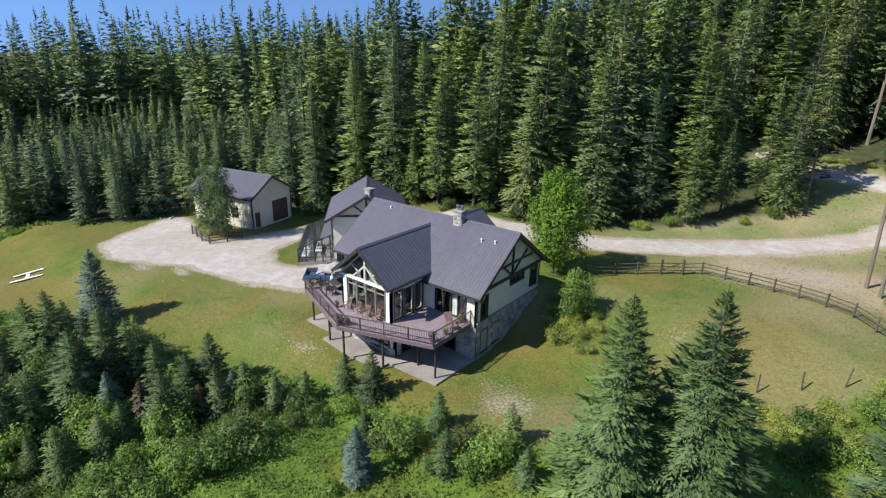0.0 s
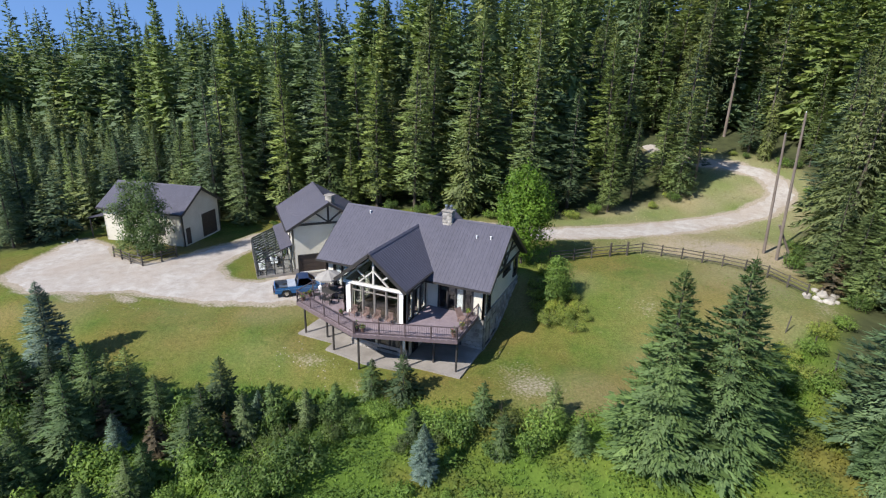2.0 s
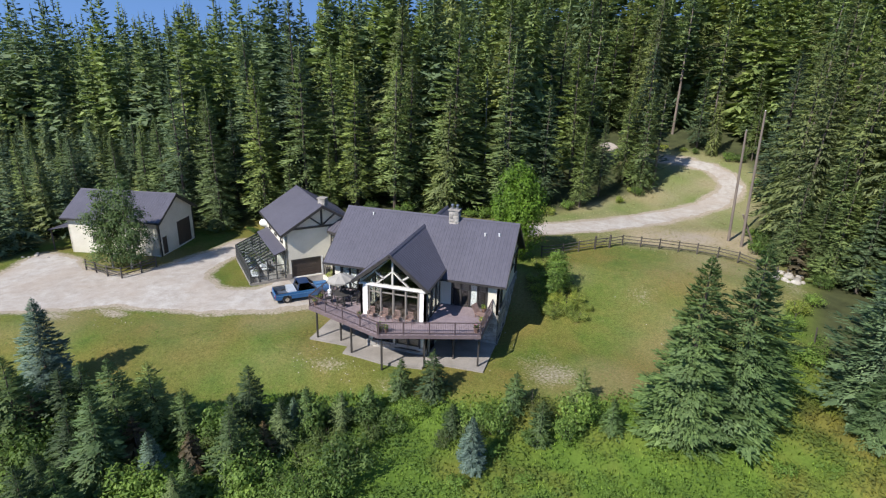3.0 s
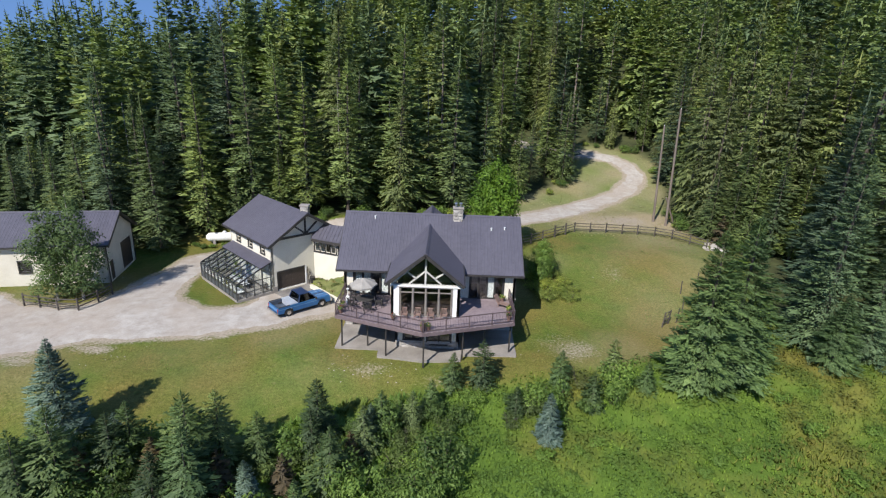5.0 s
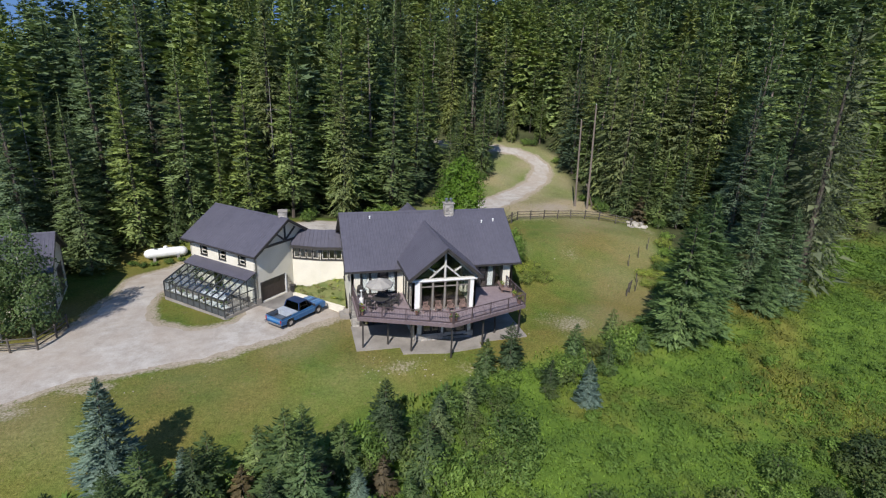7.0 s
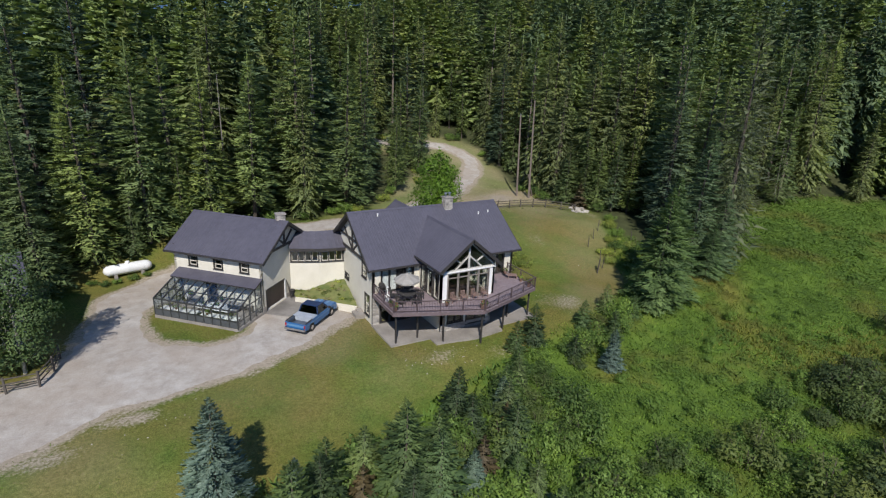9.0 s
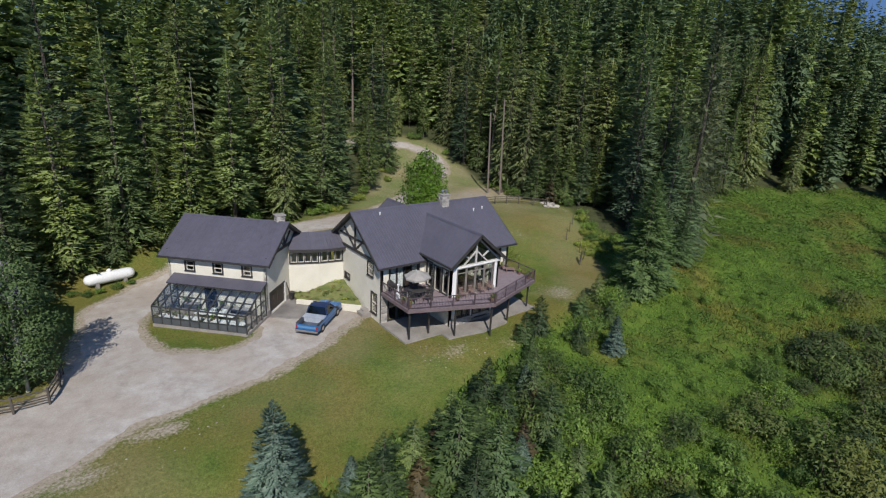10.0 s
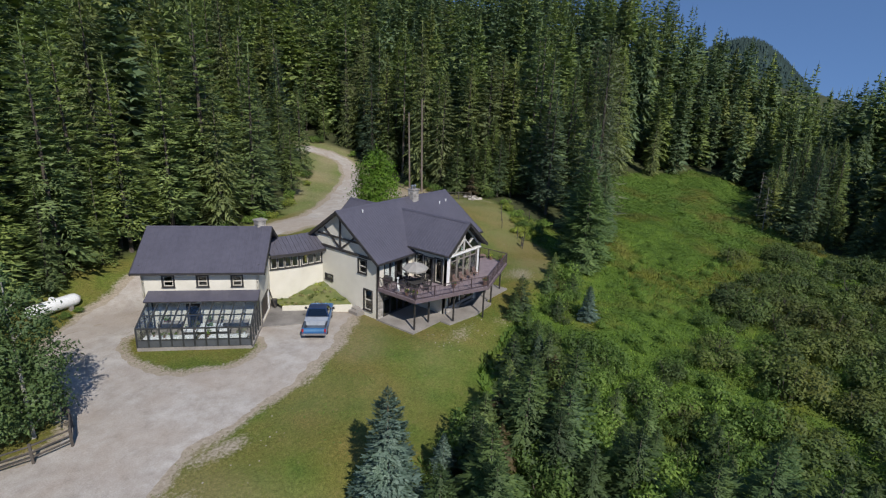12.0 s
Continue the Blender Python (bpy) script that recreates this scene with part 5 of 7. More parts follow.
# ---- greenhouse on the garage's sunny side ----
green = thing("greenhouse", "dark-framed glass lean-to greenhouse against the garage", "greenhouse")
X0, X1, Y0, Y1, ZB, ZE, ZM, ZT = -3.8, 4.4, -7.45, -3.8, 0.26, 1.95, 3.03, 3.5
GP = lambda x, y, z: GM @ Vector((x, y, z))
roof_g = part("solid_roof", Mesh().slab([GP(X0 - 0.25, -5.0, ZM + 0.02), GP(X1 + 0.15, -5.0, ZM + 0.02), GP(X1 + 0.15, Y1, ZT + 0.02), GP(X0 - 0.25, Y1, ZT + 0.02)], (0, 0, 0.09)), dark_trim, green)
roof_slope(roof_g, GP(X0 - 0.25, -5.02, ZM + 0.11), GP(X1 + 0.15, -5.02, ZM + 0.11), GP(X0 - 0.25, Y1, ZT + 0.11))
part("kneewall", Mesh().box(X0, X1, Y0 - 0.08, Y0 + 0.08, -0.3, ZB + 0.1, GM).box(X0 - 0.08, X0 + 0.08, Y0, Y1, -0.3, ZB + 0.1, GM).box(X1 - 0.08, X1 + 0.08, Y0, Y1, -0.3, ZB + 0.1, GM), concrete, green)
part("floor", Mesh().box(X0 + 0.08, X1 - 0.08, Y0 + 0.08, Y1, ZB - 0.06, ZB + 0.02, GM), concrete, green)
bays = 10
for k in range(bays + 1):
    x = X0 + (X1 - X0) * k / bays
    part("mullion", Mesh().beam(GP(x, Y0, ZB), GP(x, Y0, ZE), 0.11, 0.11, (1, 0, 0)), gh_frame, green)
    part("rafter", Mesh().beam(GP(x, Y0, ZE), GP(x, -5.0, ZM), 0.095, 0.12), gh_frame, green)
    if k < bays:
        xb = X0 + (X1 - X0) * (k + 1) / bays
        for a, b in (((Y0, ZE), (-6.22, (ZE + ZM) / 2)), ((-6.22, (ZE + ZM) / 2), (-5.0, ZM))):
            p = part("pane", Mesh().slab([GP(x + 0.03, a[0], a[1] + 0.03), GP(xb - 0.03, a[0], a[1] + 0.03), GP(xb - 0.03, b[0], b[1] + 0.03), GP(x + 0.03, b[0], b[1] + 0.03)], (0, 0, 0.008)), gh_pane, green)
            p.visible_shadow = False
        part("panel", Mesh().box(x + 0.04, xb - 0.04, Y0 - 0.012, Y0 + 0.012, ZB + 0.12, 0.92, GM), gh_panel, green, "dark grey panel below the glass")
        p = part("pane", Mesh().box(x + 0.04, xb - 0.04, Y0 - 0.004, Y0 + 0.004, 0.98, ZE - 0.04, GM), gh_pane, green)
        p.visible_shadow = False
part("eave_bar", Mesh().beam(GP(X0, Y0, ZE), GP(X1, Y0, ZE), 0.10, 0.10), gh_frame, green)
part("purlin", Mesh().beam(GP(X0, -6.22, (ZE + ZM) / 2), GP(X1, -6.22, (ZE + ZM) / 2), 0.085, 0.09), gh_frame, green)
part("sill_bar", Mesh().beam(GP(X0, Y0, ZB + 0.06), GP(X1, Y0, ZB + 0.06), 0.1, 0.12), gh_frame, green)
part("mid_bar", Mesh().beam(GP(X0, Y0, 0.95), GP(X1, Y0, 0.95), 0.05, 0.06), gh_frame, green)
for x in (X0, X1):
    for j in range(4):
        y = Y0 + (Y1 - Y0) * (j + 1) / 4.2
        top = ZE + (ZM - ZE) * (y - Y0) / (-5.0 - Y0) if y < -5 else ZM + (ZT - ZM) * (y + 5) / 1.2
        part("end_mullion", Mesh().beam(GP(x, y, ZB), GP(x, y, top), 0.10, 0.10, (1, 0, 0)), gh_frame, green)
    part("end_bar", Mesh().beam(GP(x, Y0, 0.95), GP(x, Y1, 0.95), 0.05, 0.06).beam(GP(x, Y0, 1.92), GP(x, Y1, 1.92), 0.06, 0.07), gh_frame, green)
    p = part("end_pane", Mesh().slab([GP(x, Y0, ZB), GP(x, Y1, ZB), GP(x, Y1, ZT), GP(x, -5.0, ZM), GP(x, Y0, ZE)], GM.to_3x3() @ Vector((0.006, 0, 0))), gh_pane, green)
    p.visible_shadow = False

# ---- covered way between the wings ----
link = thing("covered_way", "cream glazed passage joining house and garage", "passage")
LA, LB, LC = Vector((-4.25, 4.15, 0)), Vector((-1.62, 3.1, 0)), Vector((0.62, 2.65, 0))
for a, b in ((LA, LB), (LB, LC)):
    d = (b - a).normalized()
    fm = facing(a.x, a.y, d.x, d.y, d.y, -d.x)
    L = (b - a).length
    wall(link, fm, 0, L, -0.3, 4.95, [(0.15, L - 0.15, 3.72, 4.72)], stucco)
    window(link, fm, 0.15, L - 0.15, 3.72, 4.72, leaves=4 if L > 2.5 else 3, sash_mat=beige_paint)
part("rear_wall", Mesh().beam((-4.25, 6.9, 2.3), (0.62, 5.4, 2.3), 0.2, 5.2), stucco, link)
part("passage_floor", Mesh().slab([(-4.2, 4.3, 2.8), (-1.6, 3.3, 2.8), (0.6, 2.8, 2.8), (0.6, 5.4, 2.8), (-4.2, 6.8, 2.8)], (0, 0, 0.1)), room_floor, link)
ea, eb, ec = Vector((-4.35, 3.65, 5.0)), Vector((-1.68, 2.6, 4.95)), Vector((0.6, 2.08, 5.0))
ra, rb, rc = Vector((-3.9, 5.3, 6.12)), Vector((-1.3, 4.3, 6.2)), Vector((0.6, 3.9, 6.25))
ba, bc = Vector((-3.4, 7.4, 5.0)), Vector((0.6, 5.9, 5.0))
lr = part("roof", Mesh().slab([ea, eb, rb, ra], (0, 0, 0.14)).slab([eb, ec, rc, rb], (0, 0, 0.14)).slab([ra, rb, rc, bc, ba], (0, 0, 0.14)), dark_trim, link)
for a, b, ua, ub in ((ea, eb, ra, rb), (eb, ec, rb, rc)):
    n = 7 if (b - a).length > 2.5 else 6
    for k in range(n):
        p0, p1, q0, q1 = a.lerp(b, k / n), a.lerp(b, (k + 1) / n), ua.lerp(ub, k / n), ua.lerp(ub, (k + 1) / n)
        lift = Vector((0, 0, 0.145))
        part("roof_panel", Mesh().slab([p0 + lift, p1 + lift, q1 + lift, q0 + lift], (0, 0, 0.03)).beam(p0 + lift * 1.3, q0 + lift * 1.3, 0.06, 0.05), roof_metal, lr)
part("fascia", Mesh().beam(ea, eb, 0.08, 0.26).beam(eb, ec, 0.08, 0.26), dark_trim, link)

# ---- raised bed in the corner ----
bed = thing("planting_bed", "grassy raised bed behind a low white retaining wall", "flower bed")
part("retaining_wall", Mesh().slab([(-4.35, 2.35, -0.2), (-4.15, 2.55, -0.2), (0.3, -1.75, -0.2), (0.1, -1.95, -0.2)], (0, 0, 0.85)), stucco, bed)
part("steps", Mesh().box(-0.3, 0.6, -3.0, -1.9, -0.3, 0.35).box(0.05, 0.6, -2.5, -1.9, 0.35, 0.5), concrete, bed)
m, n = Mesh(), 10
top = lambda u, w: Vector((-4.2, 2.5, 0)).lerp(Vector((0.35, -1.75, 0)), u).lerp(Vector((-4.2, 4.1, 0)).lerp(Vector((0.62, 2.6, 0)), u), w) + Vector((0, 0, 0.58 + (0.15 + 0.95 * math.sin(min(1, max(0, u - 0.3) * 1.6) * math.pi / 2)) * w ** 0.8 + 0.06 * math.sin(u * 23 + w * 17)))
pts = [top(i / n, j / n) for j in range(n + 1) for i in range(n + 1)]
m.add(pts, [(j * (n + 1) + i, j * (n + 1) + i + 1, (j + 1) * (n + 1) + i + 1, (j + 1) * (n + 1) + i) for j in range(n) for i in range(n)])
soil = surface("bed_grass", (0.09, 0.12, 0.03), (0.20, 0.20, 0.07), 1.4, 0.95, fine=14, relief=0.03)
smooth(part("mound", m, soil, bed))
bed_rng = random.Random(77)
for k in range(36):
    p = top(bed_rng.uniform(0.05, 0.95), bed_rng.uniform(0.08, 0.95))
    v, f, n = leaf_cloud(500 + k, [(p.x, p.y, p.z + 0.06, bed_rng.uniform(0.12, 0.3), 0.6)], 60, 0.055)
    tagged(part("weed", fast_mesh("weed", v, f, (grass_blade, bloom_leaf, dry_grass)[k % 3], n), None, bed), kind="stuff")

# ---- workshop ----
SM = pose(-30.2, 4.27, 0, 0, 0, 11.4)
shop = thing("workshop", "cream workshop with a dark metal roof and a wide door", "workshop")
S_FRONT, S_BACK = SM @ facing(0, -3.55, 1, 0, 0, -1), SM @ facing(0, 3.55, 1, 0, 0, 1)
S_END, S_FAR = SM @ facing(5.35, 0, 0, 1, 1, 0), SM @ facing(-5.35, 0, 0, 1, -1, 0)
wall(shop, S_FRONT, -5.35, 5.35, -0.4, 4.35, [(-2.5, -1.5, 1.6, 2.7), (1.8, 2.8, 1.6, 2.7)], shop_siding)
window(shop, S_FRONT, -2.5, -1.5, 1.6, 2.7)
window(shop, S_FRONT, 1.8, 2.8, 1.6, 2.7)
wall(shop, S_BACK, -5.35, 5.35, -0.4, 4.35, [], shop_siding)
wall(shop, S_END, -3.55, 3.55, -0.4, 4.35, [(0.0, 2.9, 0.35, 3.3), (-3.1, -2.2, 0.35, 2.35)], shop_siding)
wall(shop, S_FAR, -3.55, 3.55, -0.4, 4.35, [], shop_siding)
for fm in (S_END, S_FAR):
    part("gable_wall", Mesh().slab([fm @ Vector(p) for p in ((-3.55, -0.2, 4.35), (3.55, -0.2, 4.35), (3.55, -0.2, 4.4), (0, -0.2, 6.58), (-3.55, -0.2, 4.4))], fm.to_3x3() @ Vector((0, 0.2, 0))), shop_siding, shop)
sd = part("workshop_door", Mesh().box(0.0, 2.9, -0.12, -0.07, 0.35, 3.3, S_END), door_brown, shop, "dark wide sectional door")
for k in range(5):
    part("door_panel", Mesh().box(0.06, 2.84, -0.07, -0.05, 0.4 + 0.59 * k, 0.9 + 0.59 * k, S_END), door_brown, sd)
part("side_door", Mesh().box(-3.1, -2.2, -0.1, -0.05, 0.35, 2.35, S_END), door_brown, shop)
for y in (-3.58, 3.42):
    part("corner_board", Mesh().box(y, y + 0.16, 0, 0.04, 0, 4.35, S_END), dark_trim, shop)
gable_roof(shop, SM, -5.8, 5.8, 4.0, 4.3, 6.74)
part("lean_to_roof", Mesh().slab([SM @ Vector(p) for p in ((-8.2, -3.2, 2.5), (-5.4, -3.2, 3.1), (-5.4, 3.0, 3.1), (-8.2, 3.0, 2.5))], (0, 0, 0.08)), roof_metal, shop)
for y in (-3.0, 2.8):
    part("lean_to_post", Mesh().rod(SM @ Vector((-8.0, y, -0.5)), SM @ Vector((-8.0, y, 2.5)), 0.08), weathered, shop)


# ---- single trees and shrubs ----
def leafy_tree(name, label, x, y, height, spread, start, leaves, size, leaf, bark_mat, seed, lobes=14, group=""):
    """A trunk that forks into limbs, and a crown of leaf masses with gaps between them."""
    r = random.Random(seed)
    base = float(ground_z(x, y))
    ob = thing(name, label, "tree", pose(x, y, base - 0.1, 0, 0, r.uniform(0, 360)), group)
    part("trunk", Mesh().lathe([(0.17, -0.3), (0.12, 0.4), (0.09, height * 0.45), (0.02, height * 0.93)], n=8), bark_mat, ob)
    blobs = []
    for k in range(lobes):
        u = (k + 0.5) / lobes
        z = start + (height - start) * u
        wide = spread * (math.sin(math.pi * min(1, 0.18 + u * 0.86)) ** 0.75)
        a = k * 2.4 + r.uniform(-0.5, 0.5)
        d = wide * r.uniform(0.35, 0.72)
        p = (d * math.cos(a), d * math.sin(a), z)
        blobs.append((*p, wide * r.uniform(0.42, 0.62) + 0.12, r.uniform(0.8, 1.1)))
        if u < 0.8:
            part("limb", Mesh().rod((0, 0, max(0.5, z - d * 0.9)), p, 0.045, 0.012, 6), bark_mat, ob)
    v, f, n = leaf_cloud(seed, blobs, leaves, size)
    part("crown", fast_mesh("crown", v, f, leaf, n), None, ob)
    return ob


leafy_tree("maple_tree", "bright green rounded maple behind the house", 14.5, 9.2, 11.0, 2.6, 1.0, 13000, 0.14, maple_leaf, bark, 2, 26)
leafy_tree("aspen_tree", "grey-green aspen inside a rail fence", -24.3, -2.3, 10.9, 2.0, 0.6, 9500, 0.11, aspen_leaf, pale_bark, 3, 20, "aspens by the workshop")
leafy_tree("aspen_tree", "grey-green aspen inside a rail fence", -26.4, -2.7, 9.8, 1.9, 0.6, 9000, 0.11, aspen_leaf, pale_bark, 4, 18, "aspens by the workshop")
leafy_tree("ornamental_tree", "small rounded green tree on the lawn", 19.2, 4.0, 4.6, 1.5, 0.3, 6500, 0.09, alder_leaf, bark, 5, 16)

for k, (x, y, s, w) in enumerate(((28.9, -11.6, 1.06, 1.0), (32.1, -9.9, 1.05, 1.05), (40.8, -9.0, 0.55, 1.15))):
    plant(NEAR_FIR, k, x, y, s, "fir_tree", "dense dark green fir standing at the lawn's edge", "firs by the lawn", squash=w)
plant(SPRUCE, 0, -14.2, -20.0, 1.02, "blue_spruce", "pale blue-green spruce alone at the lawn's edge", squash=0.95)
for k, (x, y, s) in enumerate(((16.5, -17.8, 0.52), (4.8, -18.5, 0.42), (-1.1, -24.2, 0.5), (-10.3, -20.6, 0.45))):
    plant(SPRUCE, k, x, y, s, "blue_spruce", "blue-green spruce among the brush", "blue spruces", squash=0.95 if s < 1 else 0.8)
for k, (x, y, s) in enumerate(((10.1, -13.1, 0.5), (12.4, -12.6, 0.62), (18.2, -12.4, 0.5), (22.6, -11.0, 0.5), (1.4, -20.0, 0.6), (-1.6, -20.8, 0.65), (5.4, -18.0, 0.6), (7.4, -17.0, 0.5), (14.6, -15.4, 0.42), (20.2, -14.4, 0.5),
                               (8.6, -15.4, 0.45), (-6.5, -20.8, 0.7), (-9.5, -22.6, 0.8), (3.0, -22.5, 0.75), (24.6, -12.6, 0.42))):
    plant(YOUNG, k, x, y, s, "young_fir", "small dark green fir among the brush", "young firs in the thicket")
plant(TALL_SPRUCE, 0, 41.6, -5.8, 1.0, "spruce_tree", "tall blue-green spruce behind the lawn firs")
plant(TALL_SPRUCE, 0, 44.6, -7.6, 0.62, "spruce_tree", "smaller blue-green spruce beside the marsh", squash=1.1)
plant(WEEPING, 0, 51.6, -3.6, 1.2, "cedar_tree", "tall shaggy grey-green cedar beside the marsh", squash=1.05)
plant(WEEPING, 1, 54.6, -1.6, 0.95, "cedar_tree", "tall shaggy grey-green cedar beside the marsh")
plant(FIR, 3, 49.4, 5.2, 1.18, "fir_tree", "tall dark green fir in the shade of the woods", "firs at the wood's edge", squash=1.1)
plant(FIR, 3, 46.6, 2.6, 0.92, "fir_tree", "tall dark green fir in the shade of the woods", "firs at the wood's edge", squash=1.15)
plant(FIR, 3, 53.6, 3.4, 1.1, "fir_tree", "tall dark green fir in the shade of the woods", "firs at the wood's edge", squash=1.1)
for k, (x, y, size) in enumerate(((42.6, 17.8, 0.46), (43.9, 15.4, 0.40), (45.2, 13.9, 0.47), (46.9, 12.2, 0.5), (48.6, 10.6, 0.43), (45.6, 17.2, 0.58), (48.0, 14.6, 0.62), (50.2, 12.4, 0.58))):
    plant(FIR, k, x, y, size, "fir_tree", "bushy middle-sized fir above the boulder heap", "firs at the wood's edge", squash=1.35)
for k, (x, y, size) in enumerate(((47.2, 19.6, 0.9), (50.4, 16.8, 1.0), (53.0, 13.8, 0.95))):
    plant(CEDAR, k, x, y, size, "cedar_tree", "yellow-green drooping cedar at the edge of the woods", "cedars at the wood's edge", squash=1.3)
plant(PINE, 2, 30.6, 44.6, 0.62, "pine_tree", "pine with a bare lower trunk beside the road's bend", squash=1.5)
plant(RUST, 0, -4.6, -20.6, 0.9, "young_fir", "small rust-brown dying fir among the brush", "young firs in the thicket")
for x, y, size in ((-7.2, -22.4, 0.9), (-10.6, -23.8, 1.0), (0.4, -22.8, 0.8), (3.9, -20.4, 0.7), (-3.0, -23.4, 1.0)):
    plant(RUST, 0, x, y, size, "young_fir", "small rust-brown dying fir among the brush", "young firs in the thicket")
plant(RUST, 0, 42.4, 14.6, 1.1, "young_fir", "rust-brown dying fir at the edge of the woods")


def shrub_mesh(seed, leaf, leaves, size, tall):
    r = random.Random(seed)
    blobs = []
    for k in range(11):
        a, d = r.uniform(0, math.tau), r.uniform(0.1, 1.0) ** 0.6
        z = tall * (0.28 + 0.55 * r.random() * (1.05 - 0.6 * d))
        blobs.append((d * math.cos(a), d * math.sin(a), z, r.uniform(0.34, 0.6), r.uniform(0.75, 1.15)))
    blobs.append((0, 0, tall * 0.3, 0.8, 0.7))
    v, f, n = leaf_cloud(seed, blobs, leaves, size)
    return fast_mesh("leaves", v, f, leaf, n)


def stems_mesh(seed):
    r = random.Random(seed)
    m = Mesh()
    for k in range(7):
        a, d = r.uniform(0, math.tau), r.uniform(0.3, 0.8)
        m.rod((0.1 * math.cos(a), 0.1 * math.sin(a), -0.3), (d * math.cos(a), d * math.sin(a), r.uniform(0.8, 1.5)), 0.035, 0.01, 5)
    return mesh_of(m, bark, "stem")


STEMS = [stems_mesh(k) for k in range(3)]
ALDER = [shrub_mesh(100 + k, alder_leaf, 1300, 0.088, 1.9) for k in range(4)]
WILLOW = [shrub_mesh(120 + k, willow_leaf, 1250, 0.078, 1.6) for k in range(4)]
BLOOM = [shrub_mesh(140 + k, bloom_leaf, 2200, 0.065, 1.3) for k in range(2)]
shrub_rng = random.Random(12)


def shrub(kinds, x, y, s, name, label, group="", high=1.0):
    ob = thing(name, label, "shrub", group=group)
    part("stem", STEMS[shrub_rng.randrange(3)], None, ob)
    part("crown", kinds[shrub_rng.randrange(len(kinds))], None, ob)
    ob.matrix_basis = pose(x, y, float(ground_z(x, y)), 0, 0, shrub_rng.uniform(0, 360)) @ Matrix.Diagonal((s, s, s * high, 1))
    return ob


for x, y, s in ((18.4, 1.0, 0.9), (19.4, -0.4, 1.0), (20.6, 0.9, 0.95), (17.6, 2.6, 0.8), (17.0, 4.2, 0.6), (17.2, 6.6, 0.8),
                (19.5, 1.8, 1.0), (21.6, -0.5, 0.8), (21.5, 2.2, 0.7), (19.0, 3.4, 0.8), (20.7, 3.6, 0.7), (22.3, 1.0, 0.55)):
    shrub(BLOOM, x, y + 1.3, s, "garden_shrub", "yellow-green flowering garden shrub beside the house", "garden shrubs", 0.85)
for x, y, s in ((33.9, 0.6, 0.8), (35.2, 0.2, 0.9), (36.3, 0.9, 1.0), (37.4, 2.6, 0.9), (38.6, 0.9, 0.9), (37.2, -0.9, 1.0), (35.8, -1.6, 0.8), (39.6, -0.6, 1.1), (33.0, -1.4, 0.8)):
    shrub(BLOOM if s < 1 else ALDER, x, y, s, "meadow_shrub", "yellow-green bush between the meadow posts", "bushes by the meadow posts", 0.85)

for x, y, s in ((-20.0, 13.2, 0.5), (-18.9, 13.5, 0.42), (-17.6, 13.8, 0.5), (-16.3, 14.2, 0.4), (-21.0, 13.6, 0.45)):
    shrub(ALDER, x, y, s, "alder_shrub", "low green alder bush before the propane tank", "bushes by the tank", 0.75)

ng = np.random.default_rng(21)
spots = []
for gx in np.arange(-46, 78, 2.0):
    for gy in np.arange(-50, 2, 2.0):
        spots.append((gx + ng.uniform(-0.9, 0.9), gy + ng.uniform(-0.9, 0.9)))
spots = np.array(spots)
d_lawn, d_wood = -inside(LAWN, spots[:, 0], spots[:, 1]), inside(CLEARING, spots[:, 0], spots[:, 1])
single = 0
low_alder = [leaf_cloud(200 + k, [(0, 0, 0.7, 1.0, 0.85), (0.5, 0.3, 1.15, 0.6, 1.0), (-0.4, -0.4, 1.05, 0.6, 1.0)], 560, 0.12) for k in range(4)]
thicket = Mass()
for (x, y), dl, dw in zip(spots, d_lawn, d_wood):
    if dl < 0.9 or dw < 0 or y > -1 or (x < -20 and y > -24):
        continue
    west = x < 10
    brush = y < -25.5 - 0.06 * (x - 12) + 2.0 * rolling(np.array(x), np.array(y), 5.0, 1.5)
    dense = 0.93 if west else 0.8 if dl < 4 and x < 25 else 0.72 if brush else 0.34 if x < 46 else 0.12
    if 24 < x < 40 and y > -9:
        dense *= 0.35
    if ng.random() > dense:
        continue
    if west and x > -16.5 and dl > 1.6 and ng.random() < (0.55 if x < 3 else 0.3) and single < 85:
        single += 1
        plant(YOUNG, int(ng.integers(4)), x, y, float(ng.uniform(0.45, 1.0)) * (1.15 if x < -1 else 0.75), "young_fir", "small dark green fir among the brush", "young firs in the thicket")
        continue
    big = float(ng.uniform(0.65, 1.5)) * (0.6 if x < -16.5 else 1.0 if west else 0.85)
    low = not west and not brush and dl >= 4
    if low:
        thicket.put(low_alder[int(ng.integers(4))], x, y, big * 0.62, big * ng.uniform(0.25, 0.6), 2)
        continue
    if math.hypot(x - 8, y + 16) < 26 and y > -34:
        if x < 26 and ng.random() < 0.75:
            shrub(ALDER, x, y, big, "alder_shrub", "bright green alder bush in the thicket", "alder bushes", float(ng.uniform(0.8, 1.3)))
        else:
            shrub(WILLOW, x, y, big, "willow_shrub", "olive green willow bush on the meadow", "willow bushes", float(ng.uniform(0.8, 1.2)))
    else:
        thicket.put(low_alder[int(ng.integers(4))], x, y, big * 1.15, big * ng.uniform(0.5, 1.2), int(rolling(np.array(x), np.array(y), 6.0, 8.0) + ng.normal() * 0.4 > 0.5))
thicket.finish("thicket", (willow_leaf, marsh_leaf, herb_leaf), "dense olive green brush covering the wet meadow", "brush")

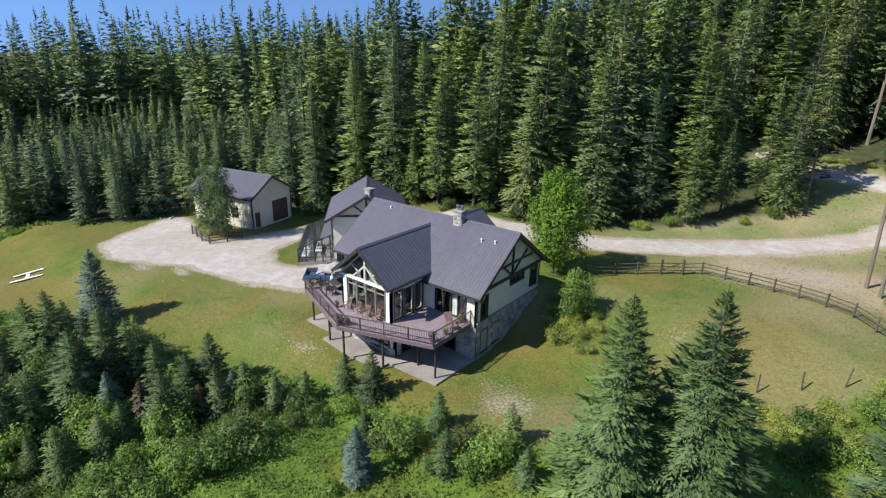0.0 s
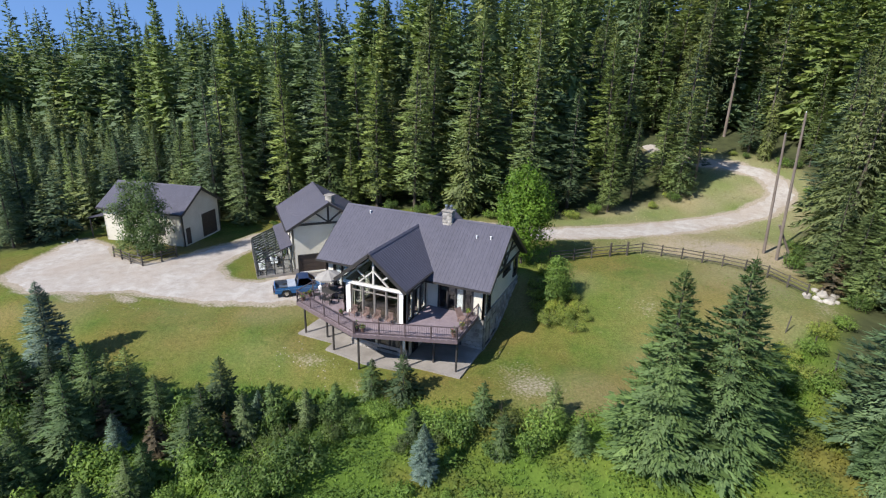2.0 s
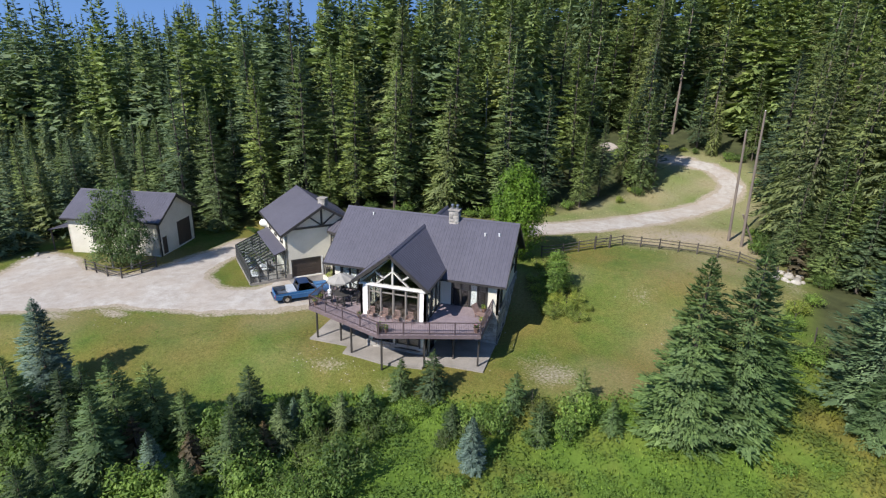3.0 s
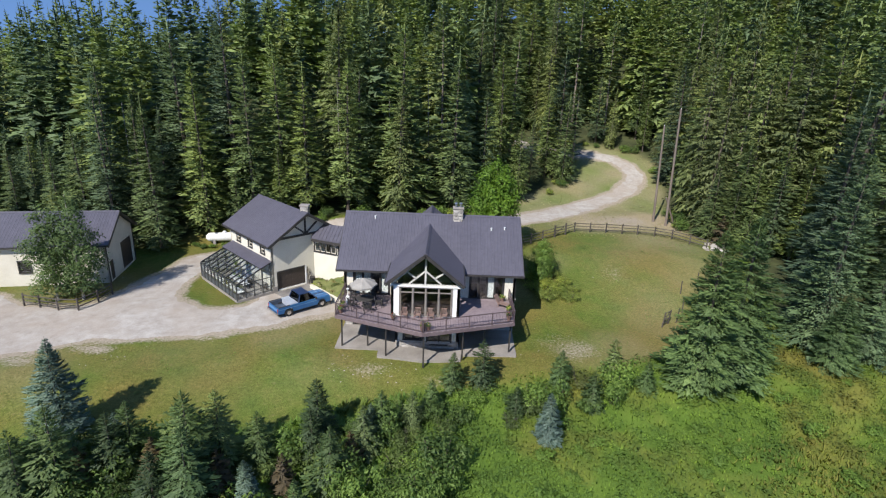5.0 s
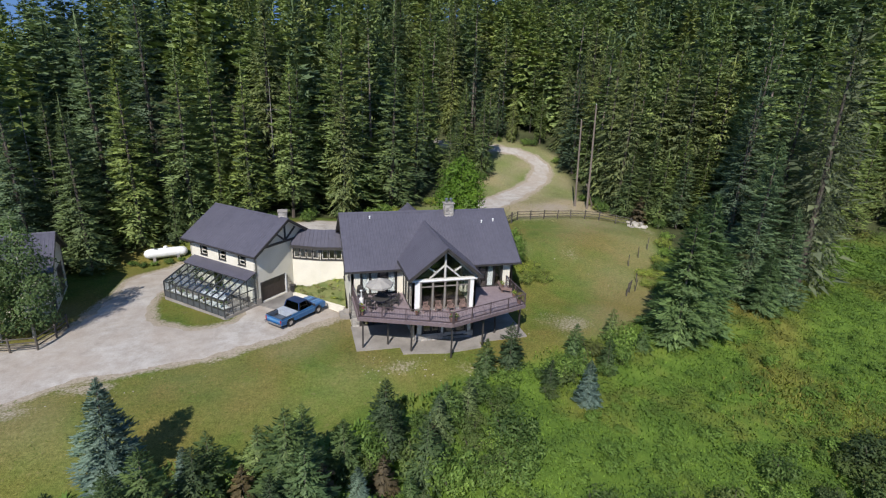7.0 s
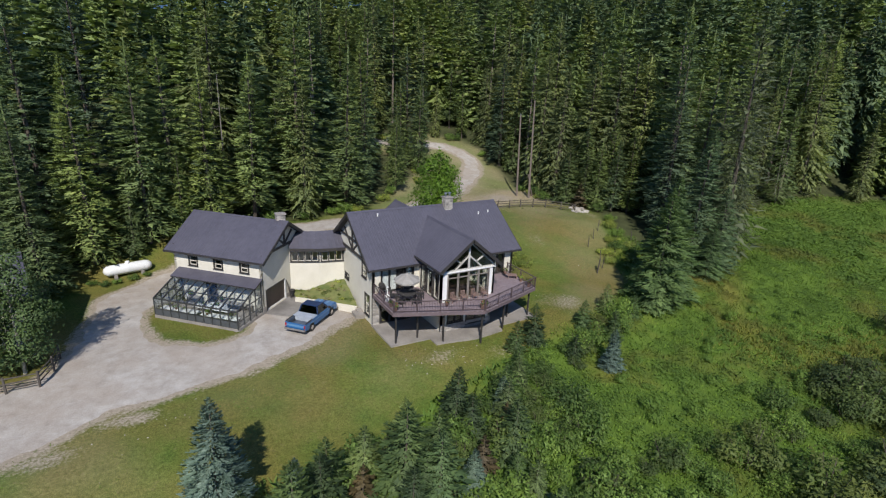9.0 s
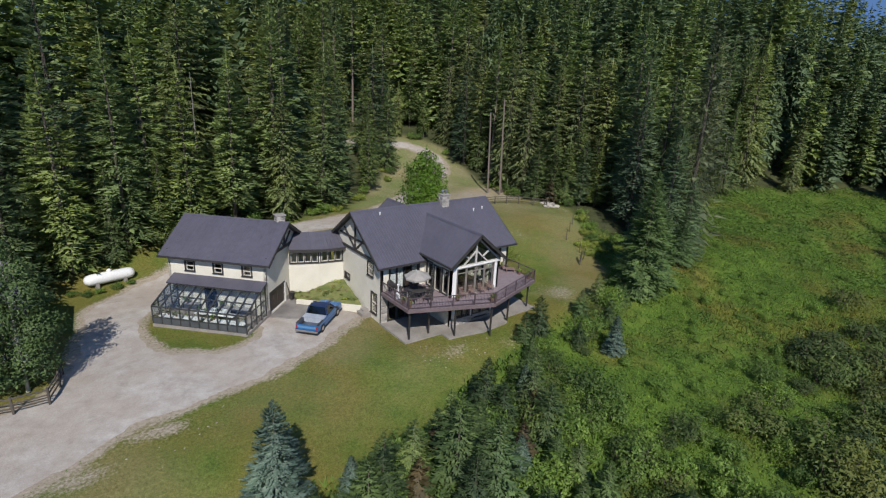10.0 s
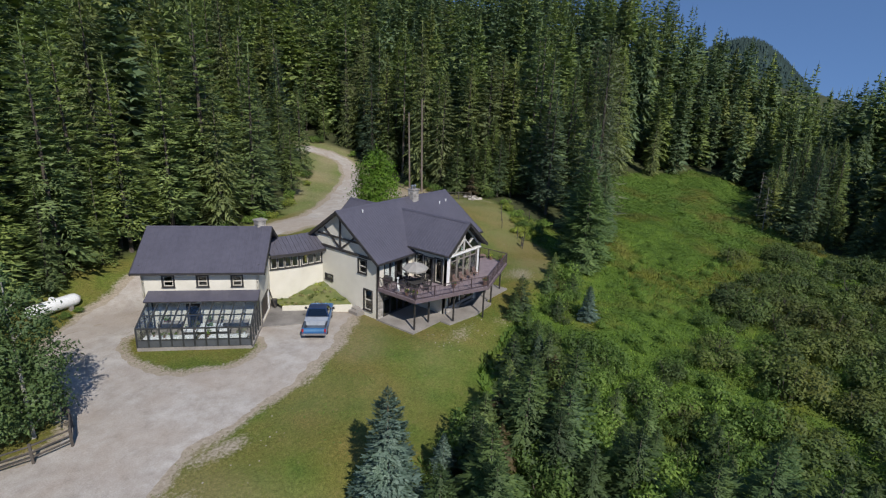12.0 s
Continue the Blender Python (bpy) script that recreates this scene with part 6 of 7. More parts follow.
# taller bushes standing out of the meadow's brush
for k in range(60):
    x, y = float(ng.uniform(13, 66)), float(ng.uniform(-48, -22))
    if inside(LAWN, np.array([x]), np.array([y]))[0] > -3 or (y > -26 - 0.05 * (x - 12) and ng.random() < 0.85):
        continue
    shrub(WILLOW, x, y, float(ng.uniform(1.2, 2.1)), "willow_shrub", "tall olive green willow bush on the meadow", "willow bushes", float(ng.uniform(0.75, 1.15)))

# bright undergrowth at the wood's edge
for k in range(46):
    i = ng.integers(8, 30)
    a, b = Vector(CLEARING[i]), Vector(CLEARING[i + 1])
    p = a.lerp(b, float(ng.random()))
    shrub(ALDER if k % 3 else BLOOM, p.x + float(ng.uniform(-1, 1)), p.y + float(ng.uniform(-1, 1)), float(ng.uniform(0.5, 1.0)), "alder_shrub", "bright green alder bush at the edge of the woods", "undergrowth at the wood's edge")


# ---- grass, weeds and stones ----
def tufts(name, xs, ys, tall, wide, blades, material, label, seed):
    g = np.random.default_rng(seed)
    n = len(xs)
    base = np.stack([xs, ys, ground_z(xs, ys) - 0.02], -1)
    tris = []
    for _ in range(blades):
        a = g.uniform(0, math.tau, n)
        out, h = wide * g.uniform(0.3, 1.2, n), tall * g.uniform(0.5, 1.3, n)
        d = np.stack([np.cos(a), np.sin(a), 0 * a], -1)
        s = np.stack([-np.sin(a), np.cos(a), 0 * a], -1)
        o = base + d * (wide * 0.4 * g.random(n))[:, None]
        w = (wide * g.uniform(0.18, 0.4, n))[:, None]
        tris.append(np.stack([o - s * w, o + s * w, o + d * out[:, None] + np.array([0, 0, 1]) * h[:, None]], 1))
    t = np.concatenate(tris)
    face = np.cross(t[:, 1] - t[:, 0], t[:, 2] - t[:, 0])
    t = np.where((face[:, 2] < 0)[:, None, None], t[:, ::-1], t)
    face = np.where(face[:, 2:] < 0, -face, face) / (np.linalg.norm(face, axis=1)[:, None] + 1e-9)
    soft = 0.35 * face + np.array([0, 0, 0.65])
    soft /= np.linalg.norm(soft, axis=1)[:, None]
    t = t.reshape(-1, 3)
    return tagged(new(name, fast_mesh(name, t, np.arange(len(t)).reshape(-1, 3), material, np.repeat(soft, 3, axis=0))), label, "grass", "", "stuff")


def scatter(n, lo_x, hi_x, lo_y, hi_y, keep, seed):
    g = np.random.default_rng(seed)
    x, y = g.uniform(lo_x, hi_x, n), g.uniform(lo_y, hi_y, n)
    k = keep(x, y)
    return x[k], y[k]


wild = lambda x, y: (inside(LAWN, x, y) < 0.3) & (inside(CLEARING, x, y) > -2)
MOUND = []
for k in range(5):
    v, f, n = leaf_cloud(600 + k, [(0, 0, 0.12, 0.6, 0.5), (0.45, 0.25, 0.1, 0.45, 0.5), (-0.35, 0.4, 0.14, 0.4, 0.6)], 64, 0.085)
    n = n * 0.45 + np.array([0, 0, 0.75])
    MOUND.append((v, f, n / np.linalg.norm(n, axis=1)[:, None]))
herbs = Mass()
x, y = scatter(5600, 8, 70, -46, 3, wild, 31)
for a, b in zip(x, y):
    size = grid_rng.uniform(0.5, 1.25)
    herbs.put(MOUND[grid_rng.integers(5)], a, b, size, size * grid_rng.uniform(0.5, 1.1))
x, y = scatter(1500, 60, 122, -30, 9, wild, 33)
for a, b in zip(x, y):
    size = grid_rng.uniform(1.2, 2.6)
    herbs.put(MOUND[grid_rng.integers(5)], a, b, size, size * grid_rng.uniform(0.4, 0.9))
herbs.finish("meadow_herbs", (weed_leaf,), "lush bright green herbs on the wet meadow", "herbs")
x, y = scatter(26000, 8, 70, -46, 3, wild, 33)
tufts("meadow_weeds", x, y, 0.24, 0.11, 4, weed_leaf, "tall bright green weeds on the wet meadow", 32)
x, y = scatter(16000, -50, 9, -48, -14, wild, 35)
tufts("thicket_weeds", x, y, 0.45, 0.4, 4, weed_leaf, "green weeds under the thicket", 36)
g = np.random.default_rng(60)
x, y = np.concatenate([g.normal(40, 4.5, 1500), g.normal(46, 4, 900), g.normal(34, 3, 400)]), np.concatenate([g.normal(-25.5, 1.8, 1500), g.normal(-29, 2.0, 900), g.normal(-20, 1.5, 400)])
tufts("yellow_sedge", x, y, 0.35, 0.2, 4, sedge, "yellow-brown sedge in a patch on the meadow", 61)
lawn_only = lambda x, y: (inside(LAWN, x, y) > 0) & (road_gap(x, y) < -0.1) & ~((x > 0.2) & (x < 15.7) & (y > -9.5) & (y < 8)) & (inside(PATIO, x, y) < -0.1)
x, y = scatter(60000, -46, 44, -26, 22, lawn_only, 37)
tufts("lawn_grass", x, y, 0.06, 0.09, 3, grass_blade, "short uneven lawn grass", 38)
x, y = scatter(5200, -30, 40, -20, 16, lambda x, y: lawn_only(x, y) & (rolling(x, y, 2.6, 11) > 0.15), 71)
tufts("lawn_weeds", x, y, 0.07, 0.15, 5, weed_leaf, "broad green weed clumps in the lawn", 72)
x, y = scatter(2600, 18, 47, 16, 60, lambda x, y: (along(ROAD, x, y) > 2.6) & (inside(CLEARING, x, y) > -1), 39)
tufts("dry_verge_grass", x, y, 0.1, 0.16, 5, dry_grass, "dry straw-coloured grass along the road", 40)
x, y = scatter(2600, -21, -7, -5, 12, lambda x, y: (inside(ISLAND, x, y) > 0.1), 41)
tufts("island_grass", x, y, 0.07, 0.12, 4, grass_blade, "rough green grass round the greenhouse", 42)


def pebbles(name, xs, ys, size, material, label, seed):
    g = np.random.default_rng(seed)
    n = len(xs)
    c = np.stack([xs, ys, ground_z(xs, ys)], -1)
    s = size * g.uniform(0.4, 1.6, n) ** 1.5
    a = g.uniform(0, math.tau, n)
    ring = np.stack([np.stack([c[:, 0] + np.cos(a + k * math.tau / 5) * s * g.uniform(0.7, 1.2, n), c[:, 1] + np.sin(a + k * math.tau / 5) * s * g.uniform(0.6, 1.1, n), c[:, 2] - 0.02], -1) for k in range(5)], 1)
    top = c + np.stack([0 * s, 0 * s, s * 0.55], -1)
    v = np.concatenate([ring, top[:, None]], 1).reshape(-1, 3)
    i = np.arange(n)[:, None, None] * 6
    f = (np.array([[k, (k + 1) % 5, 5] for k in range(5)])[None] + i).reshape(-1, 3)
    return tagged(new(name, fast_mesh(name, v, f, material)), label, "stones", "", "stuff")


g = np.random.default_rng(50)
px = np.concatenate([g.normal(19.5, 3.4, 50), g.normal(3.5, 2.2, 80), g.normal(10, 3.5, 50), g.normal(-20, 3.5, 30), g.normal(-14, 4, 15), g.uniform(-30, 38, 40)])
py = np.concatenate([g.normal(-7.6, 2.6, 50), g.normal(-11.4, 0.7, 80), g.normal(-12.7, 0.8, 50), g.normal(-12.6, 1.2, 30), g.normal(-9.8, 0.7, 15), g.uniform(-14, 8, 40)])
k = lawn_only(px, py)
pebbles("lawn_stones", px[k], py[k], 0.045, boulder_mat, "pale stones lying in the thin lawn", 51)
road_x, road_y = scatter(9000, -40, 46, -16, 60, lambda x, y: np.abs(road_gap(x, y)) < 0.7, 52)
pebbles("gravel_stones", road_x, road_y, 0.036, boulder_mat, "loose pale stones along the gravel's edge", 53)

# ---- fences ----
def rail_fence(points, label, group, high=1.15, rails=3, post=0.085):
    """Posts along a line, and rails from post to post."""
    ob = thing("rail_fence", label, "fence", group=group)
    tops = [Vector((x, y, float(ground_z(x, y)))) for x, y in points]
    fr = random.Random(len(points))
    for p in tops:
        part("post", Mesh().rod(p - Vector((0, 0, 0.3)), p + Vector((fr.uniform(-0.04, 0.04), fr.uniform(-0.04, 0.04), high + 0.12)), post, post * 0.9, 7), weathered, ob)
    for a, b in zip(tops, tops[1:]):
        for k in range(rails):
            z = Vector((0, 0, high * (0.35 + 0.62 * k / (rails - 1))))
            part("rail", Mesh().rod(a + z + Vector((0, 0, fr.uniform(-0.04, 0.04))), b + z, 0.055, 0.045, 6), weathered, ob)
    return ob


east = [(17.2, 10.6), (19.3, 12.4), (20.9, 13.8), (22.6, 15.3)]
rail_fence(east, "dark weathered log rail fence beside the road", "rail fences")
rail_fence([(24.2, 16.6), (25.6, 17.9), (27.6, 18.0), (29.6, 17.9), (31.6, 17.7), (33.5, 17.5), (35.5, 17.1), (37.4, 16.4), (38.9, 14.6), (40.2, 13.0)], "dark weathered log rail fence along the paddock", "rail fences")
gate = thing("field_gate", "dark log gate with a diagonal brace in the fence", "gate")
ga, gb = Vector((22.6, 15.3, float(ground_z(22.6, 15.3)))), Vector((24.2, 16.6, float(ground_z(24.2, 16.6))))
for p in (ga, gb):
    part("gate_post", Mesh().rod(p - Vector((0, 0, 0.3)), p + Vector((0, 0, 1.5)), 0.12, 0.11), weathered, gate)
for z in (0.45, 0.8, 1.15):
    part("gate_rail", Mesh().rod(ga + Vector((0, 0, z)), gb + Vector((0, 0, z)), 0.05), weathered, gate)
part("gate_brace", Mesh().rod(ga + Vector((0, 0, 0.45)), gb + Vector((0, 0, 1.25)), 0.05), weathered, gate)
rail_fence([(-28.6, -4.0), (-26.9, -4.3), (-25.0, -4.7), (-23.2, -4.7), (-22.6, -2.8), (-22.4, -1.0)], "dark rail fence round two aspens", "rail fences", 1.1)
for x, y, h in ((33.2, 2.6, 1.4), (35.5, 4.1, 1.4), (37.7, 5.6, 1.5), (39.3, 3.6, 1.5), (40.6, 2.2, 1.4), (31.0, -2.2, 1.6), (32.2, -0.6, 1.4)):
    z = float(ground_z(x, y))
    ob = thing("fence_post", "thin dark leaning post standing in the meadow", "post", pose(x, y, z, rng.uniform(-5, 5), rng.uniform(-5, 5), 0), "meadow posts")
    part("shaft", Mesh().rod((0, 0, -0.3), (0, 0, h), 0.055, 0.045, 6), weathered, ob)

hurdle = thing("hurdle", "dark weathered wooden hurdle standing in the meadow", "gate", pose(29.8, -2.7, float(ground_z(29.8, -2.7)), 4, 0, 40))
for x in (-0.5, 0.5):
    part("upright", Mesh().rod((x, 0, -0.3), (x, 0, 1.5), 0.06, 0.05, 6), weathered, hurdle)
for z in (0.3, 0.65, 1.0, 1.35):
    part("crossbar", Mesh().rod((-0.55, 0.03, z), (0.55, 0.03, z + 0.03), 0.04, 0.035, 6), weathered, hurdle)
part("brace", Mesh().rod((-0.5, 0.06, 0.3), (0.5, 0.06, 1.35), 0.035, 0.035, 6), weathered, hurdle)

# ---- poles, tank, landing mark ----
for x, y, top, label in ((38.4, 22.5, 18.1, "tall weathered utility pole"), (37.4, 24.4, 15.8, "shorter weathered utility pole")):
    z = float(ground_z(x, y))
    ob = thing("utility_pole", label + " beside the road", "pole", pose(x, y, z), "utility poles")
    part("shaft", Mesh().rod((0.6, 0, -0.4), (0, 0, top - z), 0.17, 0.11, 10), pole_wood, ob)
    part("insulator", Mesh().lathe([(0.03, 0), (0.07, 0.05), (0.05, 0.12), (0.02, 0.16)], (0, 0, top - z), 8), steel, ob)
stay = thing("pole_strut", "slanting wooden strut leaning on the utility pole", "pole")
part("strut", Mesh().rod((40.6, 23.6, float(ground_z(40.6, 23.6)) - 0.2), (38.5, 22.6, 6.6), 0.13, 0.11, 8), pole_wood, stay)

tank = thing("propane_tank", "long white propane tank on concrete feet", "tank", pose(-17.9, 14.8, float(ground_z(-17.9, 14.8)), 0, 0, 12))
prof = [(0.02, -2.2), (0.28, -2.12), (0.48, -1.88), (0.54, -1.6), (0.54, 1.6), (0.48, 1.88), (0.28, 2.12), (0.02, 2.2)]
smooth(part("shell", Mesh().lathe(prof, n=20, m=pose(0, 0, 0.72, 0, 90, 0)), tank_white, tank))
for s in (-1.2, 1.2):
    part("foot", Mesh().box(s - 0.15, s + 0.15, -0.45, 0.45, -0.2, 0.35), concrete, tank)
part("valve_dome", Mesh().lathe([(0.22, 1.2), (0.22, 1.38), (0.15, 1.47), (0.02, 1.5)], n=12), tank_white, tank)

mark = thing("landing_mark", "white painted letter H laid on the grass", "marking", pose(-32.1, -20.7, 0))
hz = lambda x, y: float(ground_z(-32.1 + x, -20.7 + y)) + 0.05
for a, b in (((-0.68, -1.45), (0.68, 1.2)), ((-2.0, -0.8), (-0.7, 1.75))):
    part("bar", Mesh().beam((*a, hz(*a) + 0.02), (*b, hz(*b) + 0.02), 0.36, 0.06), white_paint, mark)
part("bar", Mesh().beam((0.0, -0.12, hz(0, 0) + 0.02), (-1.35, 0.48, hz(-1.3, 0.5) + 0.02), 0.36, 0.05), white_paint, mark)


def boulder(x, y, s, seed, label="pale boulder in a heap at the field's edge"):
    r = random.Random(seed)
    bm = bmesh.new()
    bmesh.ops.create_icosphere(bm, subdivisions=2, radius=1)
    for vert in bm.verts:
        vert.co *= 1 + 0.25 * noise.noise(vert.co * 1.3 + Vector((seed, 0, 0)))
        vert.co.z *= 0.65
    data = bpy.data.meshes.new("boulder")
    bm.to_mesh(data)
    bm.free()
    data.materials.append(boulder_mat)
    ob = tagged(new("boulder", data), label, "rock", "boulders")
    ob.matrix_basis = pose(x, y, float(ground_z(x, y)) + 0.2 * s, 0, 0, r.uniform(0, 360)) @ Matrix.Diagonal((s, s * 0.8, s, 1))
    return ob


for k in range(13):
    boulder(41.6 + ng.normal() * 0.9, 13.6 + ng.normal() * 0.7, float(ng.uniform(0.2, 0.55)), k)
for k in range(5):
    boulder(-37.0 + ng.normal() * 0.8, -3.5 + ng.normal() * 1.0, float(ng.uniform(0.15, 0.35)), 30 + k, "small pale boulder at the driveway's end")


# ---- pickup truck ----
def pickup(at):
    ob = thing("pickup_truck", "steel blue pickup truck with a pale toolbox across its bed", "truck", at)
    body = Mesh()
    arch = lambda cx: [(cx + 0.46 * math.cos(a), 0.38 + 0.46 * math.sin(a)) for a in [math.pi - i * math.pi / 10 for i in range(11)]]
    lower = [(-2.68, 0.45)] + [(x, z) for x, z in arch(-1.62)] + [(x, z) for x, z in arch(1.72)] + [(2.62, 0.42), (2.66, 0.72), (2.55, 0.98), (1.25, 1.06), (-2.66, 1.02)]
    lower = [(x, z) for x, z in lower]
    for s in (-1, 1):
        body.slab([(x, s * 0.98, z) for x, z in lower], (0, -s * 0.09, 0))
    body.box(1.05, 2.56, -0.92, 0.92, 0.5, 0.97).box(-2.66, -2.58, -0.92, 0.92, 0.45, 1.0)
    hood = [(1.1, -0.93, 0.99), (2.52, -0.88, 0.95), (2.52, 0.88, 0.95), (1.1, 0.93, 0.99)]
    body.slab(hood, (0, 0, 0.075)).box(-0.62, 1.2, -0.92, 0.92, 0.45, 1.04)
    b = part("body", body, truck_blue, ob)
    m = b.modifiers.new("edges", "BEVEL")
    m.width, m.segments, m.limit_method, m.angle_limit = 0.035, 2, "ANGLE", radians(35)
    cab = Mesh()
    low_r = [(-0.62, -0.92, 1.04), (1.22, -0.92, 1.05), (1.22, 0.92, 1.05), (-0.62, 0.92, 1.04)]
    top_r = [(-0.42, -0.74, 1.70), (0.52, -0.74, 1.70), (0.52, 0.74, 1.70), (-0.42, 0.74, 1.70)]
    for i in range(4):
        cab.beam(low_r[i], top_r[i], 0.10, 0.10)
    cab.slab([(-0.44, -0.76, 1.68), (0.55, -0.76, 1.68), (0.55, 0.76, 1.68), (-0.44, 0.76, 1.68)], (0, 0, 0.07))
    c = part("cab", cab, truck_navy, ob, "dark navy cab roof")
    m = c.modifiers.new("edges", "BEVEL")
    m.width, m.segments, m.limit_method = 0.03, 2, "ANGLE"
    for i in range(4):
        j = (i + 1) % 4
        g_ = Mesh().slab([low_r[i], low_r[j], top_r[j], top_r[i]], (0, 0, 0.01))
        part("window", g_, truck_glass, ob)
    part("seat", Mesh().box(-0.45, 0.1, -0.75, 0.75, 0.7, 1.02).box(-0.5, -0.32, -0.75, 0.75, 1.0, 1.4), dark_wicker, ob)
    bedm = Mesh().box(-2.58, -0.62, -0.89, 0.89, 0.58, 0.64)
    bedm.box(-2.58, -0.62, 0.80, 0.89, 0.64, 1.03).box(-2.58, -0.62, -0.89, -0.80, 0.64, 1.03).box(-0.72, -0.62, -0.8, 0.8, 0.64, 1.04)
    part("bed", bedm, truck_bed, ob, "dark scuffed open truck bed")
    chest = part("toolbox", Mesh().box(-1.42, -0.74, -0.9, 0.9, 0.66, 1.07), toolbox_metal, ob, "pale grey metal toolbox across the bed")
    part("toolbox_lid", Mesh().box(-1.45, -0.71, -0.93, 0.93, 1.074, 1.12), toolbox_metal, chest)
    # bars on the hood, the pale ones painting in its streak of reflected light
    for k in range(3):
        part("hood_rib", Mesh().box(1.35, 2.45, -0.42 + 0.36 * k, -0.30 + 0.36 * k, 1.035, 1.075), truck_light if k != 1 else truck_navy, ob)
    for s in (-1, 1):
        part("bed_rail", Mesh().beam((-2.6, s * 0.93, 1.06), (-1.5, s * 0.93, 1.06), 0.07, 0.06), dark_trim, ob)
    part("tailgate_stripe", Mesh().box(-2.69, -2.675, -0.8, 0.8, 0.72, 0.90), truck_light, ob)
    part("rear_bumper", Mesh().box(-2.82, -2.68, -0.95, 0.95, 0.42, 0.60), chrome, ob)
    part("front_bumper", Mesh().box(2.62, 2.78, -0.97, 0.97, 0.40, 0.58), chrome, ob)
    part("grille", Mesh().box(2.60, 2.66, -0.62, 0.62, 0.62, 0.92), dark_trim, ob)
    for s in (-1, 1):
        part("headlight", Mesh().box(2.58, 2.67, s * 0.8 - 0.14, s * 0.8 + 0.14, 0.66, 0.88), chrome, ob)
        part("tail_light", Mesh().box(-2.70, -2.66, s * 0.88 - 0.07, s * 0.88 + 0.07, 0.66, 0.94), lamp_red, ob)
        part("mirror", Mesh().box(0.95, 1.05, s * 1.16 - 0.1, s * 1.16 + 0.1, 1.08, 1.28).beam((1.0, s * 0.93, 1.1), (1.0, s * 1.1, 1.15), 0.03, 0.03), dark_trim, ob)
        part("side_stripe", Mesh().box(-2.6, 1.15, s * 0.985 - 0.006, s * 0.985 + 0.006, 0.80, 0.86), truck_light, ob)
        for x in (-1.62, 1.72):
            wm = pose(x, s * 0.86, 0.38, 90, 0, 0)
            w = part("wheel", Mesh().lathe([(0.2, -0.12), (0.36, -0.12), (0.385, -0.07), (0.385, 0.07), (0.36, 0.12), (0.2, 0.12)], n=20, m=wm), rubber, ob)
            part("rim", Mesh().lathe([(0.04, -0.135), (0.19, -0.125), (0.215, -0.1), (0.215, 0.1), (0.19, 0.125), (0.04, 0.135)], n=14, m=wm), chrome, w)
    return ob


truck_navy = surface("truck_navy_paint", (0.008, 0.024, 0.075), (0.012, 0.032, 0.095), 0.8, 0.3)
truck_glass = glass("truck_glass", (0.25, 0.28, 0.3), 0.6)
truck_light = surface("truck_pale_blue", (0.09, 0.21, 0.38), (0.12, 0.26, 0.44), 1.0, 0.3)
tz = float(ground_z(-4.1, -2.3)) + 0.02
pickup(pose(-4.05, -2.25, tz, 0, 0, 43))
apron = [(GM @ Vector(p)) for p in ((4.5, -3.7, 0), (4.5, 1.2, 0), (9.5, 1.2, 0), (9.0, -2.6, 0), (7.0, -3.4, 0))]
ap = Mesh()
ap.slab([(p.x, p.y, 0.05) for p in apron], (0, 0, 0.22))
solid("apron", ap, stained_concrete, "stained concrete apron before the garage door", "pavement")
drum = thing("waste_bin", "small dark bin beside the garage door", "bin", GM @ pose(4.85, 0.35, 0.27))
part("tub", Mesh().lathe([(0.22, 0), (0.27, 0.65)], n=12), rubber, drum)
part("lid", Mesh().lathe([(0.29, 0.65), (0.28, 0.70), (0.05, 0.76)], n=12), dark_trim, drum)
for k in range(3):
    lean = thing("plank", "dark plank leaning against the garage wall", "plank", group="leaning planks")
    part("board", Mesh().beam(GM @ Vector((4.95, -0.05 + 0.22 * k, 0.27)), GM @ Vector((4.52, 0.0 + 0.15 * k, 2.1 - 0.3 * k)), 0.14, 0.03, (1, 0, 0)), weathered, lean)


# ---- on the deck ----
def garden_chair(at, material, label, group, name="garden_chair"):
    ob = thing(name, label, "chair", at, group)
    part("seat", Mesh().box(-0.27, 0.27, -0.26, 0.26, 0.40, 0.45), material, ob)
    for k in range(5):
        x = -0.22 + 0.11 * k
        part("back_slat", Mesh().beam((x, 0.25, 0.45), (x, 0.38, 1.02), 0.045, 0.025, (0, -1, 0)), material, ob)
    part("back_rail", Mesh().beam((-0.27, 0.38, 1.0), (0.27, 0.38, 1.0), 0.04, 0.07), material, ob)
    for s in (-1, 1):
        part("arm", Mesh().box(s * 0.31 - 0.045, s * 0.31 + 0.045, -0.28, 0.30, 0.62, 0.655), material, ob)
        part("leg", Mesh().box(s * 0.29 - 0.03, s * 0.29 + 0.03, -0.27, -0.21, 0, 0.62), material, ob)
        part("leg", Mesh().box(s * 0.29 - 0.03, s * 0.29 + 0.03, 0.22, 0.28, 0, 0.62), material, ob)
    return ob


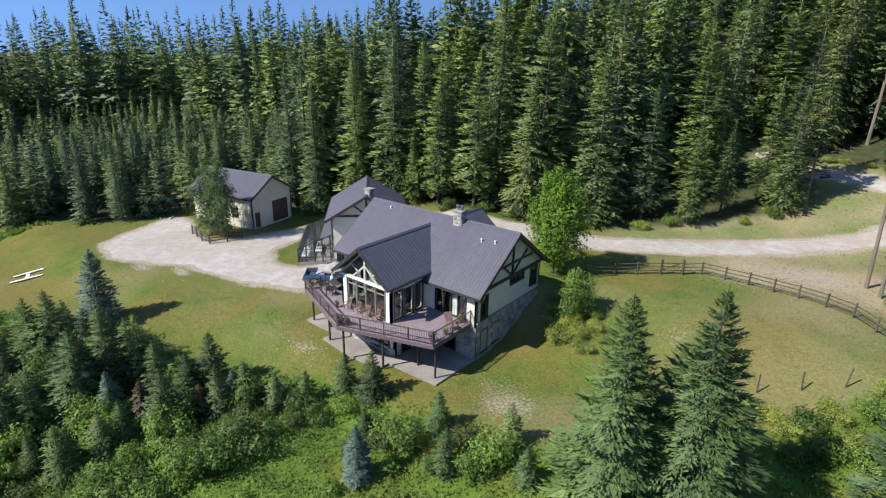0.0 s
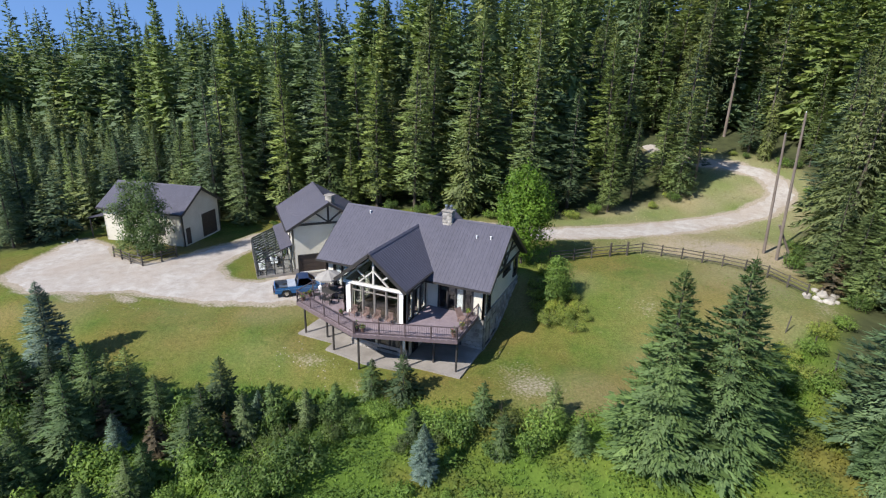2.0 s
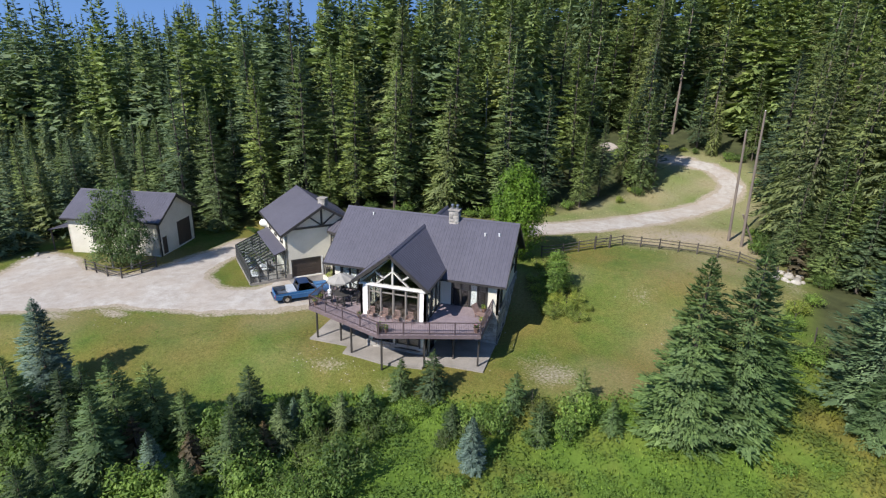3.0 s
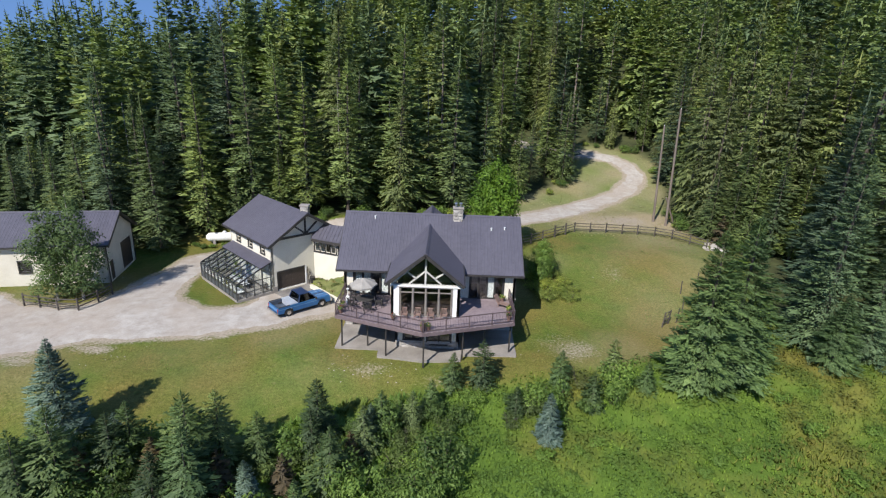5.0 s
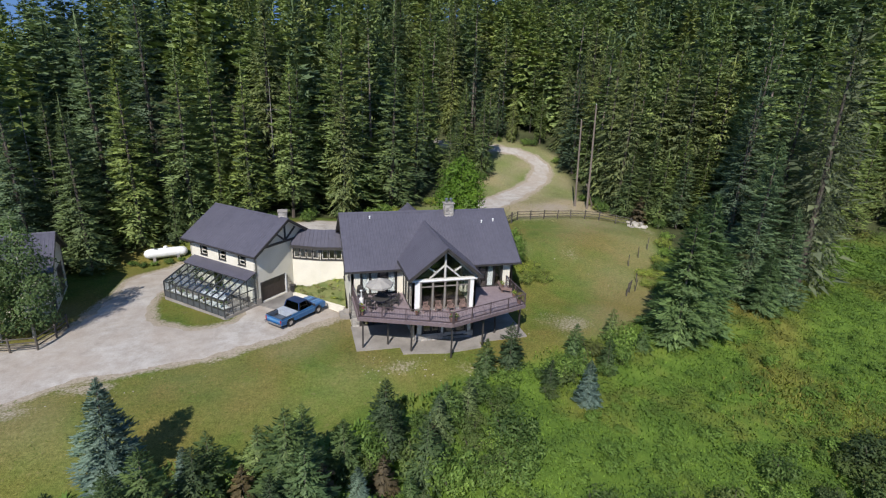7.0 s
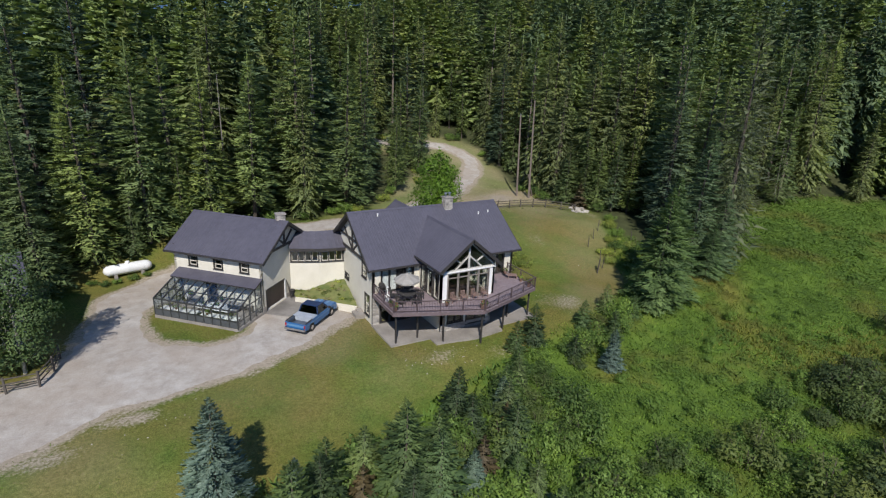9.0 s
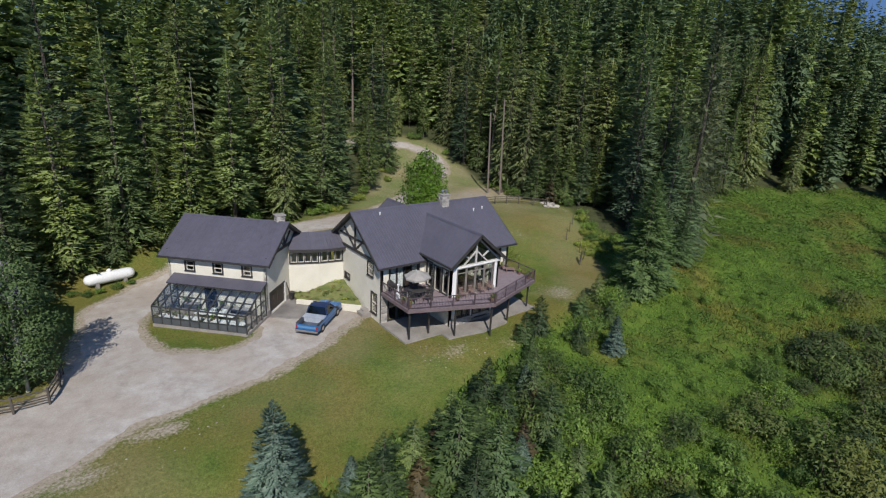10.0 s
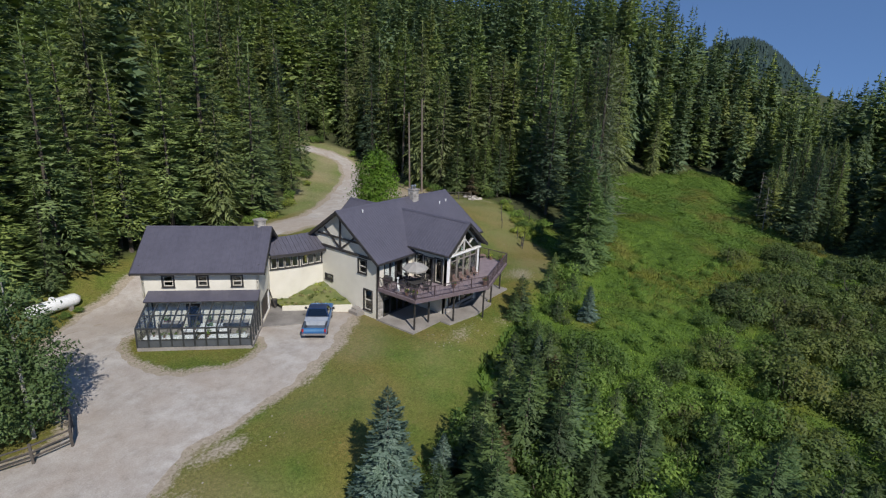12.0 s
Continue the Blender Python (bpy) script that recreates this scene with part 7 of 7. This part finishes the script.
first = garden_chair(pose(6.15, -9.12, DECK) @ Matrix.Diagonal((0.8, 0.8, 0.8, 1)), red_wood, "red-brown slatted wooden armchair facing the view", "red chairs before the bay")
for k in range(1, 4):
    copy_thing(first, pose(6.15 + 1.05 * k, -9.12 + 0.04 * (k % 2), DECK, 0, 0, (-6, 4, -3)[k - 1]))
TX, TY = 2.75, -7.15
table = thing("patio_table", "round dark glass-topped patio table under the umbrella", "table", pose(TX, TY, DECK))
part("top", Mesh().lathe([(0.05, 0.70), (0.74, 0.70), (0.75, 0.72), (0.74, 0.74), (0.05, 0.74)], n=24), dark_wicker, table)
for k in range(4):
    a = k * math.pi / 2 + 0.4
    part("leg", Mesh().rod((0.55 * math.cos(a), 0.55 * math.sin(a), 0), (0.3 * math.cos(a), 0.3 * math.sin(a), 0.70), 0.022), dark_trim, table)
umb = thing("patio_umbrella", "open taupe canvas umbrella over the table", "umbrella", pose(TX, TY, DECK, 2, -3, 0))
part("pole", Mesh().rod((0, 0, 0.0), (0, 0, 2.55), 0.025), dark_trim, umb)
part("base", Mesh().lathe([(0.28, 0), (0.28, 0.06), (0.06, 0.12)], n=16), rubber, umb)
can = Mesh()
rimp = [Vector((1.15 * math.cos(k * math.tau / 8), 1.15 * math.sin(k * math.tau / 8), 2.02)) for k in range(8)]
apex = Vector((0, 0, 2.55))
for k in range(8):
    a, b = rimp[k], rimp[(k + 1) % 8]
    mid, low = (a + b) / 2 * 0.97 + Vector((0, 0, 0.03)), Vector((0, 0, -0.14))
    can.add([apex, a, mid, b, a + low, mid + low, b + low], [(0, 1, 2), (0, 2, 3), (1, 4, 5, 2), (2, 5, 6, 3)])
cano = part("canopy", can, canvas, umb)
cano.modifiers.new("cloth", "SOLIDIFY").thickness = 0.012
for k in range(8):
    part("rib", Mesh().rod(apex - Vector((0, 0, 0.04)), rimp[k] - Vector((0, 0, 0.03)), 0.012, n=5), dark_trim, umb)
dark_chair = garden_chair(pose(TX + 1.15, TY, DECK, 0, 0, -90), dark_wicker, "dark wicker armchair drawn up to the patio table", "chairs round the patio table", "wicker_chair")
for k in range(1, 5):
    a = k * 2 * math.pi / 5
    copy_thing(dark_chair, pose(TX + 1.15 * math.cos(a), TY + 1.15 * math.sin(a), DECK, 0, 0, math.degrees(a) - 90))
grill = thing("barbecue_grill", "black barbecue grill standing by the wall", "grill", pose(1.25, -5.3, DECK, 0, 0, 80))
part("firebox", Mesh().box(-0.35, 0.35, -0.25, 0.25, 0.62, 0.85), dark_trim, grill)
part("hood", Mesh().lathe([(0.27, -0.35), (0.27, 0.35)], n=14, m=pose(0, 0, 0.86, 0, 90, 0)), dark_trim, grill)
for sx in (-1, 1):
    for sy in (-1, 1):
        part("leg", Mesh().box(sx * 0.3 - 0.025, sx * 0.3 + 0.025, sy * 0.2 - 0.025, sy * 0.2 + 0.025, 0, 0.62), steel, grill)
part("side_shelf", Mesh().box(0.36, 0.7, -0.22, 0.22, 0.80, 0.83), steel, grill)
heater = thing("patio_heater", "slim white bottle-shaped stand on the deck", "heater", pose(1.2, -6.5, DECK))
part("stand", Mesh().lathe([(0.18, 0), (0.18, 0.5), (0.05, 0.6), (0.04, 1.1), (0.12, 1.2), (0.12, 1.25)], n=12), tank_white, heater)


def flower_pot(x, y, z, s, seed, bloom):
    ob = thing("flower_pot", "terracotta pot of trailing flowers on the deck", "plant pot", pose(x, y, z), "flower pots")
    part("pot", Mesh().lathe([(0.11 * s, 0), (0.17 * s, 0.28 * s), (0.185 * s, 0.30 * s), (0.18 * s, 0.32 * s), (0.05, 0.32 * s)], n=14), terracotta, ob)
    v, f, n = leaf_cloud(seed, [(0, 0, 0.42 * s, 0.22 * s, 0.8)], 160, 0.05)
    part("leaves", fast_mesh("leaves", v, f, alder_leaf, n), None, ob)
    v, f, n = leaf_cloud(seed + 1, [(0, 0, 0.47 * s, 0.22 * s, 0.8)], 40, 0.035)
    part("blossom", fast_mesh("blossom", v, f, bloom, n), None, ob)


for k, (x, y, s) in enumerate(((14.5, -8.75, 1.3), (14.6, -7.4, 1.0), (7.75, -11.2, 1.4), (8.15, -11.0, 1.0), (1.0, -8.6, 1.2), (1.0, -7.7, 1.0), (5.3, -9.5, 0.9), (14.3, -5.2, 1.1))):
    flower_pot(x, y, DECK, s, 300 + 3 * k, (flower_red, flower_yellow)[k % 2])
lounge = thing("lounge_chair", "reddish wooden lounge chair by the glazed doors", "chair", pose(14.3, -6.3, DECK, 0, 0, 60), "")
part("seat", Mesh().box(-0.3, 0.3, -0.5, 0.4, 0.30, 0.36), red_wood, lounge)
part("backrest", Mesh().beam((0, 0.4, 0.34), (0, 0.8, 0.95), 0.6, 0.05), red_wood, lounge)
for sx in (-0.27, 0.27):
    for sy in (-0.45, 0.35):
        part("leg", Mesh().box(sx - 0.03, sx + 0.03, sy - 0.03, sy + 0.03, 0, 0.30), red_wood, lounge)

# ---- in the greenhouse ----
for k, (x0, x1, y0, y1, h) in enumerate(((-3.5, 0.2, -7.2, -6.5, 0.62), (0.5, 4.0, -7.2, -6.5, 0.62), (-3.4, -1.6, -4.6, -4.0, 0.7), (0.2, 3.6, -4.7, -4.0, 0.7), (-1.2, 2.4, -5.9, -5.2, 0.55))):
    bench = thing("potting_bench", "pale slatted potting bench in the greenhouse", "bench", GM @ pose((x0 + x1) / 2, (y0 + y1) / 2, ZB + 0.02), "potting benches")
    w, d = (x1 - x0) / 2, (y1 - y0) / 2
    for j in range(5):
        yy = -d + (2 * d) * (j + 0.5) / 5
        part("slat", Mesh().box(-w, w, yy - d / 6, yy + d / 6, h, h + 0.03), white_paint if k in (0, 1, 4) else canvas, bench)
    for sx in (-1, 1):
        for sy in (-1, 1):
            part("leg", Mesh().box(sx * (w - 0.08) - 0.03, sx * (w - 0.08) + 0.03, sy * (d - 0.06) - 0.03, sy * (d - 0.06) + 0.03, 0, h), weathered, bench)
gr = random.Random(8)
for k in range(26):
    lx, ly, hh = gr.choice([(gr.uniform(-3.3, 4.0), -6.85, 0.65), (gr.uniform(0.4, 3.4), -4.35, 0.73), (gr.uniform(-1.0, 2.2), -5.55, 0.58), (gr.uniform(-3.2, -1.8), -4.3, 0.73)])
    lx, ly = lx, ly + gr.uniform(-0.2, 0.2)
    p = GM @ Vector((lx, ly, ZB + 0.02 + hh))
    ob = thing("potted_plant", "small potted plant on a greenhouse bench", "plant", pose(p.x, p.y, p.z), "greenhouse plants")
    s = gr.uniform(0.7, 1.3)
    part("pot", Mesh().lathe([(0.06 * s, 0), (0.09 * s, 0.16 * s), (0.04, 0.16 * s)], n=10), terracotta if k % 3 else tank_white, ob)
    v, f, n = leaf_cloud(400 + k, [(0, 0, 0.27 * s, 0.15 * s, 1.1)], 70, 0.045)
    part("leaves", fast_mesh("leaves", v, f, alder_leaf, n), None, ob)
tubx = thing("water_trough", "white plastic trough in the greenhouse", "trough", GM @ pose(1.0, -5.5, ZB + 0.605))
part("shell", Mesh().box(-0.8, 0.8, -0.3, 0.3, 0, 0.05).box(-0.8, 0.8, -0.3, -0.25, 0.05, 0.4).box(-0.8, 0.8, 0.25, 0.3, 0.05, 0.4).box(-0.8, -0.75, -0.25, 0.25, 0.05, 0.4).box(0.75, 0.8, -0.25, 0.25, 0.05, 0.4), tank_white, tubx)

# bare shrub behind the covered way
bare = thing("bare_shrub", "leafless grey shrub behind the covered way", "shrub", pose(-0.5, 9.0, float(ground_z(-0.5, 9.0))))
br = random.Random(3)
for k in range(22):
    a, tilt = br.uniform(0, math.tau), br.uniform(0.15, 0.75)
    end = Vector((math.cos(a) * tilt * 2.2, math.sin(a) * tilt * 2.2, br.uniform(2.2, 4.0)))
    mid = end * 0.55 + Vector((br.uniform(-0.15, 0.15), br.uniform(-0.15, 0.15), 0.2))
    part("branch", Mesh().rod((0, 0, -0.1), mid, 0.03, 0.018, 5).rod(mid, end, 0.018, 0.004, 4).rod(mid, mid.lerp(end, 0.7) + Vector((br.uniform(-0.5, 0.5), br.uniform(-0.5, 0.5), 0.1)), 0.012, 0.003, 4), dead_wood, bare)
# dead standing trees
def snag(x, y, h, branches, label, group):
    ob = thing("dead_tree", label, "tree", pose(x, y, float(ground_z(x, y))), group)
    part("trunk", Mesh().rod((0, 0, -0.3), (br.uniform(-0.5, 0.5), br.uniform(-0.5, 0.5), h), 0.12, 0.03, 7), dead_wood, ob)
    for k in range(branches):
        a, z = br.uniform(0, math.tau), h * br.uniform(0.25, 0.97)
        reach = (h - z) * 0.28 + 0.4
        part("branch", Mesh().rod((0, 0, z), (math.cos(a) * reach, math.sin(a) * reach, z - br.uniform(-0.1, 0.4)), 0.03, 0.006, 4), dead_wood, ob)


for x, y, h in ((63.0, 9.5, 13.0), (80.0, 14.0, 14.0), (86.0, -22.5, 9.0), (76.0, -25.0, 8.0), (90.0, 11.5, 12.0)):
    snag(x, y, h, 26, "bare grey dead tree at the marsh's edge", "dead trees")
for x, y, h in ((-12.6, 24.6, 13.0), (-6.2, 28.4, 17.0), (0.8, 29.6, 15.0), (6.4, 31.4, 18.0), (49.0, 22.4, 16.0), (53.0, 19.4, 17.0), (58.0, 8.4, 15.0), (-31.0, 19.4, 14.0)):
    snag(x, y, h, 9, "slim pale dead trunk standing among the firs", "dead trunks in the woods")
